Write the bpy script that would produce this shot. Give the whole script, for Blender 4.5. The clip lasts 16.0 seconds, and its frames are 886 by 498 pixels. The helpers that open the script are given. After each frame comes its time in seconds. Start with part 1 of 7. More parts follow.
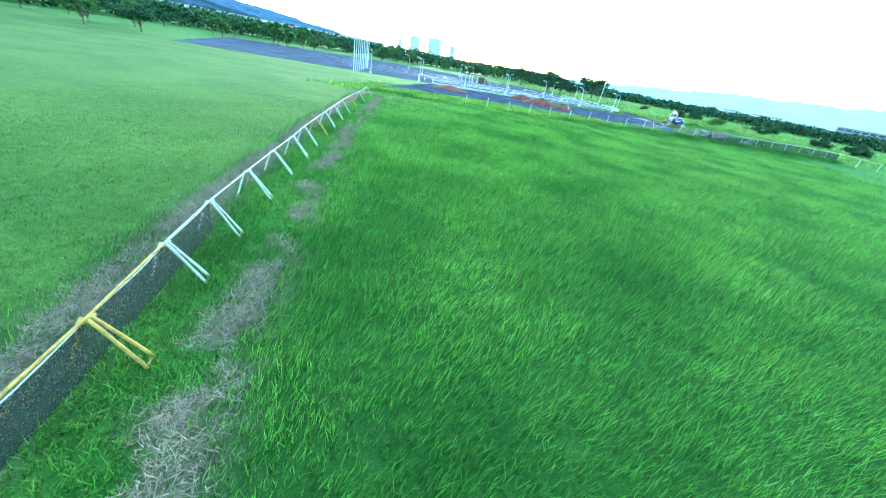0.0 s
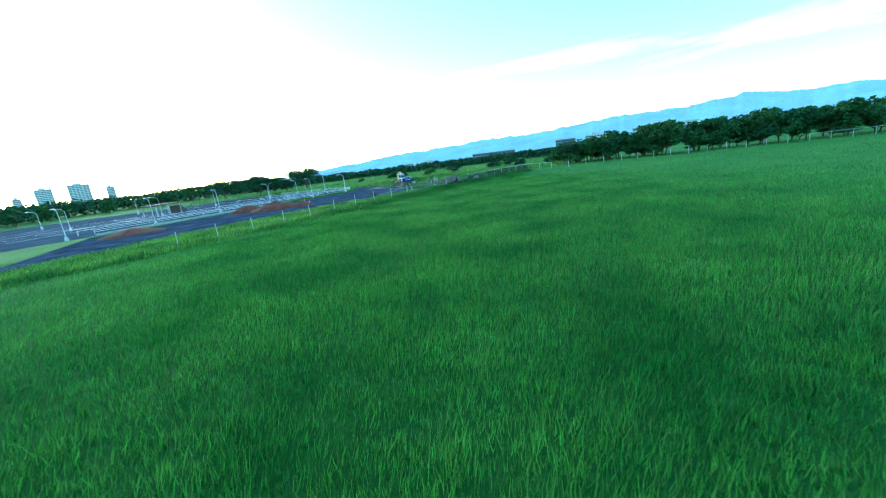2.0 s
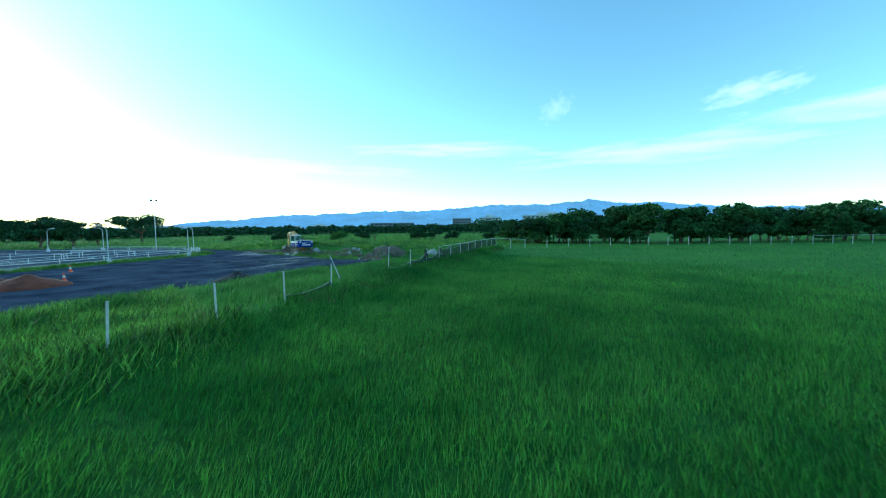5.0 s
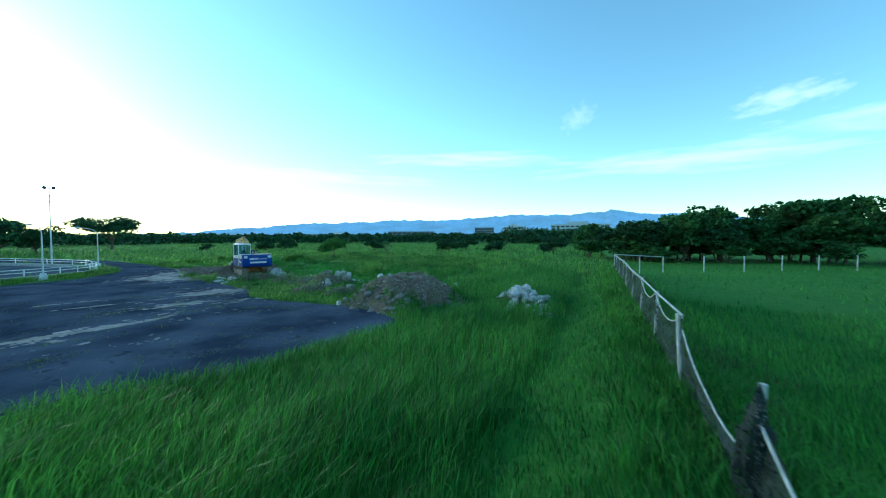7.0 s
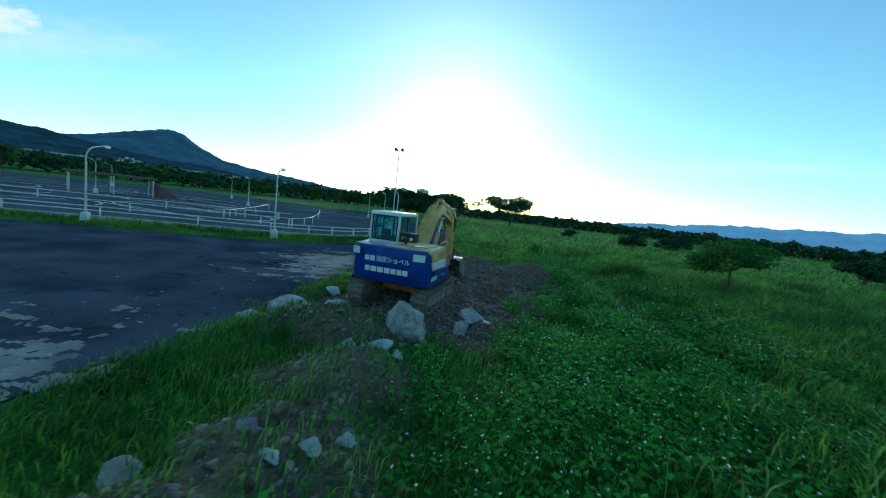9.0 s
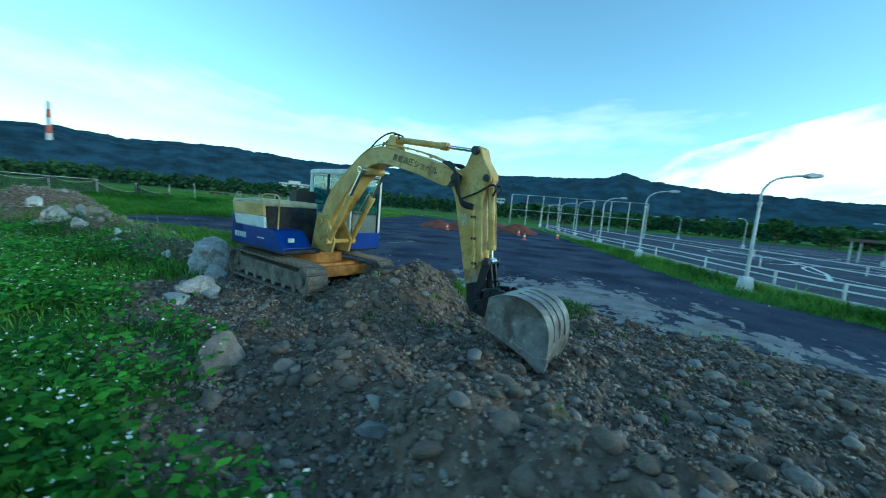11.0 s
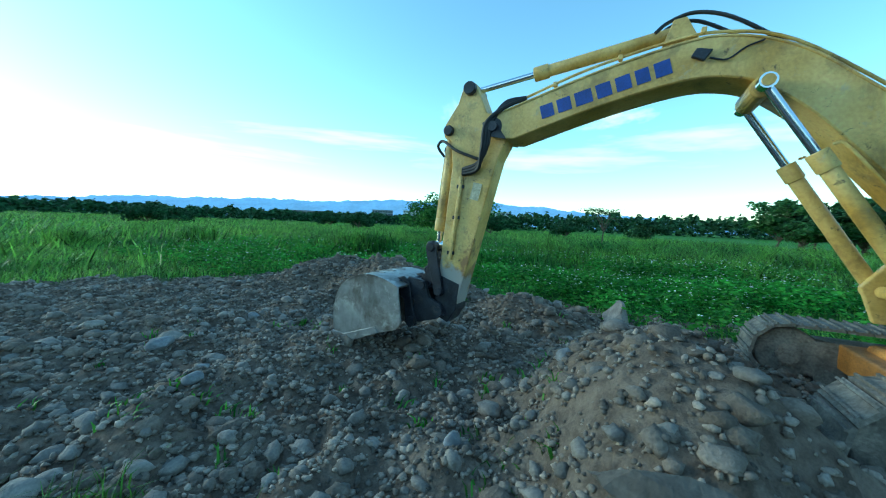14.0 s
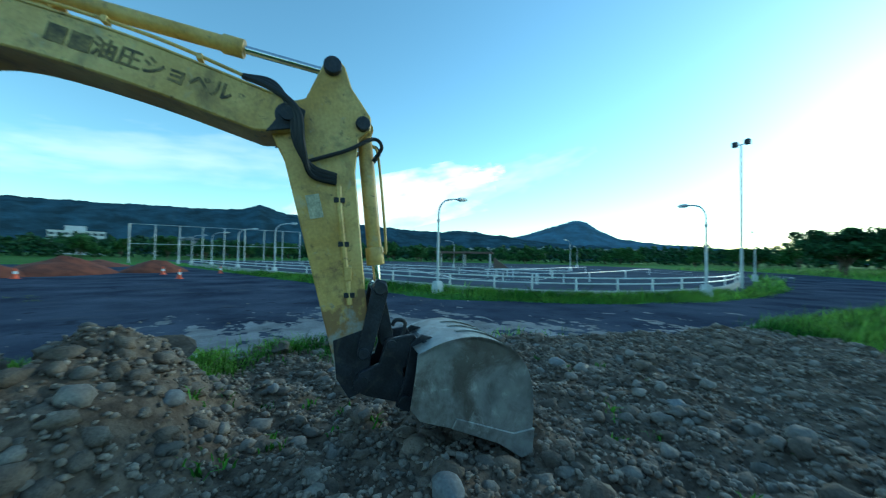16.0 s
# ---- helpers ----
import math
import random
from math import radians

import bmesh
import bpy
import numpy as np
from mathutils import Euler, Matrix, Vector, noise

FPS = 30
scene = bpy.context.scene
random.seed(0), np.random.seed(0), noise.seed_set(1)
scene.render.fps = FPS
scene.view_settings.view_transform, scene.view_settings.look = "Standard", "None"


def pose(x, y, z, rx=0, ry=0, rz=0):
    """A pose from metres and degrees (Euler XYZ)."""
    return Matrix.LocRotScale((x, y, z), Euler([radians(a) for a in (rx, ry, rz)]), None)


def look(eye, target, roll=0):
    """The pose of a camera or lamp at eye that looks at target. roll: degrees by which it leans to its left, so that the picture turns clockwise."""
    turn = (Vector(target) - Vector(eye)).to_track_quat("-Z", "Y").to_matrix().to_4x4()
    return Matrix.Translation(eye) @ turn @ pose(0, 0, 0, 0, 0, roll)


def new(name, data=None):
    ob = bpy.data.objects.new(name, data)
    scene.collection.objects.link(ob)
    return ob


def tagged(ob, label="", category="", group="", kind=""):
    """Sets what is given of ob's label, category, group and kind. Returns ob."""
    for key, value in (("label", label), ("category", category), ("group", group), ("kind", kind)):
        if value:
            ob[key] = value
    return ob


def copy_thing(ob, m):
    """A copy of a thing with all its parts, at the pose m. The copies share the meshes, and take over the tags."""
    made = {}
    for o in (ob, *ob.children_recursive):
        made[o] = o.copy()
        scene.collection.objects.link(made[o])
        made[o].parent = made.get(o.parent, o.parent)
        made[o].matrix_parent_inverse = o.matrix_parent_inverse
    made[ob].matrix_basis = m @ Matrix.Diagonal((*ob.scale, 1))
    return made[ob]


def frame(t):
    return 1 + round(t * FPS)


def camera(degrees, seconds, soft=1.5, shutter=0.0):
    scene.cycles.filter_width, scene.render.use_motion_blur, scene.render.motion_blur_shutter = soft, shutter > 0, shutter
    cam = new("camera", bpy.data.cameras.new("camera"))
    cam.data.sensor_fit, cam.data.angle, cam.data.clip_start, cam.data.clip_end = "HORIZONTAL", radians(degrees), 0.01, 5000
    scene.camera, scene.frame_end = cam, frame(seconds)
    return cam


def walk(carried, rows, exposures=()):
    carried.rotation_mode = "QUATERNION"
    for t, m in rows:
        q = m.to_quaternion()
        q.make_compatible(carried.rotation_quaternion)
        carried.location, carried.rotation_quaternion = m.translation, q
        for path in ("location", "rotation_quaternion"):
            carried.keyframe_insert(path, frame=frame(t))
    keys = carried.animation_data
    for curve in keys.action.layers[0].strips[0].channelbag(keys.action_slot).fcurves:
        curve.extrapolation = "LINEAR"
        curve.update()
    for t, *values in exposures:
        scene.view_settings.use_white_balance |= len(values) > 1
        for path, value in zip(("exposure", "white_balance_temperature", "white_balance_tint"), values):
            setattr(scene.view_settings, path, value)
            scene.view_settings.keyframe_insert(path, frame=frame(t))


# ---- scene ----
cam = camera(101.3, 16.0, soft=1.1, shutter=0.08)
PATH = [
    (0, (-33.411, -109.325, 5.667), (-34.981, -100.573, 1.091), 10.47),
    (0.3, (-34.066, -108.704, 5.639), (-35.508, -99.695, 1.544), 4.34),
    (0.6, (-35.049, -107.186, 5.550), (-36.094, -97.942, 1.882), -0.63),
    (1, (-36.446, -104.221, 5.536), (-35.931, -94.706, 2.502), -3.58),
    (1.5, (-37.806, -97.978, 5.329), (-35.251, -88.704, 2.594), -5.45),
    (2, (-37.749, -92.555, 4.895), (-33.366, -83.869, 2.585), -6.91),
    (2.5, (-37.357, -88.577, 4.403), (-31.651, -80.496, 2.937), -5.47),
    (3, (-36.567, -82.732, 4.138), (-29.989, -75.267, 3.138), -3.13),
    (3.5, (-34.686, -76.607, 3.701), (-27.795, -69.416, 2.803), -2.33),
    (4.2, (-30.945, -68.358, 4.218), (-23.873, -61.32, 3.55), -1.01),
    (6.3, (-16.28, -45.679, 3.922), (-9.221, -38.615, 3.401), -0.55),
    (6.5, (-14.196, -43.254, 3.892), (-7.192, -36.13, 3.461), -0.44),
    (7, (-9.601, -36.951, 3.724), (-2.862, -29.571, 3.386), -0.16),
    (7.5, (-5.524, -31.286, 3.739), (-0.219, -22.82, 3.313), 1.63),
    (8, (-1.406, -23.241, 3.295), (1.279, -13.623, 2.764), 4.45),
    (8.5, (1.912, -17.09, 3.287), (1.769, -7.127, 2.438), 5.93),
    (9, (4.373, -11.514, 3.438), (1.593, -1.971, 2.34), 6.61),
    (9.5, (6.111, -6.015, 3.442), (0.367, 2.034, 1.953), 7.27),
    (9.7, (6.803, -3.983, 3.464), (-0.072, 3.082, 1.786), 7.87),
    (10.4, (8.3, 2, 3), (-1.523, 3.032, 1.436), 5),
    (11.1, (4.6, 8.9, 2.3), (-2.309, 1.746, 1.255), 5),
    (11.5, (0.6, 10.9, 1.9), (0.252, 0.944, 1.028), 6),
    (11.8, (-2.281, 10.211, 1.728), (0.599, 0.707, 0.548), 6.67),
    (12, (-3.012, 9.781, 1.531), (1.438, 0.855, 0.809), 5.18),
    (12.5, (-4.448, 8.42, 1.544), (2.631, 1.373, 1.055), 1.97),
    (13, (-5.116, 6.521, 1.473), (3.989, 2.388, 1.341), -1.03),
    (13.5, (-5.067, 4.434, 1.671), (4.928, 4.746, 1.726), 0.71),
    (14, (-4.166, 2.722, 1.852), (4.615, 7.456, 1.153), 2.19),
    (14.5, (-2.589, 1.778, 2.055), (4.119, 9.113, 0.964), 0.11),
    (15, (-0.645, 1.879, 1.965), (3.041, 11.098, 0.774), -0.34),
    (15.6, (2.112, 3.117, 1.859), (-3.027, 11.616, 0.692), 1.84),
    (16, (3.271, 4.666, 1.83), (-6.349, 7.385, 2.068), 0.88),
]

EXPOSURE = [(t, stops, 5350 + warm, -20 + tint) for t, stops, warm, tint in ((0.0, 3.25, 250, 9), (0.6, 3.05, 200, 7), (1.5, 2.3, -100, 1), (2.2, 1.85, -250, -1), (3.0, 1.42, -250, -1), (4.2, 1.2, -150, 0), (7.0, 1.1, 0, 0), (8.0, 0.88, 0, 0), (9.0, 0.38, 0, 0), (9.7, 0.26, 0, 0), (11.8, 1.4, 0, 0), (13.0, 1.4, 0, 0), (14.5, 1.38, 0, 0), (16.0, 0.88, 0, 0))]
walk(cam, [(t, look(eye, target, roll)) for t, eye, target, roll in PATH], EXPOSURE)

# ---- light: evening sky, sun just over the trees ----
SUN_AZ, SUN_EL = 16.0, 14.0  # degrees left of +y, above the horizon
world = bpy.data.worlds.new("world")
scene.world = world
world.use_nodes = True
wn = world.node_tree.nodes
sky = wn.new("ShaderNodeTexSky")
sky.sky_type = "NISHITA"
sky.sun_disc = False
sky.sun_elevation = radians(SUN_EL)
sky.sun_rotation = radians(-SUN_AZ)
sky.air_density, sky.dust_density, sky.ozone_density = 1.0, 0.22, 1.8
wn["Background"].inputs["Strength"].default_value = 0.15
air = wn.new("ShaderNodeMix")
air.data_type, air.blend_type = "RGBA", "MULTIPLY"
air.inputs["Factor"].default_value, air.inputs["B"].default_value = 1.0, (0.965, 1.0, 1.0, 1)
world.node_tree.links.new(sky.outputs[0], air.inputs["A"])
world.node_tree.links.new(air.outputs["Result"], wn["Background"].inputs["Color"])
sun = new("sun", bpy.data.lights.new("sun", "SUN"))
sun.data.energy, sun.data.angle, sun.data.color = 0.5, radians(12), (1.0, 0.86, 0.7)
sun.matrix_world = look((0, 0, 0), (math.sin(radians(SUN_AZ)), -math.cos(radians(SUN_AZ)), -math.tan(radians(SUN_EL))))

# ---- materials ----
def material(name, color, rough=0.6, metal=0.0, var=0.25, scale=6.0, fine=60.0, bump=0.2, second=None, spec=0.5, bump_scale=None, amount=0.5, random_tone=0.0, thin=0.0):
    """A surface with two scales of colour change, a worn second tone, and fine relief."""
    m = bpy.data.materials.new(name)
    m.use_nodes = True
    nt, n, l = m.node_tree, m.node_tree.nodes, m.node_tree.links
    b = n["Principled BSDF"]
    b.inputs["Roughness"].default_value, b.inputs["Metallic"].default_value = rough, metal
    b.inputs["Specular IOR Level"].default_value = spec
    co = n.new("ShaderNodeTexCoord")
    big, small = n.new("ShaderNodeTexNoise"), n.new("ShaderNodeTexNoise")
    big.inputs["Scale"].default_value, big.inputs["Detail"].default_value = scale, 5
    small.inputs["Scale"].default_value, small.inputs["Detail"].default_value = fine, 4
    for t in (big, small):
        l.new(co.outputs["Object"], t.inputs["Vector"])
    ramp = n.new("ShaderNodeValToRGB")
    ramp.color_ramp.elements[0].position, ramp.color_ramp.elements[1].position = 0.5 - amount * 0.3, 0.5 + amount * 0.3
    dark = tuple(c * (1 - var) for c in color)
    lite = tuple(second) if second else tuple(min(1, c * (1 + var)) for c in color)
    ramp.color_ramp.elements[0].color, ramp.color_ramp.elements[1].color = (*dark, 1), (*lite, 1)
    l.new(big.outputs["Fac"], ramp.inputs["Fac"])
    mix = n.new("ShaderNodeMix")
    mix.data_type, mix.blend_type = "RGBA", "OVERLAY"
    mix.inputs["Factor"].default_value = min(1.0, var * 1.6)
    l.new(ramp.outputs["Color"], mix.inputs["A"])
    l.new(small.outputs["Fac"], mix.inputs["B"])
    out = mix.outputs["Result"]
    if random_tone:
        info = n.new("ShaderNodeNewGeometry")
        hsv = n.new("ShaderNodeHueSaturation")
        rng = n.new("ShaderNodeMapRange")
        rng.inputs["To Min"].default_value, rng.inputs["To Max"].default_value = 1 - random_tone, 1 + random_tone
        l.new(info.outputs["Random Per Island"], rng.inputs["Value"])
        l.new(rng.outputs["Result"], hsv.inputs["Value"])
        l.new(out, hsv.inputs["Color"])
        out = hsv.outputs["Color"]
    l.new(out, b.inputs["Base Color"])
    if thin:
        tr, sh = n.new("ShaderNodeBsdfTranslucent"), n.new("ShaderNodeMixShader")
        sh.inputs[0].default_value = thin
        l.new(out, tr.inputs["Color"])
        l.new(b.outputs[0], sh.inputs[1])
        l.new(tr.outputs[0], sh.inputs[2])
        l.new(sh.outputs[0], n["Material Output"].inputs[0])
    if bump:
        bm_ = n.new("ShaderNodeBump")
        bm_.inputs["Strength"].default_value = bump
        bm_.inputs["Distance"].default_value = 0.02
        src = small
        if bump_scale:
            src = n.new("ShaderNodeTexNoise")
            src.inputs["Scale"].default_value, src.inputs["Detail"].default_value = bump_scale, 6
            l.new(co.outputs["Object"], src.inputs["Vector"])
        l.new(src.outputs["Fac"], bm_.inputs["Height"])
        l.new(bm_.outputs["Normal"], b.inputs["Normal"])
    return m


def grime(m, color, scale, lo, hi, amount, rough=None):
    """Lays irregular stains of another colour over a surface."""
    n, l = m.node_tree.nodes, m.node_tree.links
    b = n["Principled BSDF"]
    old = b.inputs["Base Color"].links[0].from_socket
    co, t, r, x = n.new("ShaderNodeTexCoord"), n.new("ShaderNodeTexNoise"), n.new("ShaderNodeMapRange"), n.new("ShaderNodeMix")
    t.inputs["Scale"].default_value, t.inputs["Detail"].default_value, t.inputs["Roughness"].default_value = scale, 8, 0.68
    t.inputs["Distortion"].default_value = 0.5
    l.new(co.outputs["Object"], t.inputs["Vector"])
    r.inputs["From Min"].default_value, r.inputs["From Max"].default_value, r.inputs["To Max"].default_value = lo, hi, amount
    l.new(t.outputs["Fac"], r.inputs["Value"])
    x.data_type = "RGBA"
    l.new(r.outputs["Result"], x.inputs["Factor"])
    l.new(old, x.inputs["A"])
    x.inputs["B"].default_value = (*color, 1)
    l.new(x.outputs["Result"], b.inputs["Base Color"])
    return m


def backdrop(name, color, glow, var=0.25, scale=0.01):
    """Far distance: the evening air's haze put into the colour and a faint glow."""
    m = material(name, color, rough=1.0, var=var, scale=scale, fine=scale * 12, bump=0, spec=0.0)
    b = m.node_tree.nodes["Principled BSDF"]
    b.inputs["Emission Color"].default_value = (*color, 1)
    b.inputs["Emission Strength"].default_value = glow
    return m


M_ASPHALT = material("asphalt", (0.062, 0.072, 0.108), rough=0.95, var=0.35, scale=0.35, fine=45, bump=0.35, second=(0.10, 0.112, 0.15), spec=0.0)
M_COURSE = material("course_asphalt", (0.105, 0.115, 0.14), rough=0.9, var=0.25, scale=0.2, fine=20, bump=0.2, spec=0.0)
M_LINE = material("road_paint", (0.75, 0.75, 0.73), rough=0.6, var=0.15, scale=3)
M_STONE = material("stone", (0.195, 0.172, 0.146), rough=0.85, var=0.3, scale=5, fine=50, bump=0.4, random_tone=0.35)
M_BOULDER = material("boulder", (0.42, 0.42, 0.41), rough=0.85, var=0.35, scale=2.5, fine=25, bump=0.6)
M_WHITE = material("white_paint", (0.74, 0.74, 0.72), rough=0.35, var=0.12, scale=3, fine=40, bump=0.03)
M_YELLOW = material("yellow_paint", (0.62, 0.375, 0.075), rough=0.42, var=0.22, scale=2.2, fine=35, bump=0.05, second=(0.70, 0.50, 0.17))
M_BLUE = material("blue_paint", (0.006, 0.036, 0.24), rough=0.38, var=0.22, scale=2, fine=40, bump=0.03, spec=0.3)
M_BLACK = material("black_rubber", (0.012, 0.012, 0.013), rough=0.55, var=0.3, scale=5, bump=0.1)
M_DARK = material("greasy_dark_steel", (0.022, 0.024, 0.032), rough=0.45, metal=0.3, var=0.4, scale=6, fine=50, bump=0.2)
M_TRACK = material("muddy_track_steel", (0.205, 0.175, 0.14), rough=0.85, metal=0.1, var=0.4, scale=4, fine=40, bump=0.5)
M_BUCKET = material("worn_bucket_steel", (0.31, 0.31, 0.305), rough=0.42, metal=0.45, var=0.22, scale=3.0, fine=9, bump=0.12, second=(0.42, 0.41, 0.39))
M_CHROME = material("chrome_rod", (0.72, 0.73, 0.75), rough=0.15, metal=1.0, var=0.05, bump=0)
M_GALV = material("galvanised_pipe", (0.50, 0.53, 0.55), rough=0.45, metal=0.4, var=0.15, scale=4, bump=0.05)
M_CONCRETE = material("concrete", (0.42, 0.42, 0.40), rough=0.85, var=0.2, scale=3, bump=0.3)
M_BARK = material("bark", (0.11, 0.085, 0.06), rough=0.9, var=0.4, scale=5, fine=30, bump=0.6)
M_LEAF = material("leaves", (0.070, 0.150, 0.044), rough=0.6, var=0.4, scale=0.6, fine=8, bump=0, random_tone=0.5, thin=0.35, spec=0.15)
M_LEAF_LIGHT = material("light_leaves", (0.075, 0.165, 0.036), rough=0.65, var=0.3, scale=1.5, fine=8, bump=0, random_tone=0.5, thin=0.4, spec=0.1)
M_LEAF_DARK = material("dark_leaves", (0.042, 0.090, 0.037), rough=0.7, var=0.4, scale=0.5, fine=8, bump=0, random_tone=0.5, spec=0.1)
M_GRASS = material("grass_blades", (0.080, 0.245, 0.030), rough=0.5, var=0.28, scale=0.22, fine=2.5, bump=0, second=(0.140, 0.310, 0.042), random_tone=0.7, spec=0.3, thin=0.45)
M_GRASS_TALL = material("tall_grass_blades", (0.090, 0.245, 0.034), rough=0.45, var=0.4, scale=0.3, fine=3, bump=0, second=(0.215, 0.375, 0.055), random_tone=0.85, spec=0.3, thin=0.45)
M_STRAW = material("cut_straw", (0.27, 0.205, 0.14), rough=0.9, var=0.35, scale=3, fine=30, bump=0.3, random_tone=0.35)
M_REDSOIL = material("red_soil", (0.16, 0.045, 0.022), rough=0.95, var=0.3, scale=1.2, fine=12, bump=0.5)
# bluer and paler with distance, the haze mixed into each colour
M_HILL = backdrop("hazed_wooded_hill", (0.020, 0.042, 0.064), 0.26, var=0.55, scale=0.02)
M_PEAK = backdrop("hazed_wooded_peak", (0.034, 0.072, 0.120), 0.32, var=0.4, scale=0.015)
M_MOUNT = backdrop("haze_blue_mountain", (0.125, 0.225, 0.37), 0.52, var=0.25, scale=0.004)
# dirt and wear
grime(M_YELLOW, (0.10, 0.065, 0.03), 2.6, 0.52, 0.72, 0.75)
grime(M_YELLOW, (0.50, 0.42, 0.26), 5.5, 0.60, 0.70, 0.7)
grime(M_YELLOW, (0.035, 0.026, 0.02), 12, 0.60, 0.70, 0.85)
grime(M_WHITE, (0.34, 0.30, 0.25), 4.5, 0.56, 0.74, 0.6)
grime(M_BLUE, (0.07, 0.085, 0.12), 3.2, 0.58, 0.78, 0.45)
grime(M_BUCKET, (0.11, 0.085, 0.065), 3.0, 0.48, 0.70, 0.8)
grime(M_BUCKET, (0.085, 0.068, 0.052), 1.5, 0.47, 0.60, 0.7)
grime(M_BUCKET, (0.58, 0.57, 0.54), 6.0, 0.58, 0.70, 0.8)
grime(M_TRACK, (0.06, 0.05, 0.045), 7.0, 0.52, 0.68, 0.8)
grime(M_DARK, (0.10, 0.085, 0.07), 5.0, 0.55, 0.72, 0.6)
grime(M_BOULDER, (0.16, 0.125, 0.095), 2.6, 0.47, 0.62, 0.8)
grime(M_BOULDER, (0.12, 0.11, 0.10), 9.0, 0.56, 0.66, 0.7)
grime(M_ASPHALT, (0.11, 0.114, 0.13), 0.55, 0.55, 0.70, 0.6)
grime(M_ASPHALT, (0.022, 0.023, 0.028), 1.4, 0.57, 0.66, 0.6)
grime(M_CONCRETE, (0.16, 0.155, 0.14), 2.2, 0.50, 0.70, 0.7)

# ---- ground ----
def lattice(x, y, seed=0):
    """Smooth value noise in 0..1 on arrays."""
    xi, yi = np.floor(x), np.floor(y)
    fx, fy = x - xi, y - yi
    fx, fy = fx * fx * (3 - 2 * fx), fy * fy * (3 - 2 * fy)

    def h(a, b):
        v = np.sin(a * 127.1 + b * 311.7 + seed * 74.7) * 43758.5453
        return v - np.floor(v)

    return (h(xi, yi) * (1 - fx) + h(xi + 1, yi) * fx) * (1 - fy) + (h(xi, yi + 1) * (1 - fx) + h(xi + 1, yi + 1) * fx) * fy


def fbm(x, y, seed=0, octaves=4):
    total, amp, out = 0.0, 1.0, 0.0
    for k in range(octaves):
        out = out + amp * lattice(x * 2**k, y * 2**k, seed + k)
        total += amp
        amp *= 0.5
    return out / total


def smooth(a, b, v):
    t = np.clip((v - a) / (b - a), 0, 1)
    return t * t * (3 - 2 * t)


# outline of the tarmac lot with the lane that leaves it
LOT = [(-60, -50), (-45, -40), (-26, -30), (-14, -26), (-10.5, -24.8), (-6.9, -26.0), (-4.8, -25.5), (-1.8, -25.2), (-0.1, -23.4), (0.2, -20.8), (-1.3, -17.2), (-2.8, -14.5), (-3.1, -12.2), (-2.6, -9.6), (-2.8, -6.5),
       (-3.3, -2.0), (-4.2, 1.0), (-4.9, 3.4), (-4.5, 6.0), (-4.2, 9.5), (-4.0, 14.0), (-4.6, 20.0), (-6.5, 29.0), (-10.0, 41.0), (-18, 56), (-32, 70), (-50, 82),
       (-54, 74), (-36, 62), (-23, 48), (-15, 36), (-10.4, 26), (-9.0, 20.0), (-9.3, 14.5), (-12.0, 9.0), (-17.5, 5.4), (-22.5, 2.6), (-33, -3.4), (-43, -9.2), (-60, -19)]


def inside(x, y, poly):
    hit = np.zeros(np.shape(x), bool)
    for (x0, y0), (x1, y1) in zip(poly, poly[1:] + poly[:1]):
        cross = (y0 > y) != (y1 > y)
        hit ^= cross & (x < (x1 - x0) * (y - y0) / (y1 - y0 + 1e-12) + x0)
    return hit


def edge_distance(x, y, poly):
    best = np.full(np.shape(x), 1e9)
    for (x0, y0), (x1, y1) in zip(poly, poly[1:] + poly[:1]):
        dx, dy = x1 - x0, y1 - y0
        t = np.clip(((x - x0) * dx + (y - y0) * dy) / (dx * dx + dy * dy), 0, 1)
        best = np.minimum(best, np.hypot(x - x0 - t * dx, y - y0 - t * dy))
    return np.where(inside(x, y, poly), -best, best)


# heaps and hollows: x, y, half width, half length, height
DUG = [(0.0, 0.2, 2.4, 3.2, 0.30), (-1.8, 1.9, 1.0, 1.1, 0.46), (-0.5, 2.6, 1.9, 1.0, 0.70), (2.6, 4.4, 0.9, 1.4, 0.42), (2.7, 6.9, 1.2, 1.4, 0.66), (3.1, 8.5, 1.1, 1.2, 0.55), (3.3, 10.6, 1.4, 1.1, 0.60), (4.4, 9.0, 1.3, 1.7, 0.42), (0.0, 6.0, 1.9, 1.4, 0.08)]
BANK = [(-0.5, -3.7, 1.9, 1.2, 0.62), (1.2, -5.9, 1.4, 1.5, 0.50), (1.7, -8.2, 1.5, 1.4, 0.50), (1.5, -10.3, 1.7, 1.5, 0.60), (2.4, -12.1, 1.5, 1.6, 0.80), (0.7, -12.6, 1.6, 1.4, 0.42), (1.4, -15.2, 1.2, 1.3, 0.40), (3.2, -17.0, 1.9, 1.1, 0.80),
        (2.7, -20.9, 2.9, 2.7, 1.52), (1.0, -19.2, 1.7, 1.0, 0.36), (5.3, -26.3, 1.0, 1.8, 0.50)]
HEAPS = DUG + BANK
FENCE_A, FENCE_B = (-11.0, -39.2), (22.0, -24.0)


def fence_side(x, y):
    """Metres to the field's side of the net fence's line."""
    dx, dy = FENCE_B[0] - FENCE_A[0], FENCE_B[1] - FENCE_A[1]
    n = math.hypot(dx, dy)
    return ((x - FENCE_A[0]) * dy - (y - FENCE_A[1]) * dx) / n


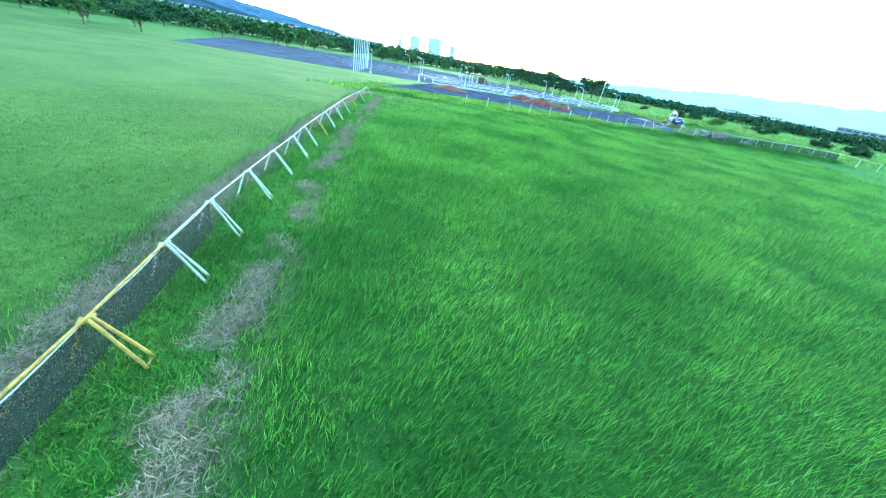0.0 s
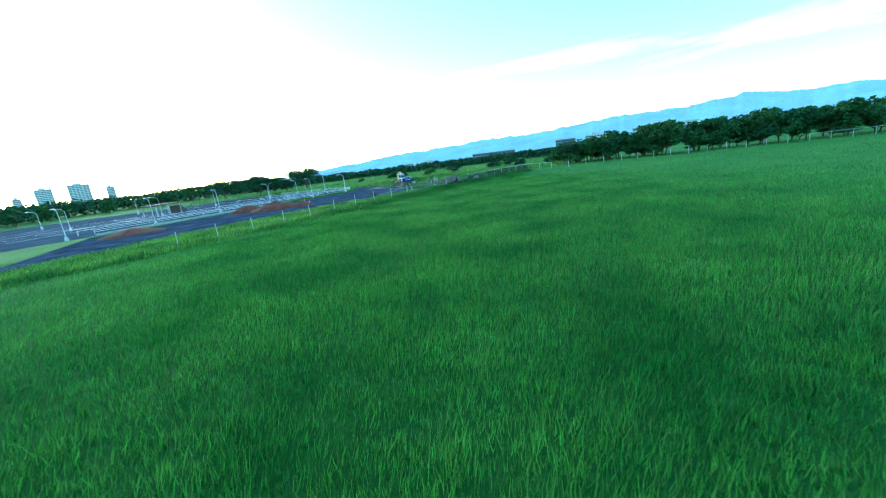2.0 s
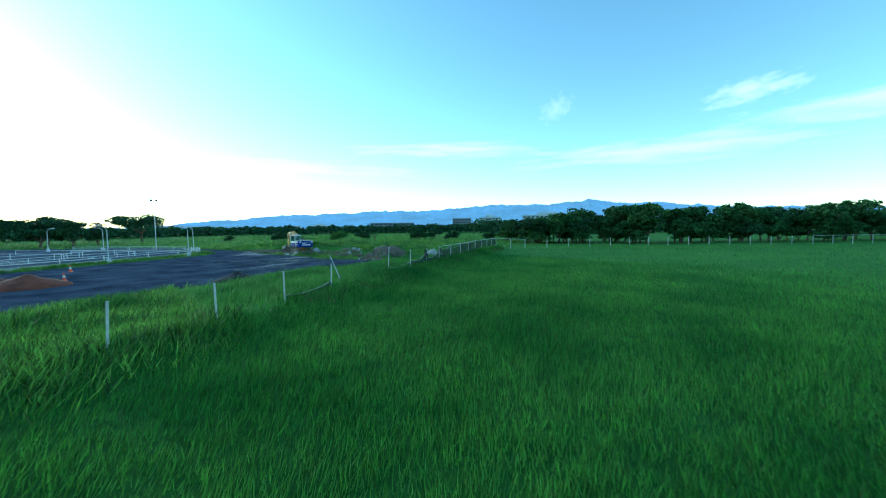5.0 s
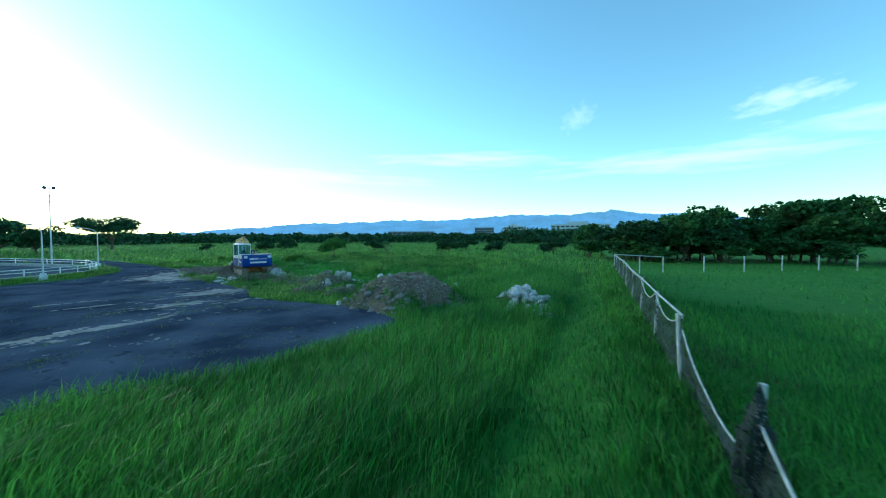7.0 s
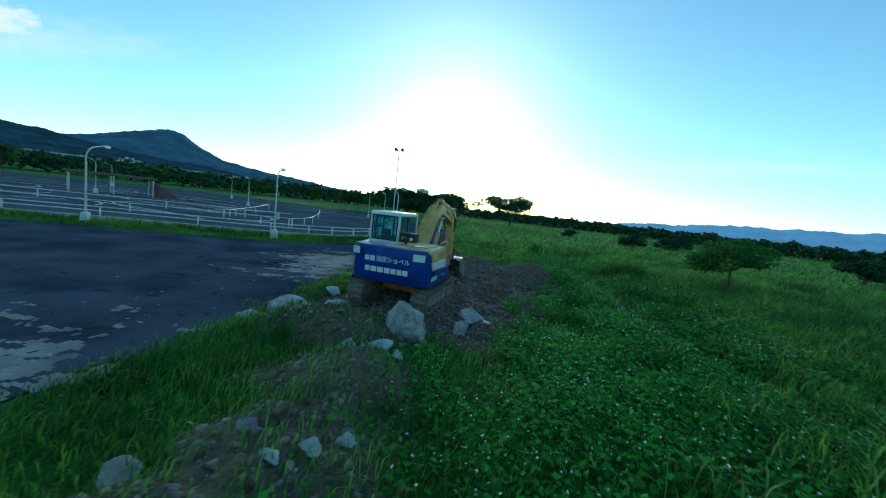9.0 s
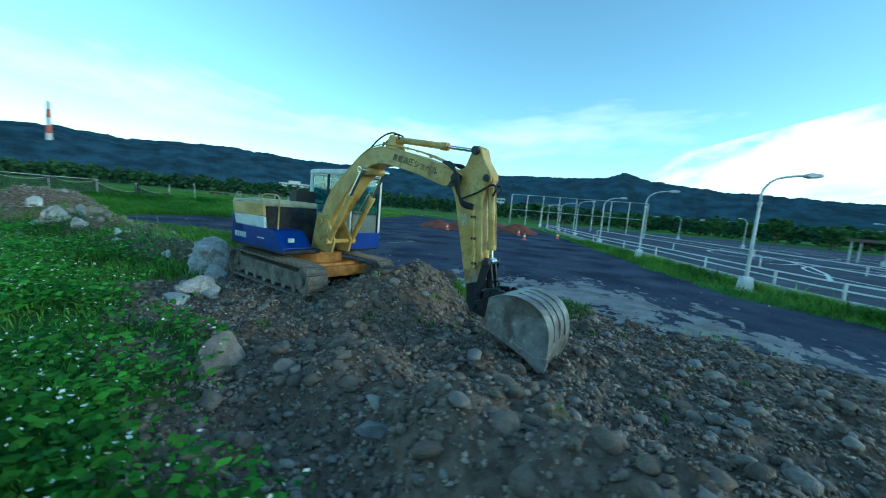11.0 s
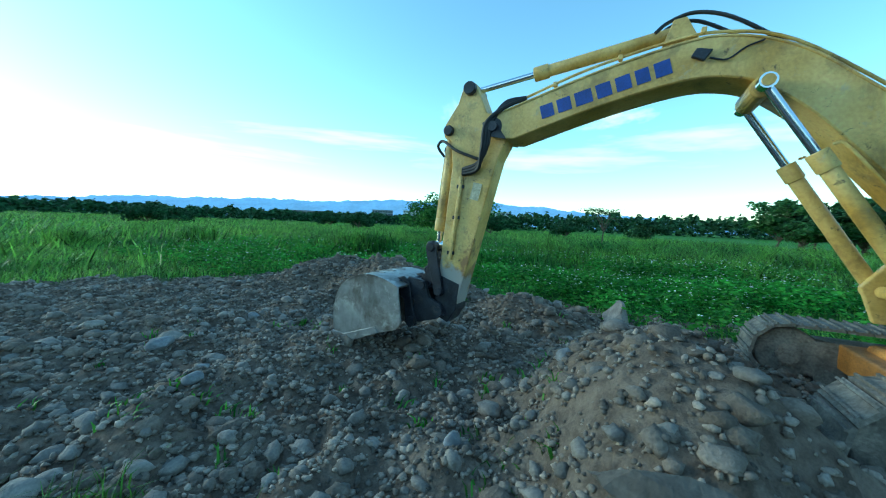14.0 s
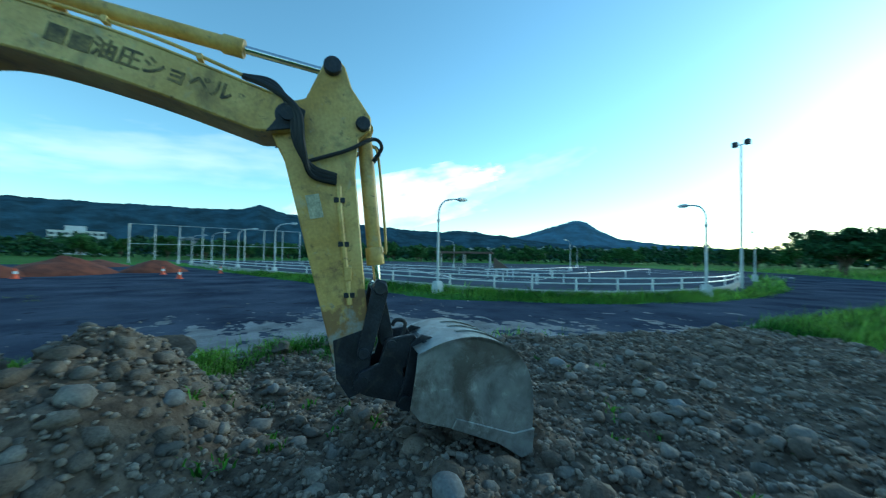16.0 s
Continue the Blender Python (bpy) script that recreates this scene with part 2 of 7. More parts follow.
def dirt_mask(x, y):
    e = (fbm(x * 0.9, y * 0.9, 5) - 0.5) * 2.4
    d = np.maximum(np.maximum(-4.6 - x, x - (3.9 + 0.12 * (y - 3))), np.maximum(-2.9 - y, y - (15.5 - 0.75 * np.maximum(x + 1, 0)))) + e
    m = 1 - smooth(-0.4, 0.5, d)
    for hx, hy, rx, ry, hh in BANK:
        r = np.hypot((x - hx) / rx, (y - hy) / ry) + (fbm(x * 1.7, y * 1.7, 8) - 0.5) * 1.3
        m = np.maximum(m, (1 - smooth(0.75, 1.2, r)) * (1.0 if hh > 1 else 0.85))
    return m


def ditch_side(x, y):
    """Metres beyond the shallow ditch that runs through the meadow."""
    return x - np.interp(y, (-7.0, -6.0, -3.8, -1.0, 3.0, 8.0, 17.0), (14.4, 12.6, 9.3, 8.5, 7.7, 7.2, 5.3))


def height(x, y):
    x, y = np.asarray(x, float), np.asarray(y, float)
    d = fence_side(x, y)
    field = 0.36 * smooth(-7, 1, d) + 0.5 * np.exp(-((d + 0.6) / 1.9) ** 2) * smooth(-40, -14, -np.abs(x + 2))
    z = 0.05 + field
    z = z + 0.36 * smooth(3, 9, x) * (1 - smooth(-7, 1, d)) * (1 - smooth(30, 90, x))
    near = np.exp(-(np.hypot(x, y + 20) / 130) ** 2)
    z = z + near * ((fbm(x * 0.35, y * 0.35, 1) - 0.5) * 0.22 + (fbm(x * 1.6, y * 1.6, 2) - 0.5) * 0.08)
    z = z - 0.32 * np.exp(-((ditch_side(x, y) / 0.55) ** 2)) * smooth(-7.5, -5.5, y) * (1 - smooth(14, 18, y))
    dirt = dirt_mask(x, y)
    z = z + dirt * ((fbm(x * 1.1, y * 1.1, 3) - 0.5) * 0.34 + (fbm(x * 3.4, y * 3.4, 4, 3) - 0.5) * 0.26 + (fbm(x * 7.5, y * 7.5, 6, 2) - 0.5) * 0.10)
    for hx, hy, rx, ry, hh in HEAPS:
        r = np.hypot((x - hx) / rx, (y - hy) / ry)
        z = z + hh * (1 - smooth(0.25, 1.3, r)) * (0.85 + 0.3 * fbm(x * 1.5, y * 1.5, 7))
    lot = edge_distance(x, y, LOT)
    k = smooth(-0.45, 0.5, lot)
    z = z * k + (-0.06) * (1 - k)
    course = smooth(-1.0, 3.0, edge_distance(x, y, COURSE))
    return z * course + (-0.06) * (1 - course)


COURSE = [(-12.4, 27.0), (-11.4, 20.5), (-11.5, 16.4), (-13.6, 12.6), (-18.5, 9.0), (-34, -0.2), (-64, -17), (-110, -40), (-150, 20), (-105, 78), (-70, 78), (-36, 62), (-27, 50), (-19, 38)]


# line of the barrier in the field
BAR = [(-38.2, -108.6), (-39.2, -106.3), (-40.2, -104.1), (-41.15, -101.95), (-42.2, -99.3), (-43.2, -96.7), (-44.2, -94.0), (-45.0, -91.9), (-46.0, -89.2), (-47.0, -86.5), (-48.0, -83.6), (-49.0, -80.6), (-50.2, -77.0), (-51.6, -72.4), (-53.6, -66.5)]


def bar_side(x, y):
    """Metres to the right of the barrier line."""
    best = np.full(np.shape(x), 1e9)
    side = np.zeros(np.shape(x))
    for (x0, y0), (x1, y1) in zip(BAR, BAR[1:]):
        dx, dy = x1 - x0, y1 - y0
        t = np.clip(((x - x0) * dx + (y - y0) * dy) / (dx * dx + dy * dy), 0, 1)
        d = np.hypot(x - x0 - t * dx, y - y0 - t * dy)
        s = np.sign((x - x0) * dy - (y - y0) * dx)
        side = np.where(d < best, s * d, side)
        best = np.minimum(best, d)
    return side


def strip_mask(x, y):
    """Mown, trampled strip beside the barrier line."""
    side = bar_side(x, y)
    e = (fbm(x * 0.9, y * 0.9, 61) - 0.5) * 1.2
    return smooth(-1.7, -1.1, side + e) * (1 - smooth(1.8, 2.4, side + e))


def straw_share(x, y):
    """Raked dry grass: a band on one side of the barrier, loose heaps on the other."""
    side, heap = bar_side(x, y), fbm(x * 1.15, y * 1.15, 66)
    left = np.exp(-((side + 0.9) / 0.6) ** 2) * smooth(0.20, 0.40, heap)
    right = np.exp(-((side - 1.7) / 0.6) ** 2) * smooth(0.49, 0.54, heap)
    return np.maximum(left, right)


def mown_share(x, y):
    """The mown half of the field, beyond the barrier."""
    return smooth(1.5, 2.2, -bar_side(x, y)) * (y < -34)


def spaced(lo, hi, spans):
    """Grid lines from lo to hi: fine inside the spans, wider and wider outside."""
    v, out = lo, []
    while v < hi:
        out.append(v)
        step = 1e9
        for a, b, s in spans:
            gap = max(a - v, v - b, 0)
            step = min(step, s + gap * 0.12)
        v += step
    return np.array(out + [hi])


def grid_mesh(name, xs, ys, zfun):
    gx, gy = np.meshgrid(xs, ys)
    x, y = gx.ravel(), gy.ravel()
    z = zfun(x, y)
    nx, ny = len(xs), len(ys)
    i = (np.arange(ny - 1)[:, None] * nx + np.arange(nx - 1)[None, :]).ravel()
    return soup(name, np.stack([x, y, z], 1), np.stack([i, i + 1, i + 1 + nx, i + nx], 1)), x, y


def soup(name, verts, faces):
    """A mesh from arrays of corners and of equal-sided faces."""
    me = bpy.data.meshes.new(name)
    k = faces.shape[1]
    me.vertices.add(len(verts))
    me.vertices.foreach_set("co", np.ascontiguousarray(verts, np.float32).ravel())
    me.loops.add(faces.size)
    me.loops.foreach_set("vertex_index", np.ascontiguousarray(faces, np.int32).ravel())
    me.polygons.add(len(faces))
    me.polygons.foreach_set("loop_start", np.arange(0, faces.size, k, dtype=np.int32))
    me.polygons.foreach_set("loop_total", np.full(len(faces), k, np.int32))
    me.update(calc_edges=True)
    return me


def ground_material():
    m = bpy.data.materials.new("meadow_and_dirt")
    m.use_nodes = True
    n, l = m.node_tree.nodes, m.node_tree.links
    b = n["Principled BSDF"]
    b.inputs["Roughness"].default_value = 0.95
    b.inputs["Specular IOR Level"].default_value = 0.15
    co = n.new("ShaderNodeTexCoord")

    def tex(scale, detail=5):
        t = n.new("ShaderNodeTexNoise")
        t.inputs["Scale"].default_value, t.inputs["Detail"].default_value = scale, detail
        l.new(co.outputs["Object"], t.inputs["Vector"])
        return t

    def ramp(src, lo, hi, a, b_):
        r = n.new("ShaderNodeValToRGB")
        r.color_ramp.elements[0].position, r.color_ramp.elements[1].position = lo, hi
        r.color_ramp.elements[0].color, r.color_ramp.elements[1].color = (*a, 1), (*b_, 1)
        l.new(src, r.inputs["Fac"])
        return r.outputs["Color"]

    def mixed(fac, a, c, mode="MIX"):
        x = n.new("ShaderNodeMix")
        x.data_type, x.blend_type = "RGBA", mode
        if isinstance(fac, float):
            x.inputs["Factor"].default_value = fac
        else:
            l.new(fac, x.inputs["Factor"])
        l.new(a, x.inputs["A"])
        l.new(c, x.inputs["B"])
        return x.outputs["Result"]

    sward = mixed(0.55, ramp(tex(0.12).outputs["Fac"], 0.35, 0.65, (0.060, 0.165, 0.022), (0.115, 0.245, 0.036)), ramp(tex(2.2).outputs["Fac"], 0.3, 0.7, (0.045, 0.130, 0.018), (0.110, 0.240, 0.036)))
    # turf colour darkened for the shade between thick blades
    shaded_turf = mixed(0.5, ramp(tex(0.6).outputs["Fac"], 0.35, 0.65, (0.016, 0.050, 0.008), (0.036, 0.095, 0.014)), ramp(tex(4).outputs["Fac"], 0.3, 0.7, (0.014, 0.042, 0.008), (0.046, 0.105, 0.018)))
    blade_shade = n.new("ShaderNodeAttribute")
    blade_shade.attribute_name = "blade_shade"
    turf = mixed(blade_shade.outputs["Fac"], sward, shaded_turf)
    turf = mixed(0.35, turf, tex(26).outputs["Fac"], "OVERLAY")
    soil = mixed(0.5, ramp(tex(0.9).outputs["Fac"], 0.35, 0.65, (0.105, 0.078, 0.057), (0.195, 0.150, 0.112)), ramp(tex(9).outputs["Fac"], 0.38, 0.62, (0.052, 0.039, 0.030), (0.215, 0.168, 0.126)))
    soil = mixed(0.4, soil, tex(70).outputs["Fac"], "OVERLAY")
    a = n.new("ShaderNodeAttribute")
    a.attribute_name = "dirt"
    lawn = mixed(0.55, ramp(tex(0.16).outputs["Fac"], 0.38, 0.62, (0.055, 0.130, 0.018), (0.125, 0.215, 0.034)), ramp(tex(3).outputs["Fac"], 0.3, 0.7, (0.035, 0.090, 0.012), (0.110, 0.200, 0.032)))
    hay = ramp(tex(6).outputs["Fac"], 0.3, 0.7, (0.115, 0.085, 0.055), (0.25, 0.19, 0.13))
    mown, straw = n.new("ShaderNodeAttribute"), n.new("ShaderNodeAttribute")
    mown.attribute_name, straw.attribute_name = "mown", "straw"
    turf = mixed(straw.outputs["Fac"], mixed(mown.outputs["Fac"], turf, lawn), hay)
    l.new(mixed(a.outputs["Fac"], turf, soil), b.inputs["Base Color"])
    bump = n.new("ShaderNodeBump")
    bump.inputs["Strength"].default_value, bump.inputs["Distance"].default_value = 0.7, 0.06
    l.new(tex(14, 8).outputs["Fac"], bump.inputs["Height"])
    l.new(bump.outputs["Normal"], b.inputs["Normal"])
    return m


xs = spaced(-4200, 4200, [(-6.0, 7.0, 0.10), (-14, 14, 0.45), (-56, -35, 0.7)])
ys = spaced(-4200, 4200, [(-3.5, 13.0, 0.10), (-24, -3.5, 0.22), (-45, -24, 0.6), (-112, -64, 0.8)])
me, gx, gy = grid_mesh("ground", xs, ys, height)
me.attributes.new("dirt", "FLOAT", "POINT").data.foreach_set("value", dirt_mask(gx, gy).astype(np.float32))
me.attributes.new("mown", "FLOAT", "POINT").data.foreach_set("value", mown_share(gx, gy).astype(np.float32))
me.attributes.new("straw", "FLOAT", "POINT").data.foreach_set("value", (0.9 * straw_share(gx, gy)).astype(np.float32))
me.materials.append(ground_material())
me.polygons.foreach_set("use_smooth", np.ones(len(me.polygons), bool))
ground = tagged(new("ground", me), "green meadow and bare gravelly dirt around a tarmac lot", "ground", kind="structure")


def slab(name, outline, top, bottom, mat, wobble=0.0, step=0.6):
    """A flat sheet with an uneven edge."""
    pts = []
    for (x0, y0), (x1, y1) in zip(outline, outline[1:] + outline[:1]):
        n = max(1, int(math.hypot(x1 - x0, y1 - y0) / step))
        for k in range(n):
            x, y = x0 + (x1 - x0) * k / n, y0 + (y1 - y0) * k / n
            if abs(x) < 45 and abs(y) < 45:
                x += wobble * (float(fbm(np.array(x * 1.1), np.array(y * 1.1), 21)) - 0.5)
                y += wobble * (float(fbm(np.array(x * 1.1), np.array(y * 1.1), 22)) - 0.5)
            pts.append((x, y))
    bm = bmesh.new()
    vs = [bm.verts.new((x, y, top)) for x, y in pts]
    f = bm.faces.new(vs)
    low = [bm.verts.new((x, y, bottom)) for x, y in pts]
    for k in range(len(vs)):
        j = (k + 1) % len(vs)
        bm.faces.new((vs[j], vs[k], low[k], low[j]))
    f.normal_update()
    if f.normal.z < 0:
        f.normal_flip()
    bmesh.ops.triangulate(bm, faces=[f])
    me = bpy.data.meshes.new(name)
    bm.to_mesh(me)
    bm.free()
    me.materials.append(mat)
    return new(name, me)


tagged(slab("pavement", LOT, 0.03, -0.2, M_ASPHALT, wobble=1.3), "dark weathered tarmac lot with a ragged edge", "lot", kind="structure")
course = tagged(slab("road", COURSE, 0.025, -0.2, M_COURSE), "grey asphalt driving course behind the lamps", "road", kind="structure")

# ---- tools for building things ----
def part(name, bm, mat, parent=None, label="", smooth_angle=None):
    """Links a bmesh as one mesh object, under a thing or a part if one is given."""
    bmesh.ops.recalc_face_normals(bm, faces=bm.faces)
    me = bpy.data.meshes.new(name)
    bm.to_mesh(me)
    bm.free()
    me.materials.append(mat)
    if smooth_angle:
        me.polygons.foreach_set("use_smooth", np.ones(len(me.polygons), bool))
        me.set_sharp_from_angle(angle=radians(smooth_angle))
    ob = new(name, me)
    ob.parent = parent
    return tagged(ob, label)


def thing(name, label, category, at=(0, 0, 0), turn=0.0, group=""):
    ob = new(name)
    ob.matrix_world = pose(*at, 0, 0, turn)
    ob.empty_display_size = 0.3
    return tagged(ob, label, category, group)


def join(*bms):
    out = bmesh.new()
    for b in bms:
        me = bpy.data.meshes.new("tmp")
        b.to_mesh(me)
        b.free()
        out.from_mesh(me)
        bpy.data.meshes.remove(me)
    return out


def block(x0, x1, y0, y1, z0, z1, bevel=0.0, seg=2):
    bm = bmesh.new()
    bmesh.ops.create_cube(bm, size=1, matrix=Matrix.LocRotScale(((x0 + x1) / 2, (y0 + y1) / 2, (z0 + z1) / 2), None, (abs(x1 - x0), abs(y1 - y0), abs(z1 - z0))))
    if bevel:
        bmesh.ops.bevel(bm, geom=bm.edges[:], offset=bevel, segments=seg, affect="EDGES", profile=0.5)
    return bm


def prism(outline, a, b, axis="x", bevel=0.0, seg=2):
    """A plate from an outline in the two other axes, between a and b along the axis."""
    bm = bmesh.new()
    place = {"x": lambda u, v, w: (w, u, v), "y": lambda u, v, w: (u, w, v), "z": lambda u, v, w: (u, v, w)}[axis]
    lo = [bm.verts.new(place(u, v, a)) for u, v in outline]
    hi = [bm.verts.new(place(u, v, b)) for u, v in outline]
    n = len(outline)
    bm.faces.new(lo)
    bm.faces.new(hi[::-1])
    for k in range(n):
        bm.faces.new((lo[k], hi[k], hi[(k + 1) % n], lo[(k + 1) % n]))
    bmesh.ops.recalc_face_normals(bm, faces=bm.faces)
    if bevel:
        bmesh.ops.bevel(bm, geom=bm.edges[:], offset=bevel, segments=seg, affect="EDGES", profile=0.5, clamp_overlap=True)
    return bm


def rod(p0, p1, r, r2=None, seg=14, bevel=0.0):
    p0, p1 = Vector(p0), Vector(p1)
    bm = bmesh.new()
    d = p1 - p0
    m = Matrix.Translation((p0 + p1) / 2) @ d.to_track_quat("Z", "Y").to_matrix().to_4x4()
    bmesh.ops.create_cone(bm, cap_ends=True, segments=seg, radius1=r, radius2=r if r2 is None else r2, depth=d.length, matrix=m)
    if bevel:
        rims = [e for e in bm.edges if len(e.link_faces) == 2 and any(len(f.verts) > 4 for f in e.link_faces)]
        bmesh.ops.bevel(bm, geom=rims, offset=bevel, segments=2, affect="EDGES", profile=0.5)
    return bm


def curve_points(pts, n=8):
    """A smooth line through the given points."""
    pts = [Vector(p) for p in pts]
    ext = [pts[0] * 2 - pts[1]] + pts + [pts[-1] * 2 - pts[-2]]
    out = []
    for k in range(1, len(ext) - 2):
        p0, p1, p2, p3 = ext[k - 1 : k + 3]
        for j in range(n):
            t = j / n
            out.append(0.5 * (2 * p1 + (p2 - p0) * t + (2 * p0 - 5 * p1 + 4 * p2 - p3) * t * t + (3 * p1 - p0 - 3 * p2 + p3) * t**3))
    return out + [pts[-1]]


def hose(pts, r, seg=8, n=8, taper=1.0):
    pts = curve_points(pts, n) if n > 1 else [Vector(p) for p in pts]
    bm = bmesh.new()
    rings, up = [], Vector((0.13, 0.21, 0.97)).normalized()
    for k, p in enumerate(pts):
        d = (pts[min(k + 1, len(pts) - 1)] - pts[max(k - 1, 0)]).normalized()
        u = d.cross(up)
        u = u.normalized() if u.length > 1e-4 else d.orthogonal().normalized()
        v = d.cross(u).normalized()
        up = u.cross(d).normalized()
        rr = r * (1 + (taper - 1) * k / max(1, len(pts) - 1))
        rings.append([bm.verts.new(p + rr * (math.cos(a) * u + math.sin(a) * v)) for a in (2 * math.pi * j / seg for j in range(seg))])
    for a, b in zip(rings, rings[1:]):
        for j in range(seg):
            bm.faces.new((a[j], a[(j + 1) % seg], b[(j + 1) % seg], b[j]))
    bm.faces.new(rings[0][::-1])
    bm.faces.new(rings[-1])
    return bm


def lumpy(r, seed, sub=2, rough=0.35, flat=(1, 1, 1)):
    """A broken stone."""
    bm = bmesh.new()
    bmesh.ops.create_icosphere(bm, subdivisions=sub, radius=1)
    off = Vector((seed * 7.31, seed * 3.17, seed * 1.7))
    for v in bm.verts:
        k = 1 + rough * (noise.noise(v.co * 1.3 + off) + 0.5 * noise.noise(v.co * 3.1 + off))
        v.co = Vector((v.co.x * flat[0], v.co.y * flat[1], v.co.z * flat[2])) * (k * r)
    return bm


def broken(r, seed, sub=3, flat=(1, 1, 1)):
    """A rock split along flat faces, with chipped and pitted sides."""
    rng = random.Random(seed)
    bm = bmesh.new()
    bmesh.ops.create_icosphere(bm, subdivisions=sub, radius=1)
    for _ in range(11):
        n = Vector((rng.gauss(0, 1), rng.gauss(0, 1), rng.gauss(0, 1))).normalized()
        d = rng.uniform(0.40, 0.80)
        for v in bm.verts:
            over = v.co.dot(n) - d
            if over > 0:
                v.co -= n * over
    off = Vector((seed * 1.7, seed * 0.9, 0))
    for v in bm.verts:
        k = 1.12 + 0.08 * noise.noise(v.co * 2.3 + off) + 0.07 * noise.noise(v.co * 5.5 + off) + (0.05 * noise.noise(v.co * 11 + off) if sub > 3 else 0)
        v.co = Vector((v.co.x * flat[0], v.co.y * flat[1], v.co.z * flat[2])) * (r * 1.25 * k)
    return bm


def lettering(name, body, size, mat, parent, m, label=""):
    cu = bpy.data.curves.new(name, "FONT")
    cu.body, cu.size, cu.align_x, cu.align_y, cu.extrude, cu.offset = body, size, "CENTER", "CENTER", 0.002, 0.004
    cu.materials.append(mat)
    ob = new(name, cu)
    ob.parent = parent
    ob.matrix_local = m
    return tagged(ob, label)


def bars(name, widths, h, gap, depth, mat, parent, m, label=""):
    """A row of plain blocks in place of a word, one part a letter, centred, in the xz plane facing -y."""
    x = -(sum(widths) + gap * h * (len(widths) - 1)) / 2
    for w in widths:
        part(name, block(x, x + w, -depth, 0, -h / 2, h / 2), mat, parent, label).matrix_local = m
        x += w + gap * h

# ---- distance: wooded hills and blue mountains ----
def ridge(name, mat, far, line, depth, seed, rough, label, step=0.4):
    """A hill range at a distance, from (azimuth left of +y, elevation) of its crest."""
    az = np.arange(line[0][0], line[-1][0], step)
    el = np.interp(az, [a for a, _ in line], [e for _, e in line])
    top = far * np.tan(np.radians(el))
    top = top + far * rough * (fbm(az * 0.9, az * 0 + seed, seed, 5) - 0.5) + far * rough * 0.35 * (fbm(az * 6, az * 0 + seed, seed + 3, 3) - 0.5)
    rows = []
    for k in range(9):
        s = k / 6.0
        r = far - depth + depth * s
        prof = np.sin(min(s, 1) * math.pi / 2) if s <= 1 else 1 - (s - 1) * 0.8
        z = top * prof + far * rough * 0.8 * (fbm(az * 1.7 + k * 3.1, az * 0 + k * 2.3, seed + 9) - 0.5) * (0 < k < 6)
        if k == 0:
            z = z * 0 - 5
        rows.append(np.stack([-r * np.sin(np.radians(az)), r * np.cos(np.radians(az)), z], 1))
    n = len(az)
    i = (np.arange(8)[:, None] * n + np.arange(n - 1)[None, :]).ravel()
    me = soup(name, np.concatenate(rows), np.stack([i, i + 1, i + 1 + n, i + n], 1))
    me.materials.append(mat)
    me.polygons.foreach_set("use_smooth", np.ones(len(me.polygons), bool))
    return tagged(new(name, me), label, "hills", kind="structure")


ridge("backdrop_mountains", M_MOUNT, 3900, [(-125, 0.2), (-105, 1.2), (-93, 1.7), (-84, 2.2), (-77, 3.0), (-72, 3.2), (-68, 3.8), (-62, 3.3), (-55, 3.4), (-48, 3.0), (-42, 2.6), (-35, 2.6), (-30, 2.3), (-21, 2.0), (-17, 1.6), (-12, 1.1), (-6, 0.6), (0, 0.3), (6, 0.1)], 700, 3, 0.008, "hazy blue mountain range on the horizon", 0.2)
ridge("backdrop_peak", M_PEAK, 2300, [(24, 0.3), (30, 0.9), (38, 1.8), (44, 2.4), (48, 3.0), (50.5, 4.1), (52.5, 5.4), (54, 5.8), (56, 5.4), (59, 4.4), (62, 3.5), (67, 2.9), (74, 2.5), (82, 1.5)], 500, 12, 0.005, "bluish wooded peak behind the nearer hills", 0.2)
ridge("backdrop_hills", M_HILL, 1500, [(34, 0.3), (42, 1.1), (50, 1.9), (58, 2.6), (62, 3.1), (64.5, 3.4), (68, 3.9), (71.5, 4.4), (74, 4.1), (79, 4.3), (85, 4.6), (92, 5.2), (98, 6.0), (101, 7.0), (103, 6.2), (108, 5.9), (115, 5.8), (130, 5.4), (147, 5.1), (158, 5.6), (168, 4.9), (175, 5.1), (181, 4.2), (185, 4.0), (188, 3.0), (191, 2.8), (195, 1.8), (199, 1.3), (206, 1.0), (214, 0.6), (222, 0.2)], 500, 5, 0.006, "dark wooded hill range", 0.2)

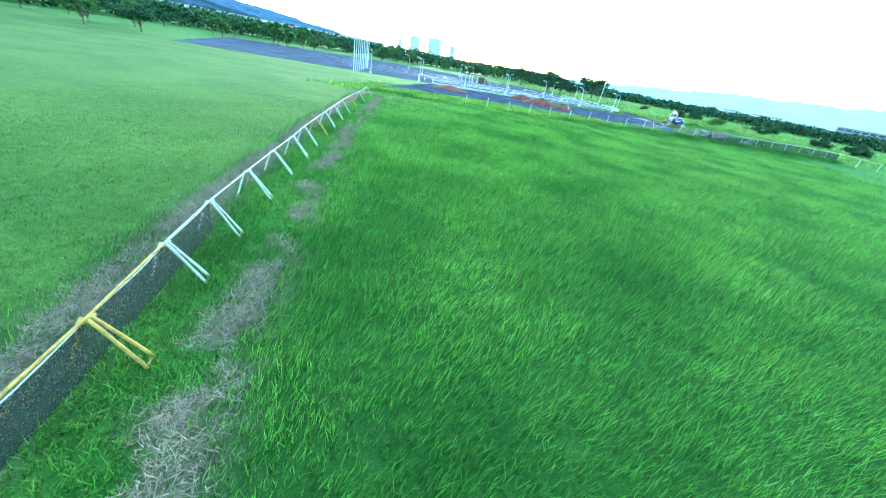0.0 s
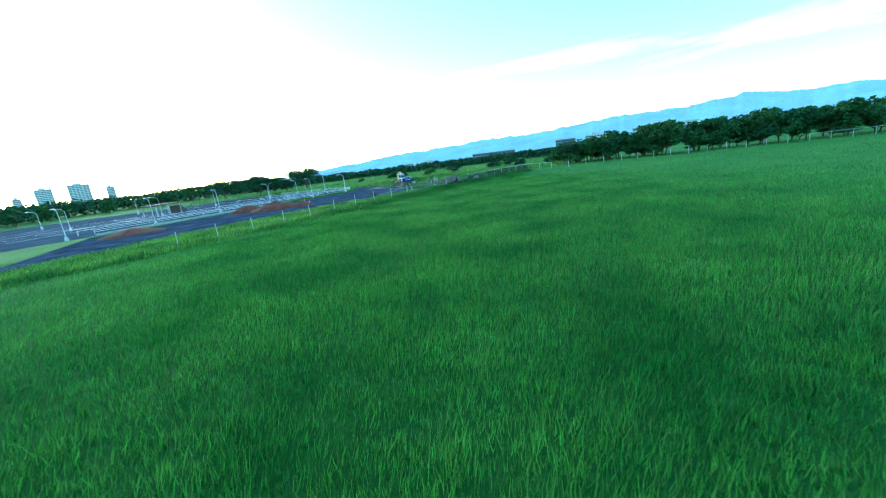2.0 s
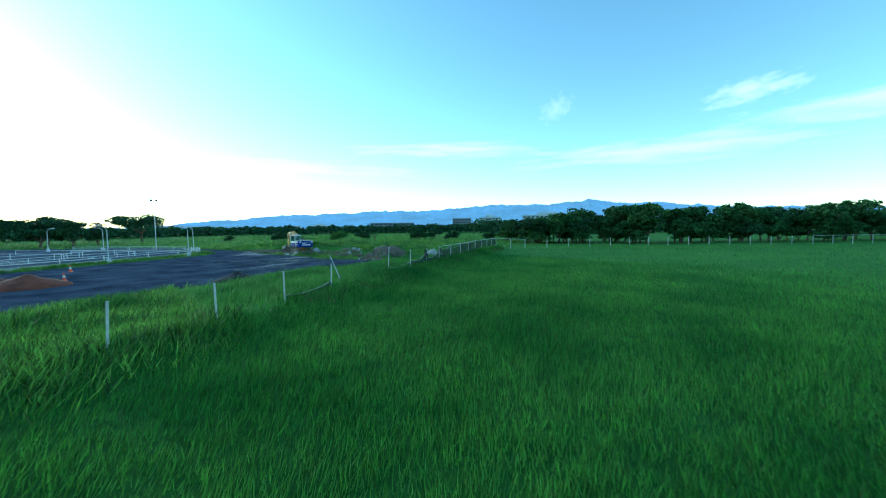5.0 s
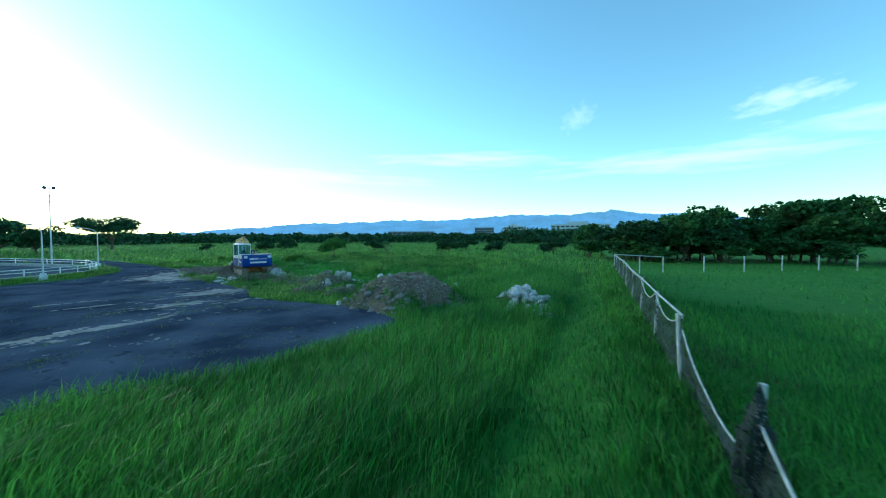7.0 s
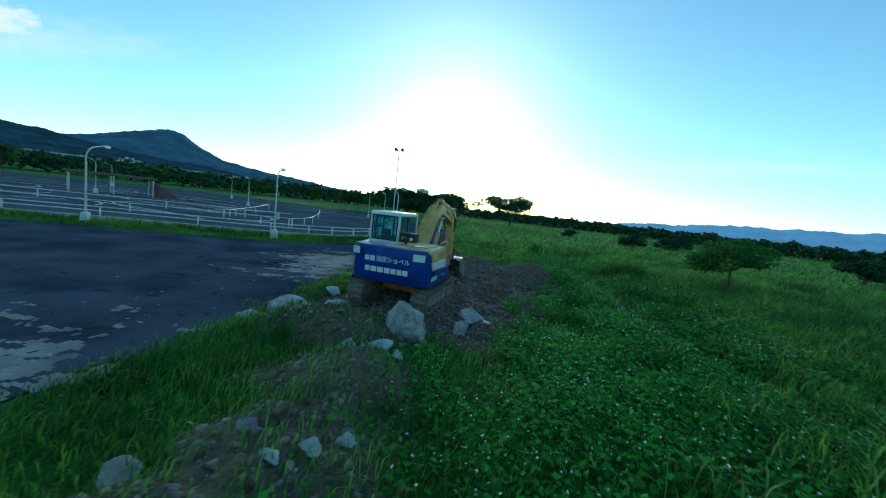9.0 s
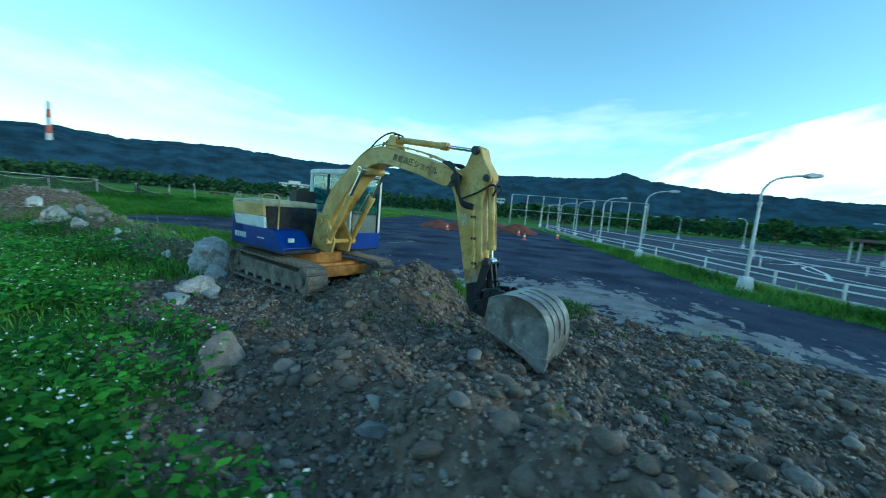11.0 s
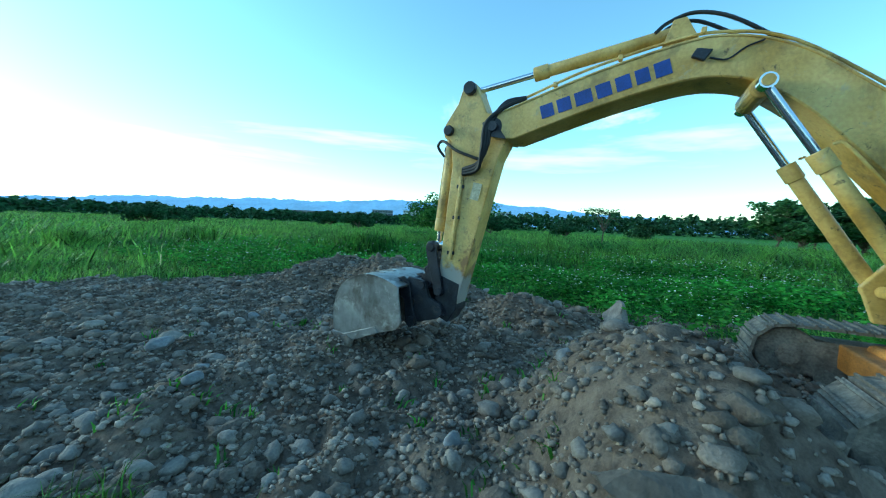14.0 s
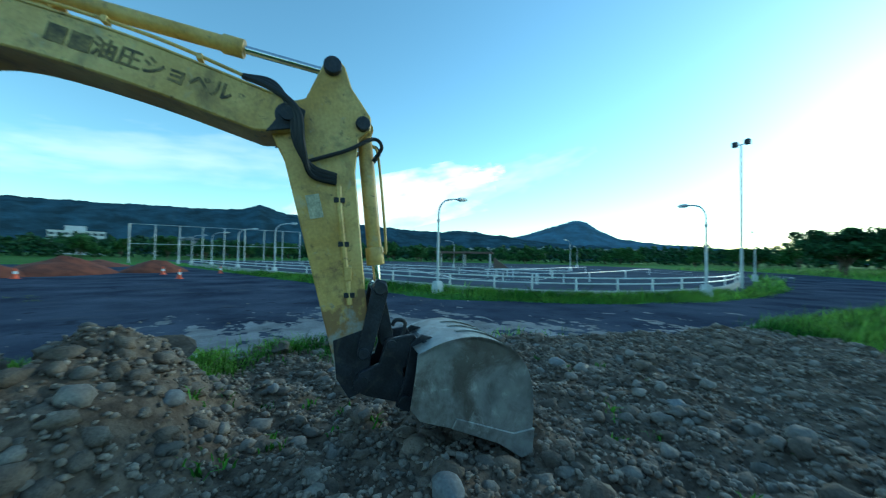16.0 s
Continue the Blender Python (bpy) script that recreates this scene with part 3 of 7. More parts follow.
# ---- the excavator ----
def glass_material(name, tint, rough, film_color, haze):
    m = bpy.data.materials.new(name)
    m.use_nodes = True
    n, l = m.node_tree.nodes, m.node_tree.links
    n.remove(n["Principled BSDF"])
    clear, gloss, mix = n.new("ShaderNodeBsdfTransparent"), n.new("ShaderNodeBsdfGlossy"), n.new("ShaderNodeMixShader")
    coat, film, co, noi, rm = n.new("ShaderNodeBsdfDiffuse"), n.new("ShaderNodeMixShader"), n.new("ShaderNodeTexCoord"), n.new("ShaderNodeTexNoise"), n.new("ShaderNodeMapRange")
    clear.inputs["Color"].default_value = (*tint, 1)
    coat.inputs["Color"].default_value = (*film_color, 1)
    noi.inputs["Scale"].default_value, noi.inputs["Detail"].default_value = 3.0, 6
    rm.inputs["To Min"].default_value, rm.inputs["To Max"].default_value = haze * 0.6, haze * 1.4
    l.new(co.outputs["Object"], noi.inputs["Vector"])
    l.new(noi.outputs["Fac"], rm.inputs["Value"])
    l.new(rm.outputs["Result"], film.inputs[0])
    l.new(clear.outputs[0], film.inputs[1])
    l.new(coat.outputs[0], film.inputs[2])
    gloss.inputs["Roughness"].default_value = rough
    mix.inputs[0].default_value = 0.07
    l.new(film.outputs[0], mix.inputs[1])
    l.new(gloss.outputs[0], mix.inputs[2])
    l.new(mix.outputs[0], n["Material Output"].inputs[0])
    return m


# bluish film: glass tint plus reflected sky put into its colour
M_GLASS = glass_material("tinted_cab_glass", (0.80, 0.94, 1.0), 0.02, (0.12, 0.32, 0.42), 0.05)
M_GLASS_LOW = glass_material("dusty_lower_glass", (0.60, 0.66, 0.60), 0.15, (0.34, 0.38, 0.35), 0.5)
M_STICKER = material("faded_sticker", (0.46, 0.42, 0.28), rough=0.6, var=0.25, scale=14)
M_SEAT = material("worn_dark_seat", (0.05, 0.055, 0.065), rough=0.8)
M_LABEL = material("white_label", (0.62, 0.68, 0.70), rough=0.5, var=0.15, scale=12)
M_BLUE_LETTER = material("blue_lettering", (0.02, 0.05, 0.26), rough=0.4)
M_ORANGE = material("rusty_orange_frame", (0.40, 0.17, 0.03), rough=0.6, var=0.4, scale=4)
M_LENS = material("lamp_lens", (0.7, 0.7, 0.68), rough=0.2)
M_CREAM = material("faded_cream_hood", (0.55, 0.47, 0.28), rough=0.5, var=0.25, scale=3)

ex = thing("excavator", "blue and yellow crawler excavator parked on a dirt mound", "excavator", (0, 0, 0))


def build_track(side):
    cx = side * 1.02
    x0, x1 = cx - 0.25, cx + 0.25
    tr = part("crawler_track", prism([(-1.45, 0.42), (1.15, 0.42), (1.35, 0.50), (1.30, 0.74), (1.0, 0.80), (-1.4, 0.80), (-1.6, 0.70)], cx - 0.16, cx + 0.16, "x", 0.03), M_TRACK, ex, "mud-caked steel track frame")
    for yy, name in ((-1.60, "sprocket"), (1.28, "idler")):
        part(name, join(rod((x0 + 0.1, yy, 0.63), (x1 - 0.1, yy, 0.63), 0.27, seg=24, bevel=0.02), rod((x0 + 0.04, yy, 0.63), (x1 - 0.04, yy, 0.63), 0.10, seg=16)), M_TRACK, tr)
    for k in range(6):
        yy = -1.12 + k * 0.42
        part("roller", rod((cx - 0.17, yy, 0.43), (cx + 0.17, yy, 0.43), 0.085, seg=14, bevel=0.01), M_TRACK, tr)
    # shoes round the loop: straight runs and two half circles
    r, ya, yb, zc = 0.315, -1.60, 1.28, 0.635
    run = yb - ya
    total = 2 * run + 2 * math.pi * r
    n = 42
    shoe_me = None
    for k in range(n):
        s = total * k / n
        if s < run:
            y, z, a = ya + s, zc + r, 0
        elif s < run + math.pi * r:
            t = (s - run) / r
            y, z, a = yb + r * math.sin(t), zc + r * math.cos(t), t
        elif s < 2 * run + math.pi * r:
            y, z, a = yb - (s - run - math.pi * r), zc - r, math.pi
        else:
            t = (s - 2 * run - math.pi * r) / r
            y, z, a = ya - r * math.sin(t), zc - r * math.cos(t), math.pi + t
        if shoe_me is None:
            w = total / n * 0.47
            bm = join(block(-0.25, 0.25, -w, w, -0.018, 0.012), block(-0.25, 0.25, -w * 0.75, -w * 0.55, 0.01, 0.034), block(-0.25, 0.25, w * 0.45, w * 0.65, 0.01, 0.034))
            first = part("track_shoe", bm, M_TRACK, tr)
            shoe_me = first.data
            ob = first
        else:
            ob = new("track_shoe", shoe_me)
            ob.parent = tr
        ob.matrix_local = Matrix.Translation((cx, y, z)) @ Matrix.Rotation(-a, 4, "X")


for side in (-1, 1):
    build_track(side)
part("undercarriage", join(block(-0.80, 0.80, -0.55, 0.75, 0.58, 0.86, 0.05), rod((0, 0, 0.84), (0, 0, 1.12), 0.62, seg=32), prism([(-0.9, 0.5), (-0.9, 0.9), (0.9, 0.9), (0.9, 0.5)], 0.55, 0.8, "z", 0.02)), M_ORANGE, ex, "rusty orange lower frame and slew ring")
part("deck", block(-1.24, 1.22, -1.85, 0.55, 1.08, 1.18, 0.02), M_DARK, ex)

# counterweight with a rounded back
cw = []
for k in range(17):
    t = -1 + 2 * k / 16
    cw.append((1.22 * t, -1.80 - 0.30 * (1 - abs(t) ** 3.2)))
weight = part("counterweight", prism(cw + [(1.22, -1.25), (-1.22, -1.25)], 1.15, 2.17, "z", 0.035), M_BLUE, ex, "deep blue counterweight", 40)
for x, w in ((-1.02, 0.26), (0.93, 0.34)):
    m = pose(x, -2.085 if abs(x) < 1 else -2.06, 2.02, 0, 0, 0)
    s = part("warning_sticker", block(-w / 2, w / 2, -0.012, 0, -0.10, 0.10), M_LABEL, weight, "white warning sticker")
    s.matrix_local = Matrix.Translation((x, -2.06, 1.98)) @ Matrix.Rotation(-0.28 * (1 if x < 0 else -1), 4, "Z")
    g = part("sticker_mark", join(block(-w * 0.32, -w * 0.05, -0.016, -0.01, -0.05, 0.05), block(w * 0.05, w * 0.34, -0.016, -0.01, -0.02, 0.015)), M_BLUE_LETTER, weight)
    g.matrix_local = s.matrix_local.copy()
bars("letter_block", [0.15, 0.17, 0.19, 0.17, 0.15, 0.14, 0.16], 0.15, 0.22, 0.008, M_WHITE, weight, Matrix.Translation((-0.02, -2.098, 1.50)), "white block lettering")
lettering("rear_lettering", "油圧ショベル", 0.175, M_LABEL, weight, pose(0.16, -2.106, 1.80, 90, 0, 0), "white lettering")
bars("rear_lettering_start", [0.14, 0.15], 0.15, 0.2, 0.006, M_LABEL, weight, Matrix.Translation((-0.56, -2.098, 1.80)))

# engine bay, right side
part("engine_hood", prism([(-1.86, 2.16), (-1.80, 2.22), (-0.42, 2.24), (-0.36, 2.18), (-0.36, 2.10), (-1.86, 2.10)], -0.22, 1.20, "x", 0.02), M_CREAM, ex, "faded cream engine hood")
for k in range(3):
    part("hood_panel", block(0.05, 1.0, -1.62 + k * 0.42, -1.26 + k * 0.42, 2.235, 2.255, 0.008), M_CREAM if k else M_YELLOW, ex)
part("side_panel", prism([(-1.84, 2.15), (-1.74, 1.86), (-0.32, 1.86), (-0.36, 2.15)], 1.15, 1.225, "x", 0.012), M_YELLOW, ex, "yellow side band")
part("side_panel", prism([(-1.74, 1.855), (-1.63, 1.60), (-0.27, 1.60), (-0.32, 1.855)], 1.15, 1.223, "x", 0.012), M_WHITE, ex, "white side band")
low = part("side_panel", prism([(-1.84, 1.855), (-1.745, 1.855), (-1.635, 1.595), (-0.25, 1.595), (0.14, 1.56), (0.50, 1.20), (0.50, 1.12), (-1.84, 1.12)], 1.10, 1.22, "x", 0.014), M_BLUE, ex, "blue lower side panel")
bars("model_mark", [0.09, 0.09, 0.05, 0.09, 0.09], 0.13, 0.25, 0.006, M_LABEL, low, Matrix.Translation((1.222, -1.38, 1.35)) @ Matrix.Rotation(radians(90), 4, "Z"))
bars("small_print", [0.30], 0.03, 0.2, 0.004, M_LABEL, low, Matrix.Translation((1.222, -0.42, 1.36)) @ Matrix.Rotation(radians(90), 4, "Z"))
part("engine_bay", block(-0.2, 1.12, -1.7, -0.34, 1.18, 2.10), M_DARK, ex)
part("tool_box", prism([(-0.34, 1.18), (-0.34, 1.60), (0.12, 1.56), (0.48, 1.22), (0.48, 1.18)], 0.45, 1.12, "x", 0.02), M_BLUE, ex)
part("front_lamp", block(0.90, 1.04, 0.40, 0.46, 1.34, 1.44, 0.015), M_LENS, ex)
part("handrail", hose([(1.12, -0.62, 2.2), (1.12, -0.60, 2.34), (1.12, -0.2, 2.38), (1.12, 0.12, 2.34), (1.12, 0.16, 2.1), (1.12, 0.14, 1.6)], 0.018, n=5), M_YELLOW, ex)
part("exhaust_pipe", hose([(0.25, -1.45, 2.2), (0.25, -1.45, 2.34), (0.25, -1.52, 2.42), (0.25, -1.66, 2.44)], 0.045, n=5), M_BLACK, ex, "black exhaust elbow")
lamp_box = part("work_light_box", block(-0.24, 0.30, -0.80, -0.48, 2.18, 2.54, 0.02), M_BLACK, ex, "black box with two round lamps")
for x in (-0.10, 0.16):
    part("round_lamp", rod((x, -0.80, 2.36), (x, -0.825, 2.36), 0.055, seg=16), M_LENS, lamp_box)
part("rear_side_panel", prism([(-0.86, 1.86), (-0.86, 2.20), (-1.52, 2.14), (-1.60, 1.86)], -1.26, -1.10, "x", 0.015), M_WHITE, ex)
lp = part("rear_side_panel", prism([(-1.62, 1.20), (-1.60, 1.855), (-0.86, 1.855), (-0.86, 1.20)], -1.26, -1.08, "x", 0.015), M_BLUE, ex)
part("round_badge", rod((-1.262, -1.05, 1.58), (-1.268, -1.05, 1.58), 0.10, seg=20), M_LABEL, lp)
bars("side_mark", [0.08] * 5, 0.12, 0.25, 0.006, M_LABEL, lp, Matrix.Translation((-1.262, -1.38, 1.52)) @ Matrix.Rotation(radians(-90), 4, "Z"))
part("rear_deck_box", block(-1.2, -0.24, -1.6, -0.9, 1.2, 2.12), M_BLUE, ex)

# cab
CX0, CX1, CY0, CY1, CZ0 = -1.30, -0.28, -0.82, 0.88, 1.16
cab = part("cab", prism([(CY0, 1.84), (CY1 - 0.01, 1.84), (CY1, 1.20), (CY1 - 0.04, CZ0), (CY0, CZ0)], CX0 + 0.005, CX0 + 0.06, "x", 0.012), M_BLUE, ex, "white cab with tinted glass and a blue lower body")


def post(y0, y1, y0t, y1t, x0, x1, z0, z1, mat=M_WHITE):
    part("cab_post", prism([(y0, z0), (y0t, z1), (y1t, z1), (y1, z0)], x0, x1, "x", 0.012), mat, cab)


part("cab_floor", block(CX0 + 0.02, CX1, CY0, CY1 - 0.05, 1.16, 1.24), M_DARK, cab)
part("cab_front_sill", block(CX0, CX1, CY1 - 0.06, CY1 + 0.01, 1.20, 1.60, 0.015), M_BLUE, cab)
part("front_cross_bar", block(CX0 + 0.06, CX1 - 0.05, CY1 - 0.05, CY1 - 0.01, 2.06, 2.11, 0.01), M_BLACK, cab)
part("cab_roof", prism([(CY0 - 0.02, 3.02), (CY0, 3.10), (CY0 + 0.08, 3.14), (CY1 - 0.12, 3.15), (CY1, 3.09), (CY1 + 0.03, 3.01)], CX0 - 0.01, CX1 + 0.01, "x", 0.03), M_WHITE, cab, "white cab roof", )
part("roof_gutter", join(block(CX0 - 0.018, CX0 - 0.006, CY0, CY1 - 0.05, 3.045, 3.065), block(CX0 + 0.05, CX1 - 0.05, CY1 + 0.02, CY1 + 0.04, 3.03, 3.05)), M_BLACK, cab)
for x0, x1 in ((CX0, CX0 + 0.075), (CX1 - 0.06, CX1)):
    post(CY1 - 0.085, CY1, CY1 - 0.085, CY1 - 0.005, x0, x1, 1.6, 3.04)
    post(CY0, CY0 + 0.13, CY0 + 0.01, CY0 + 0.11, x0, x1, 1.84, 3.04)
post(0.12, 0.18, 0.12, 0.18, CX0, CX0 + 0.05, 2.12, 3.04, M_BLACK)
post(-0.45, -0.38, -0.45, -0.38, CX0, CX0 + 0.05, 2.12, 3.04, M_BLACK)
post(-0.08, -0.02, -0.08, -0.02, CX1 - 0.05, CX1, 2.0, 3.04, M_BLACK)
part("side_sill", prism([(CY0, 1.845), (CY0, 2.12), (CY0 + 0.3, 2.12), (CY1 - 0.06, 2.06), (CY1, 2.06), (CY1, 1.845)], CX0, CX0 + 0.06, "x", 0.012), M_WHITE, cab, "white door panel")
part("door_handle", block(CX0 - 0.02, CX0, -0.28, -0.16, 1.96, 2.0, 0.005), M_BLACK, cab)
bars("small_print", [0.22], 0.03, 0.2, 0.004, M_LABEL, cab, Matrix.Translation((CX0 + 0.004, 0.55, 1.52)) @ Matrix.Rotation(radians(-90), 4, "Z"))
part("inner_sill", block(CX1 - 0.06, CX1, CY0, CY1 - 0.02, 1.2, 2.02, 0.012), M_WHITE, cab)
part("rear_sill", block(CX0, CX1, CY0, CY0 + 0.06, 1.2, 2.22, 0.015), M_WHITE, cab)
for name, bm, mat in (("front_window", block(CX0 + 0.07, CX1 - 0.055, CY1 - 0.045, CY1 - 0.035, 2.11, 3.03), M_GLASS),
                      ("lower_front_window", block(CX0 + 0.07, CX1 - 0.055, CY1 - 0.045, CY1 - 0.035, 1.6, 2.06), M_GLASS_LOW),
                      ("side_window", block(CX0 + 0.02, CX0 + 0.03, CY0 + 0.12, CY1 - 0.08, 2.08, 3.03), M_GLASS),
                      ("inner_window", block(CX1 - 0.03, CX1 - 0.02, CY0 + 0.12, CY1 - 0.08, 2.02, 3.03), M_GLASS),
                      ("rear_window", block(CX0 + 0.08, CX1 - 0.06, CY0 + 0.03, CY0 + 0.04, 2.22, 3.02), M_GLASS)):
    part(name, bm, mat, cab)
part("window_seal", join(*[block(CX0 + 0.07, CX1 - 0.055, CY0 - 0.004, CY0 + 0.02, z, z + 0.03) for z in (2.22, 2.99)], *[block(x, x + 0.03, CY0 - 0.004, CY0 + 0.02, 2.22, 3.02) for x in (CX0 + 0.07, CX1 - 0.085)]), M_BLACK, cab)
for x0, x1, z0, z1 in ((CX0 + 0.075, CX0 + 0.11, 1.6, 3.02), (CX1 - 0.095, CX1 - 0.06, 1.6, 3.02), (CX0 + 0.11, CX1 - 0.095, 2.98, 3.02)):
    part("windscreen_seal", block(x0, x1, CY1 - 0.034, CY1 + 0.004, z0, z1, 0.004), M_BLACK, cab)
part("operator_seat", join(block(-1.02, -0.56, -0.45, 0.08, 1.62, 1.76, 0.05), prism([(-0.48, 1.72), (-0.34, 1.72), (-0.46, 2.38), (-0.58, 2.36)], -1.02, -0.56, "x", 0.05), prism([(-0.57, 2.38), (-0.48, 2.38), (-0.51, 2.58), (-0.6, 2.58)], -0.92, -0.66, "x", 0.03), block(-0.95, -0.63, -0.4, 0.0, 1.24, 1.62)), M_SEAT, cab, "dark worn seat")
part("control_lever", join(rod((-1.08, 0.25, 1.24), (-1.06, 0.16, 1.95), 0.018), rod((-0.5, 0.25, 1.24), (-0.52, 0.16, 1.95), 0.018), block(-1.12, -1.0, 0.1, 0.5, 1.24, 1.6, 0.03), rod((-0.9, 0.58, 1.24), (-0.9, 0.5, 1.9), 0.015), rod((-0.7, 0.58, 1.24), (-0.7, 0.5, 1.9), 0.015)), M_BLACK, cab)
part("wiper", hose([(-0.42, CY1 + 0.0, 2.12), (-0.55, CY1 + 0.012, 2.5), (-0.62, CY1 + 0.012, 2.95)], 0.009, n=3), M_BLACK, cab)
part("mirror_arm", hose([(-0.30, 0.84, 2.30), (-0.14, 0.92, 2.42), (-0.10, 0.92, 2.56)], 0.012, n=4), M_BLACK, cab)

# boom
part("boom_bracket", join(prism([(0.15, 1.15), (0.95, 1.15), (1.05, 1.45), (0.66, 2.02), (0.35, 2.02)], -0.27, -0.21, "x", 0.012), prism([(0.15, 1.15), (0.95, 1.15), (1.05, 1.45), (0.66, 2.02), (0.35, 2.02)], 0.21, 0.27, "x", 0.012), rod((-0.32, 0.52, 1.85), (0.32, 0.52, 1.85), 0.08), rod((-0.42, 0.92, 1.42), (0.42, 0.92, 1.42), 0.05)), M_YELLOW, ex)
top = curve_points([(0, 0.38, 1.95), (0, 0.80, 2.60), (0, 1.25, 2.99), (0, 1.60, 3.29), (0, 1.88, 3.45), (0, 2.15, 3.53), (0, 2.45, 3.54), (0, 3.2, 3.39), (0, 4.12, 3.12)], 5)
bot = curve_points([(0, 4.00, 2.80), (0, 3.2, 3.04), (0, 2.5, 3.19), (0, 2.15, 3.18), (0, 1.90, 3.08), (0, 1.58, 2.82), (0, 1.3, 2.50), (0, 0.92, 2.04), (0, 0.66, 1.72)], 5)
side_outline = [(p.y, p.z) for p in top] + [(4.32, 3.04), (4.34, 2.90), (4.22, 2.82)] + [(p.y, p.z) for p in bot] + [(0.5, 1.70), (0.38, 1.80)]
boom = part("boom", prism(side_outline, -0.225, 0.225, "x", 0.012, 1), M_YELLOW, ex, "yellow gooseneck boom, paint scuffed and greasy at the tip")
for x in (-0.225, 0.225):
    part("boom_seam", hose([(x, p.y, p.z - 0.012) for p in top[2:]], 0.012, n=1, seg=6), M_YELLOW, boom)
GREASE = [(4.08, 2.80), (4.35, 2.86), (4.37, 3.0), (4.24, 3.06), (4.15, 2.90)]
for x in (-0.24, 0.22):
    part("grease_patch", prism(GREASE, x, x + 0.02, "x", 0.004), M_DARK, boom, "black grease at the boom tip")
part("cylinder_boss", join(rod((-0.25, 1.93, 3.06), (0.25, 1.93, 3.06), 0.085, seg=18, bevel=0.01), rod((-0.42, 1.93, 3.06), (-0.24, 1.93, 3.06), 0.045), rod((0.24, 1.93, 3.06), (0.42, 1.93, 3.06), 0.045)), M_YELLOW, boom)
part("boom_lamp", join(prism([(2.28, 3.42), (2.40, 3.45), (2.44, 3.38), (2.34, 3.33)], -0.265, -0.225, "x", 0.01), hose([(-0.235, 2.3, 3.36), (-0.25, 2.18, 3.32), (-0.24, 2.06, 3.40), (-0.24, 1.94, 3.44)], 0.008, n=4)), M_DARK, boom)
bars("letter_block", [0.13, 0.135, 0.16, 0.135, 0.13, 0.115, 0.13], 0.135, 0.30, 0.004, M_BLUE_LETTER, boom, Matrix.Translation((-0.226, 3.15, 3.193)) @ Matrix.Rotation(radians(-90), 4, "Z") @ Matrix.Rotation(radians(-14.5), 4, "Y"), "blue block lettering")
M_FADED = material("faded_black_lettering", (0.10, 0.075, 0.04), rough=0.6, var=0.5, scale=12, fine=60, second=(0.30, 0.21, 0.07))
lettering("boom_lettering", "油圧ショベル", 0.152, M_FADED, boom, Matrix.Translation((0.228, 3.40, 3.16)) @ Matrix.Rotation(radians(90), 4, "Z") @ Matrix.Rotation(radians(90), 4, "X") @ Matrix.Rotation(radians(-14.5), 4, "Z"), "dark faded lettering")
bars("boom_lettering_start", [0.11, 0.12], 0.125, 0.2, 0.003, M_FADED, boom, Matrix.Translation((0.227, 2.83, 3.305)) @ Matrix.Rotation(radians(90), 4, "Z") @ Matrix.Rotation(radians(14.5), 4, "Y"))


def ram(name, p0, p1, split, r, rr, label="", collar=True, mats=(M_YELLOW, M_CHROME)):
    """A hydraulic cylinder: barrel from p0, rod to p1."""
    p0, p1 = Vector(p0), Vector(p1)
    q = p0.lerp(p1, split)
    d = (p1 - p0).normalized()
    barrel = part(name, join(rod(p0, q, r, seg=18, bevel=0.006), rod(q - d * 0.16, q, r * 1.22, seg=18, bevel=0.008), rod(p0 - Vector((0.09, 0, 0)), p0 + Vector((0.09, 0, 0)), r * 1.15, seg=16)), mats[0], ex, label, 40)
    part("piston_rod", join(rod(q, p1, rr, seg=14), rod(p1 - Vector((0.09, 0, 0)), p1 + Vector((0.09, 0, 0)), r, seg=16)), mats[1], barrel, "", 40)
    return barrel


for x in (-0.32, 0.32):
    b = ram("boom_cylinder", (x, 0.92, 1.42), (x, 1.93, 3.06), 0.66, 0.062, 0.036, "yellow hydraulic boom cylinder")
    part("cylinder_pipe", hose([(x, 0.84, 1.62), (x - 0.02, 0.86, 1.74), (x, 1.38, 2.50), (x, 1.50, 2.56)], 0.012, n=4), M_YELLOW, b)
ram("arm_cylinder", (0, 2.52, 3.72), (0, 4.56, 3.44), 0.66, 0.062, 0.034, "yellow arm cylinder over the boom")
for x in (-0.14, 0.10):
    part("cylinder_lug", prism([(2.36, 3.55), (2.68, 3.50), (2.58, 3.78), (2.48, 3.79)], x, x + 0.04, "x", 0.008), M_YELLOW, boom)
for k, x in enumerate((-0.12, 0.12)):
    part("hydraulic_hose", hose([(x, 1.75, 3.42), (x, 2.15, 3.72), (x * 0.6, 2.42, 3.84), (x * 0.5, 2.62, 3.80), (x, 2.72, 3.70)], 0.017, n=6), M_BLACK, boom)
    part("hydraulic_pipe", hose([(x * 1.3, 1.0, 2.86), (x * 1.3, 1.72, 3.43), (x * 1.3, 2.2, 3.59), (x * 1.3, 2.6, 3.58), (x * 1.3, 3.3, 3.44), (x * 1.3, 3.95, 3.23)], 0.014, n=5), M_YELLOW, boom)
    for yy, zz in ((3.0, 3.48), (3.6, 3.31), (2.35, 3.60)):
        part("pipe_clamp", block(x * 1.3 - 0.035, x * 1.3 + 0.035, yy - 0.02, yy + 0.02, zz, zz + 0.05, 0.006), M_YELLOW, boom)

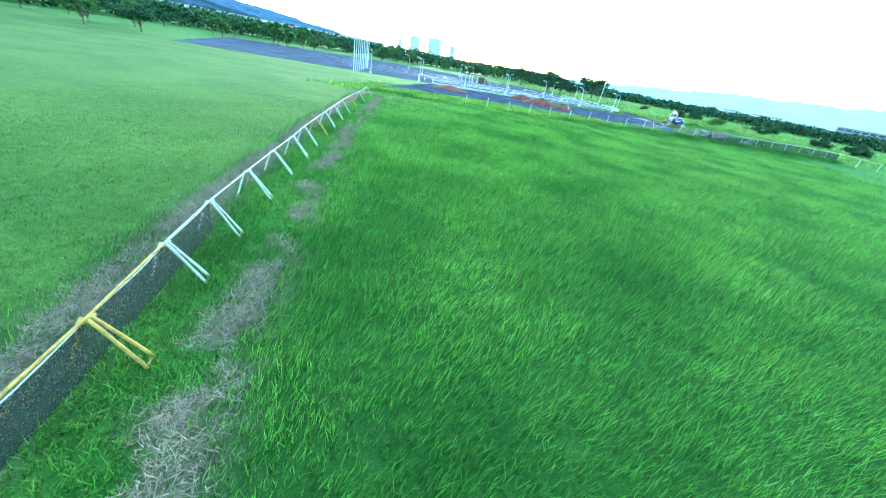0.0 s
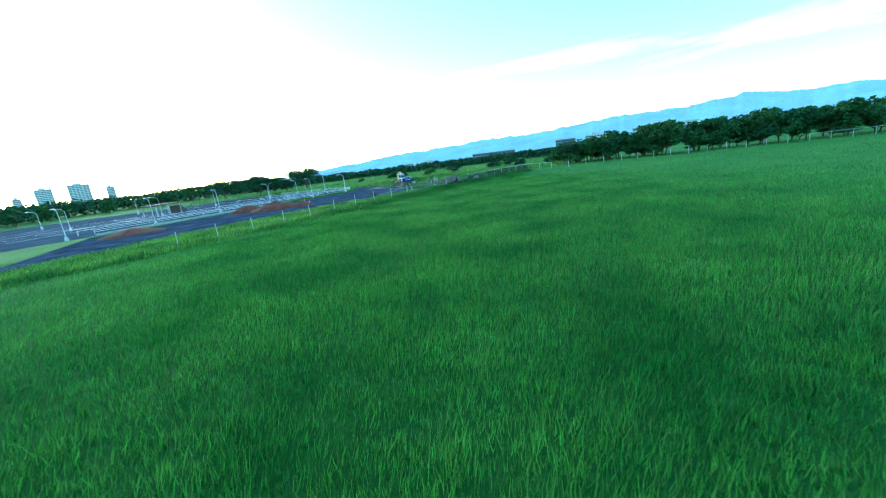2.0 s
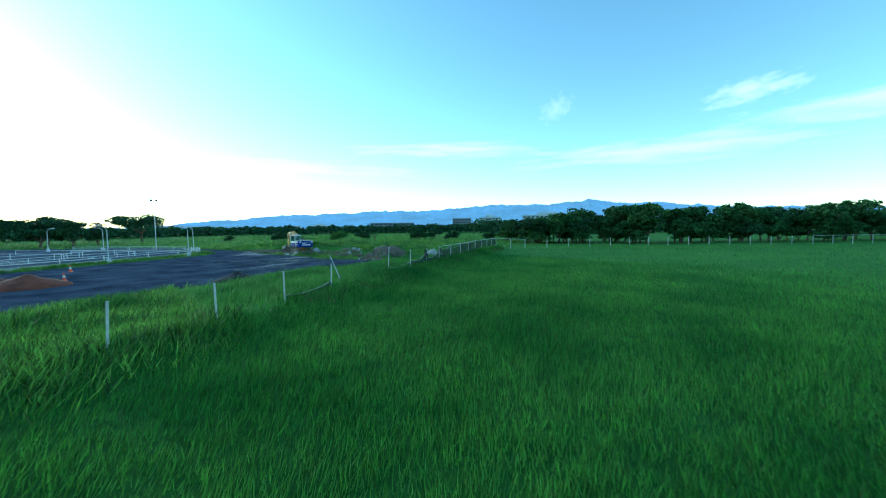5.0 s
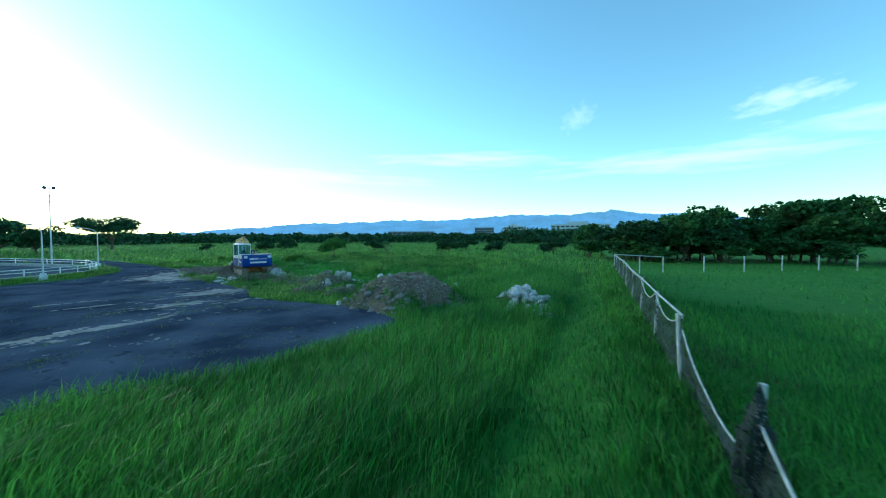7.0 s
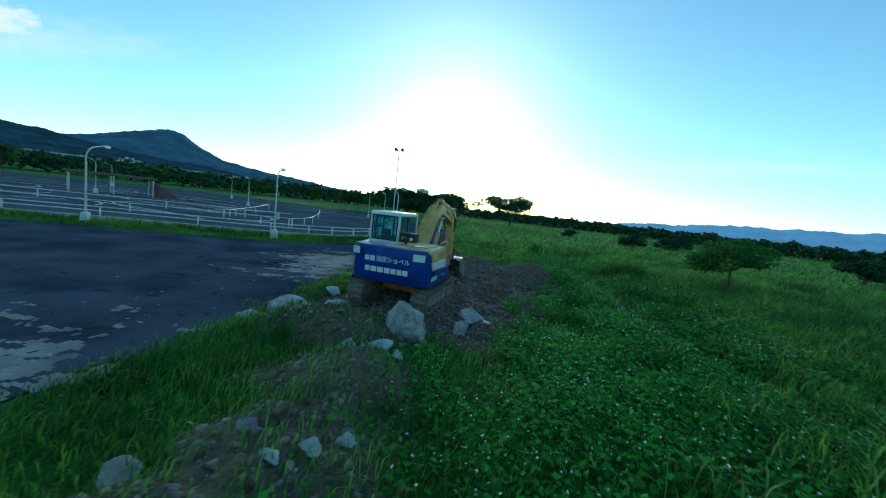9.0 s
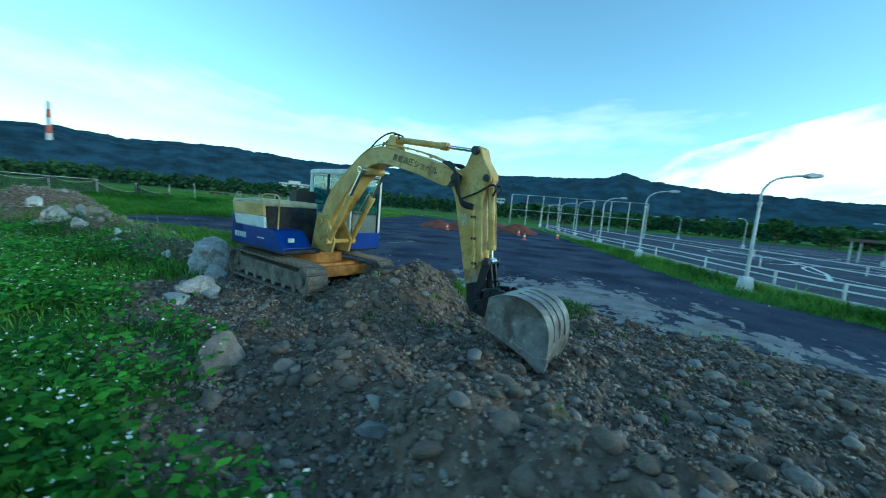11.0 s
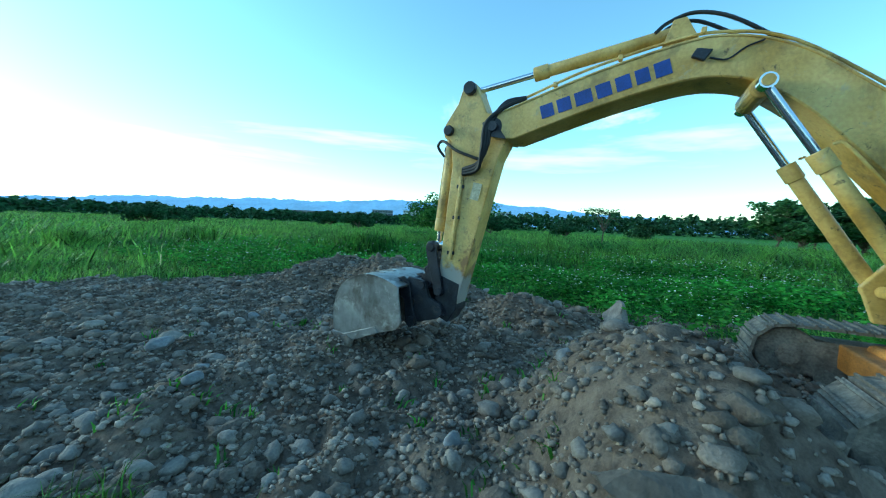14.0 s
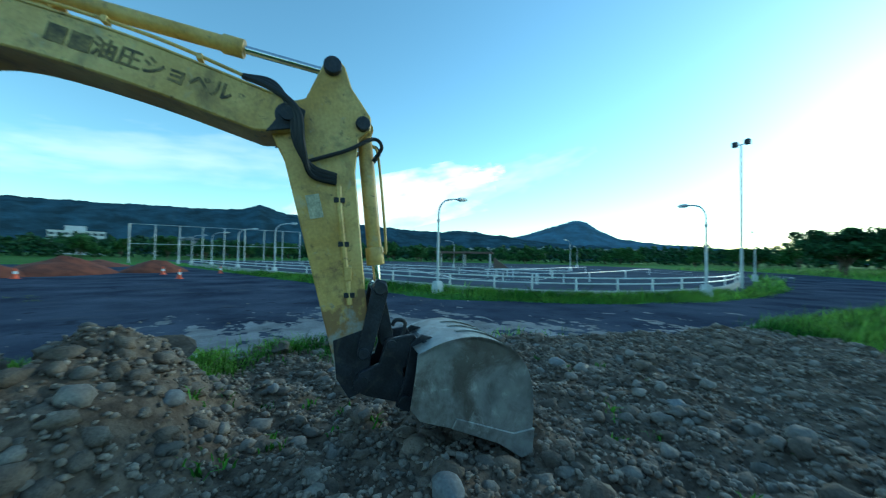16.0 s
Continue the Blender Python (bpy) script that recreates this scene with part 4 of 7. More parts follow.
# paint worn to bare metal and rust towards the arm's tip
M_ARM = M_YELLOW.copy()
M_ARM.name = "worn_arm_paint"
an, al = M_ARM.node_tree.nodes, M_ARM.node_tree.links
paint = an["Principled BSDF"].inputs["Base Color"].links[0].from_socket
for tone, z_full, z_none, noise_scale in (((0.24, 0.13, 0.055), 0.9, 2.0, 4.0), ((0.36, 0.35, 0.32), 0.85, 1.75, 3.0)):
    co, sep, level, chips, total, cut, mix = an.new("ShaderNodeTexCoord"), an.new("ShaderNodeSeparateXYZ"), an.new("ShaderNodeMapRange"), an.new("ShaderNodeTexNoise"), an.new("ShaderNodeMath"), an.new("ShaderNodeMapRange"), an.new("ShaderNodeMix")
    al.new(co.outputs["Object"], sep.inputs[0])
    al.new(co.outputs["Object"], chips.inputs["Vector"])
    chips.inputs["Scale"].default_value, chips.inputs["Detail"].default_value, chips.inputs["Roughness"].default_value = noise_scale, 7, 0.65
    level.inputs["From Min"].default_value, level.inputs["From Max"].default_value = z_full, z_none
    level.inputs["To Min"].default_value, level.inputs["To Max"].default_value = 0.26, -0.16
    al.new(sep.outputs["Z"], level.inputs["Value"])
    total.operation = "ADD"
    al.new(chips.outputs["Fac"], total.inputs[0])
    al.new(level.outputs["Result"], total.inputs[1])
    cut.inputs["From Min"].default_value, cut.inputs["From Max"].default_value, cut.inputs["To Max"].default_value = 0.52, 0.60, 0.85
    al.new(total.outputs[0], cut.inputs["Value"])
    mix.data_type = "RGBA"
    al.new(cut.outputs["Result"], mix.inputs["Factor"])
    al.new(paint, mix.inputs["A"])
    mix.inputs["B"].default_value = (*tone, 1)
    paint = mix.outputs["Result"]
al.new(paint, an["Principled BSDF"].inputs["Base Color"])

# arm
arm_outline = [(4.47, 3.40), (4.51, 3.49), (4.60, 3.52), (4.67, 3.46), (4.73, 3.28), (4.90, 3.04), (4.90, 2.92), (4.80, 2.84), (4.775, 2.55), (4.93, 1.05), (4.93, 0.84), (4.86, 0.68), (4.76, 0.64), (4.67, 0.78), (4.21, 2.60), (4.09, 2.84), (4.12, 3.00), (4.24, 3.10), (4.36, 3.14)]
arm = part("arm", prism(arm_outline, -0.14, 0.14, "x", 0.012, 1), M_ARM, ex, "scuffed yellow dipper arm")
part("arm_tip_grease", join(prism([(4.655, 0.80), (4.62, 1.12), (4.92, 1.22), (4.94, 0.84), (4.86, 0.67), (4.76, 0.63)], -0.152, 0.152, "x", 0.006)), M_DARK, arm, "greasy black arm tip")
part("arm_pivot_boss", join(rod((-0.24, 4.24, 2.95), (0.24, 4.24, 2.95), 0.10, seg=20, bevel=0.012), rod((-0.27, 4.24, 2.95), (0.27, 4.24, 2.95), 0.055, seg=12)), M_DARK, arm)
part("arm_top_pin", join(rod((-0.20, 4.57, 3.43), (0.20, 4.57, 3.43), 0.075, seg=18, bevel=0.01)), M_DARK, arm)
part("bucket_cylinder_pin", join(rod((-0.19, 4.83, 2.97), (0.19, 4.83, 2.97), 0.062, seg=16, bevel=0.01)), M_DARK, arm)
for side in (-1, 1):
    x = side * 0.155
    part("arm_pipe", hose([(x, 4.64, 2.42), (x, 4.655, 2.2), (x, 4.735, 1.55), (x, 4.75, 1.42)], 0.026, n=4), M_YELLOW, arm)
    part("pipe_valve", block(x - 0.03 * (side < 0), x + 0.03 * (side > 0), 4.70, 4.76, 1.62, 1.74, 0.008), M_YELLOW, arm)
    for yy, zz in ((4.648, 2.30), (4.69, 1.93), (4.745, 1.50)):
        part("pipe_clamp", block(min(x, x + side * 0.012), max(x, x + side * 0.012) + 0.012, yy - 0.045, yy + 0.045, zz - 0.022, zz + 0.022, 0.004), M_DARK, arm)
    for k in range(3):
        o = k * 0.028
        part("hydraulic_hose", hose([(side * 0.16, 3.90, 3.24), (side * (0.20 + o * 0.5), 4.12, 3.20 - o), (side * (0.24 + o * 0.4), 4.26 + o, 2.98), (side * (0.235 + o * 0.3), 4.30 + o, 2.74 - o * 0.4), (side * 0.20, 4.42, 2.56 - o * 1.2), (side * 0.17, 4.62, 2.50 - o)], 0.025, n=6), M_BLACK, arm, "black hydraulic hose")
    part("hydraulic_hose", hose([(side * 0.20, 4.40, 2.60), (side * 0.19, 4.70, 2.72), (side * 0.12, 4.92, 2.86), (side * 0.10, 5.0, 2.80), (side * 0.06, 4.93, 2.68)], 0.017, n=6), M_BLACK, arm)
    s = part("warning_sticker", block(-0.055, 0.055, -0.003, 0, -0.10, 0.10), M_STICKER, arm, "faded warning sticker")
    s.matrix_local = Matrix.Translation((side * 0.147, 4.45, 2.24)) @ Matrix.Rotation(radians(90 * side), 4, "Z") @ Matrix.Rotation(radians(-13 * side), 4, "Y")
    t = part("sticker_mark", join(prism([(-0.04, 0.02), (0.04, 0.02), (0.0, 0.085)], -0.005, -0.003, "y"), block(-0.03, 0.035, -0.005, -0.003, -0.07, -0.03)), M_DARK, arm)
    t.matrix_local = s.matrix_local.copy()
b_ram = ram("bucket_cylinder", (0, 4.85, 2.95), (0, 5.00, 1.56), 0.86, 0.066, 0.036, "yellow bucket cylinder")
part("cylinder_pipe", hose([(0.05, 4.93, 2.82), (0.06, 4.98, 2.7), (0.05, 5.06, 1.95), (0.03, 5.05, 1.86)], 0.012, n=4), M_YELLOW, b_ram)

# linkage and bucket
for x in (-0.18, 0.18):
    part("tilt_lever", prism([(4.82, 1.02), (4.86, 0.95), (4.93, 0.97), (5.07, 1.52), (5.05, 1.62), (4.97, 1.64), (4.93, 1.56)], x - 0.022, x + 0.022, "x", 0.008), M_DARK, ex, "dark steel tilt lever")
for yy, zz, r in ((5.0, 1.56, 0.06), (4.87, 1.01, 0.05)):
    part("link_pin", rod((-0.23, yy, zz), (0.23, yy, zz), r, seg=16, bevel=0.01), M_DARK, ex)
for x in (-0.08, 0.08):
    part("bucket_link", prism([(4.96, 1.56), (5.04, 1.58), (5.14, 1.10), (5.08, 1.02), (5.02, 1.06)], x - 0.03, x + 0.03, "x", 0.008), M_DARK, ex)
coupler = part("quick_coupler", join(*[prism([(4.78, 0.72), (4.90, 0.66), (5.18, 0.58), (5.26, 0.66), (5.20, 0.86), (5.38, 1.02), (5.30, 1.16), (5.16, 1.14), (5.06, 1.12), (5.00, 0.92), (4.84, 0.86)], x - 0.03, x + 0.03, "x", 0.01) for x in (-0.19, 0.19)], rod((-0.25, 4.85, 0.77), (0.25, 4.85, 0.77), 0.06), rod((-0.25, 5.10, 1.07), (0.25, 5.10, 1.07), 0.05), block(-0.18, 0.18, 4.98, 5.24, 0.70, 0.80, 0.02)), M_DARK, ex, "greasy black quick coupler")
part("coupler_hook", hose([(0.1, 5.20, 1.10), (0.1, 5.24, 1.24), (0.1, 5.16, 1.27), (0.1, 5.12, 1.22)], 0.018, n=4), M_DARK, coupler)
BW = 0.495
back = curve_points([(0, 5.28, 1.06), (0, 5.52, 1.15), (0, 5.80, 1.17), (0, 6.08, 1.07), (0, 6.25, 0.88), (0, 6.31, 0.62), (0, 6.30, 0.34), (0, 6.25, 0.14)], 4)
inner = [(p.y + (5.75 - p.y) * 0.045, p.z - 0.03 if p.z > 0.9 else p.z) for p in back]
bucket = part("bucket", prism([(p.y, p.z) for p in back] + inner[::-1], -BW, BW, "x"), M_BUCKET, ex, "worn grey steel digging bucket resting on the ground", 35)
side_plate = [(p.y - 0.005, p.z - 0.005) for p in back] + [(6.16, 0.20), (5.98, 0.30), (5.62, 0.42), (5.30, 0.52), (5.22, 0.62), (5.26, 0.90)]
for x in (-BW, BW - 0.03):
    part("bucket_side", prism(side_plate, x, x + 0.03, "x", 0.006, 1), M_BUCKET, bucket)
    part("side_cutter", prism([(6.20, 0.12), (6.30, 0.15), (6.32, 0.36), (6.12, 0.34), (5.60, 0.52), (5.56, 0.44), (5.98, 0.27)], x - 0.014, x + 0.044, "x", 0.006, 1), M_BUCKET, bucket)
for x in (-0.24, 0.0, 0.24):
    part("bucket_rib", prism([(p.y + 0.014, p.z + 0.012) for p in back[6:22]] + [(p.y - 0.01, p.z - 0.01) for p in back[6:22][::-1]], x - 0.022, x + 0.022, "x"), M_BUCKET, bucket)
for x in (-0.17, 0.17):
    part("bucket_ear", prism([(5.14, 0.56), (5.26, 0.50), (5.32, 0.60), (5.34, 0.86), (5.50, 0.98), (5.50, 1.12), (5.36, 1.16), (5.26, 1.08), (5.22, 0.80)], x + 0.06 * (1 if x > 0 else -1) - 0.02, x + 0.06 * (1 if x > 0 else -1) + 0.02, "x", 0.008), M_DARK, bucket)
for yy, zz, r in ((5.22, 0.60, 0.065), (5.40, 1.05, 0.06)):
    part("bucket_pin", rod((-0.30, yy, zz), (0.30, yy, zz), r, seg=18, bevel=0.012), M_DARK, bucket)
for k in range(5):
    x = -0.41 + k * 0.205
    part("bucket_tooth", prism([(6.20, 0.22), (6.31, 0.24), (6.28, 0.15), (6.22, 0.12)], x - 0.045, x + 0.045, "x", 0.008, 1), M_BUCKET, bucket)
# the upper works stand slewed a little to the left
for ob in ex.children:
    if ob.name.split(".")[0] not in ("crawler_track", "undercarriage"):
        ob.matrix_local = Matrix.Rotation(radians(0.8), 4, "Z") @ ob.matrix_local

# ---- lamps, rails, mast ----
def on(x, y):
    return float(height(np.array(float(x)), np.array(float(y))))


def make_street_lamp():
    t = thing("street_lamp", "galvanised street lamp on a white concrete foot", "street lamp", group="street lamps round the lot")
    part("foot", prism([(-0.30, 0), (0.30, 0), (0.24, 0.12), (0.17, 0.62), (0.12, 0.70), (-0.12, 0.70), (-0.17, 0.62), (-0.24, 0.12)], -0.2, 0.2, "y", 0.03), M_WHITE_CONC, t, "white painted concrete foot")
    pole = part("pole", join(rod((0, 0, 0.68), (0, 0, 3.7), 0.075, 0.05, 12), hose([(0, 0, 3.7), (0, 0.04, 4.25), (0, 0.38, 4.66), (0, 0.95, 4.84), (0, 1.5, 4.90)], 0.042, n=5)), M_GALV, t)
    part("pole_collar", rod((0, 0, 3.62), (0, 0, 3.76), 0.075), M_GALV, pole)
    head = part("lamp_head", prism([(1.40, 4.86), (1.55, 4.83), (2.02, 4.88), (2.08, 4.93), (1.98, 5.00), (1.6, 5.02), (1.42, 4.94)], -0.12, 0.12, "x", 0.03), M_GALV, t)
    part("lamp_glass", prism([(1.56, 4.832), (1.98, 4.878), (1.96, 4.85), (1.6, 4.81)], -0.09, 0.09, "x", 0.005), M_LENS, head)
    return t


M_WHITE_CONC = material("painted_concrete", (0.60, 0.62, 0.62), rough=0.7, var=0.15, scale=4, bump=0.2)
lamp = make_street_lamp()
LAMPS = [(-23.6, 3.9, 28), (-14.0, 9.3, 30), (-10.8, 22.5, 75), (-33.6, -1.2, 28), (-43.2, -6.6, 28), (-53.0, -12.2, 28), (-63, -18, 28), (-73, -23.5, 28), (-22.5, 43.5, 40), (-30.7, 53.5, 215),
         (-58, 24, 120), (-72, 12, 120), (-86, 2, 120), (-47, 40, 210), (-70, 58, 210), (-88, 44, 100)]
lamp.matrix_world = pose(LAMPS[0][0], LAMPS[0][1], -0.02, 0, 0, LAMPS[0][2])
for x, y, a in LAMPS[1:]:
    copy_thing(lamp, pose(x, y, -0.02, 0, 0, a))

mast = thing("floodlight_mast", "tall thin mast with two floodlights", "mast", (-15.3, 31.4, -0.03))
part("pole", rod((0, 0, 0), (0, 0, 10.1), 0.10, 0.05, 12), M_GALV, mast)
part("cross_arm", rod((-0.45, 0, 10.05), (0.45, 0, 10.05), 0.035), M_GALV, mast)
for x in (-0.42, 0.42):
    part("floodlight", prism([(-0.12, 10.0), (0.12, 9.95), (0.14, 10.3), (-0.1, 10.34)], x - 0.16, x + 0.16, "x", 0.02), M_DARK, mast)

RAIL = [(-60, -16.8), (-34, -1.9), (-24, 4.9), (-15.2, 10.3), (-12.1, 13.4), (-10.9, 17.2), (-11.3, 21.5), (-13.2, 27.0), (-19, 36.5), (-27, 48)]
rail_line = curve_points([(x, y, 0) for x, y in RAIL], 10)
wall = new("kerb_wall")
tagged(wall, "low pale concrete kerb wall under the pipe rails", "wall", kind="structure")


def swept(line, profile):
    """A profile (sideways, up) carried along a flat line."""
    bm = bmesh.new()
    rows = []
    for k, p in enumerate(line):
        d = (line[min(k + 1, len(line) - 1)] - line[max(k - 1, 0)]).normalized()
        n = Vector((-d.y, d.x, 0))
        rows.append([bm.verts.new(p + n * u + Vector((0, 0, v))) for u, v in profile])
    m = len(profile)
    for a, b in zip(rows, rows[1:]):
        for j in range(m):
            bm.faces.new((a[j], a[(j + 1) % m], b[(j + 1) % m], b[j]))
    bm.faces.new(rows[0])
    bm.faces.new(rows[-1][::-1])
    return bm


part("kerb_block", swept(rail_line, [(-0.12, -0.1), (-0.12, 0.36), (-0.09, 0.40), (0.09, 0.40), (0.12, 0.36), (0.12, -0.1)]), M_CONCRETE, wall)
rail = thing("pipe_railing", "white double pipe railing along the driving course", "railing")
for z in (0.72, 0.98):
    part("pipe", hose([(p.x, p.y, z) for p in rail_line], 0.032, n=1), M_WHITE, rail)
for p in rail_line[::5]:
    part("post", rod((p.x, p.y, 0.38), (p.x, p.y, 1.0), 0.05, seg=10), M_WHITE, rail)
for off, z in ((9.0, 0.8), (17.0, 0.8)):
    inner = []
    for k, p in enumerate(rail_line):
        d = (rail_line[min(k + 1, len(rail_line) - 1)] - rail_line[max(k - 1, 0)]).normalized()
        inner.append(p + Vector((-d.y, d.x, 0)) * off)
    r2 = thing("pipe_railing", "white pipe railing across the driving course", "railing")
    part("pipe", hose([(p.x, p.y, z) for p in inner[::3]], 0.03, n=1), M_WHITE, r2)
    for p in inner[::9]:
        part("post", rod((p.x, p.y, 0), (p.x, p.y, z), 0.05, seg=8), M_WHITE, r2)

# painted lines on the course
lines = tagged(new("road_markings"), "white lane lines painted on the driving course", "markings", kind="structure")
random.seed(11)
for k in range(16):
    cx, cy, r = -34 - random.random() * 60, 10 + random.random() * 46, 3 + random.random() * 7
    a0, a1 = random.random() * 6, 1.5 + random.random() * 3
    pts = [Vector((cx + r * math.cos(a0 + a1 * j / 20), cy + 0.6 * r * math.sin(a0 + a1 * j / 20), 0.032)) for j in range(21)]
    part("lane_line", swept(pts, [(-0.10, 0), (0.10, 0), (0.10, 0.006), (-0.10, 0.006)]), M_LINE, lines)
for k in range(5):
    y0 = 14 + k * 7
    pts = [Vector((-26 - k * 6 - j * 6.0, y0 + j * 1.2 - j * j * 0.35, 0.032)) for j in range(11)]
    part("lane_line", swept(pts, [(-0.12, 0), (0.12, 0), (0.12, 0.006), (-0.12, 0.006)]), M_LINE, lines)

# red soil heaps with cones
def soil_heap(name, x, y, rx, ry, h, mat, label, seed, turn=0):
    n = 30
    xs_, ys_ = np.meshgrid(np.linspace(-1.15, 1.15, n), np.linspace(-1.15, 1.15, n))
    r = np.hypot(xs_, ys_)
    z = h * np.clip(1 - r, 0, 1) ** 0.8 * (0.75 + 0.5 * fbm(xs_ * 3 + seed, ys_ * 3, seed)) - 0.12 * (r > 0.98) - 0.03
    i = (np.arange(n - 1)[:, None] * n + np.arange(n - 1)[None, :]).ravel()
    me = soup(name, np.stack([xs_.ravel() * rx, ys_.ravel() * ry, z.ravel()], 1), np.stack([i, i + 1, i + 1 + n, i + n], 1))
    me.materials.append(mat)
    me.polygons.foreach_set("use_smooth", np.ones(len(me.polygons), bool))
    ob = new(name, me)
    ob.matrix_world = pose(x, y, on(x, y) if mat is not M_REDSOIL else 0.03, 0, 0, turn)
    return tagged(ob, label, "soil mound")


for x, y, rx, ry, h, s in ((-33.6, -17.0, 4.6, 3.2, 1.6, 1), (-29.2, -18.6, 2.6, 2.2, 1.0, 2), (-38.4, -12.6, 3.4, 2.6, 1.35, 3), (-53.5, -25, 4.2, 3.0, 0.9, 4)):
    tagged(soil_heap("soil_mound", x, y, rx, ry, h, M_REDSOIL, "heap of dark red soil on the tarmac", s), group="red soil heaps")
M_CONE = material("cone_orange", (0.75, 0.10, 0.03), rough=0.5)
cone = thing("traffic_cone", "orange and white traffic cone on the tarmac", "cone", (-27.0, -6.4, 0.03), group="traffic cones")
part("cone_base", block(-0.19, 0.19, -0.19, 0.19, 0, 0.03, 0.008), M_CONE, cone)
part("cone_body", rod((0, 0, 0.03), (0, 0, 0.70), 0.15, 0.03, 16), M_CONE, cone)
part("cone_band", rod((0, 0, 0.30), (0, 0, 0.48), 0.108, 0.077, 16), M_WHITE, cone, "white band")
for x, y in ((-27.3, -15.8), (-33.0, -9.8), (-35.6, -6.2)):
    copy_thing(cone, pose(x, y, 0.03))
soil_heap("soil_mound", -17.4, -27.2, 1.9, 1.5, 0.75, material("dark_soil", (0.035, 0.032, 0.028), rough=0.95, bump=0.6, var=0.4, scale=2, fine=20), "dark heap of soil and cut grass beside the lot", 6)

# pale sand washed over the tarmac
M_SAND = material("pale_washed_sand", (0.20, 0.197, 0.202), rough=0.95, var=0.3, scale=1.5, fine=20, bump=0.3)
random.seed(5)


def sand_patch(x0, x1, y0, y1, keep, seed, cell=0.075):
    """Thin washed sand: the cells of a grid where the given share is high."""
    gx, gy = np.meshgrid(np.arange(x0, x1, cell), np.arange(y0, y1, cell))
    x, y = gx.ravel(), gy.ravel()
    m = keep(x, y) + (fbm(x * 0.8 + y * 0.5, y * 2.2 - x * 0.9, seed) - 0.5) * 1.8 + (fbm(x * 5, y * 5, seed + 3, 2) - 0.5) * 0.8 > 0.5
    x, y = x[m], y[m]
    c = cell * 0.52
    v = np.stack([np.stack([x + i * c, y + j * c, np.full(len(x), 0.034)], 1) for i, j in ((-1, -1), (1, -1), (1, 1), (-1, 1))], 1)
    v[..., 2] += 0.004 * (fbm(v[..., 0] * 3, v[..., 1] * 3, 9, 2))
    me = soup("sand_patch", v.reshape(-1, 3), np.arange(len(x) * 4).reshape(-1, 4))
    me.materials.append(M_SAND)
    return tagged(new("sand_patch", me), "thin pale sand washed over the tarmac", "sand", kind="stuff")


def spot(cx, cy, rx, ry, turn):
    c, s = math.cos(radians(turn)), math.sin(radians(turn))
    return lambda x, y: 0.75 * np.exp(-((((x - cx) * c + (y - cy) * s) / rx) ** 2) - (((y - cy) * c - (x - cx) * s) / ry) ** 2) - 0.02


sand_patch(-8.5, -2.6, -13.5, -5.0, spot(-4.4, -8.4, 1.9, 2.2, 20), 1)
sand_patch(-11, -3.0, -16.5, -9.5, spot(-5.8, -12.4, 2.6, 0.5, 12), 2)
sand_patch(-10, -3.6, 0.0, 9.0, spot(-6.0, 4.2, 2.2, 4.6, 15), 3)
sand_patch(-6.4, -3.6, 5.0, 18.0, lambda x, y: 0.8 * np.exp(edge_distance(x, y, LOT) / 0.5) * (edge_distance(x, y, LOT) < 0), 4)
sand_patch(-15, -7, -21, -13, spot(-11, -17, 3.4, 0.6, 15), 5)
for k, (cx, cy, rx, ry, a) in enumerate(((-10.6, -10.0, 1.4, 0.22, 6), (-11.3, -7.7, 1.2, 0.2, 4), (-7.6, 4.5, 1.6, 0.9, 10), (-4.4, -8.9, 2.4, 0.5, 10), (-6.5, 5.0, 1.8, 1.6, 20), (-5.6, 8.5, 1.2, 3.0, 0))):
    sand_patch(cx - rx * 1.6, cx + rx * 1.6, cy - ry * 2 - 0.5, cy + ry * 2 + 0.5, spot(cx, cy, rx, ry, a), 30 + k)

# ---- net fence between field and lot, far fence, barrier line in the field ----
M_POST = material("weathered_white_post", (0.46, 0.48, 0.46), rough=0.7, var=0.25, scale=4, bump=0.15)
M_ROPE = material("pale_rope", (0.45, 0.45, 0.42), rough=0.9)


def net_material():
    m = bpy.data.materials.new("black_net")
    m.use_nodes = True
    n, l = m.node_tree.nodes, m.node_tree.links
    b = n["Principled BSDF"]
    b.inputs["Base Color"].default_value = (0.012, 0.022, 0.020, 1)
    b.inputs["Roughness"].default_value = 0.8
    uv = n.new("ShaderNodeTexCoord")
    noi = n.new("ShaderNodeTexNoise")
    noi.inputs["Scale"].default_value, noi.inputs["Detail"].default_value = 3.0, 2
    l.new(uv.outputs["Object"], noi.inputs["Vector"])
    chk = n.new("ShaderNodeTexWhiteNoise")
    snap = n.new("ShaderNodeVectorMath")
    snap.operation = "SNAP"
    snap.inputs[1].default_value = (0.02, 0.02, 0.02)
    l.new(uv.outputs["Object"], snap.inputs[0])
    l.new(snap.outputs[0], chk.inputs["Vector"])
    add = n.new("ShaderNodeMath")
    add.operation = "GREATER_THAN"
    add.inputs[1].default_value = 0.30
    l.new(chk.outputs["Value"], add.inputs[0])
    l.new(add.outputs[0], b.inputs["Alpha"])
    return m


M_NET = net_material()


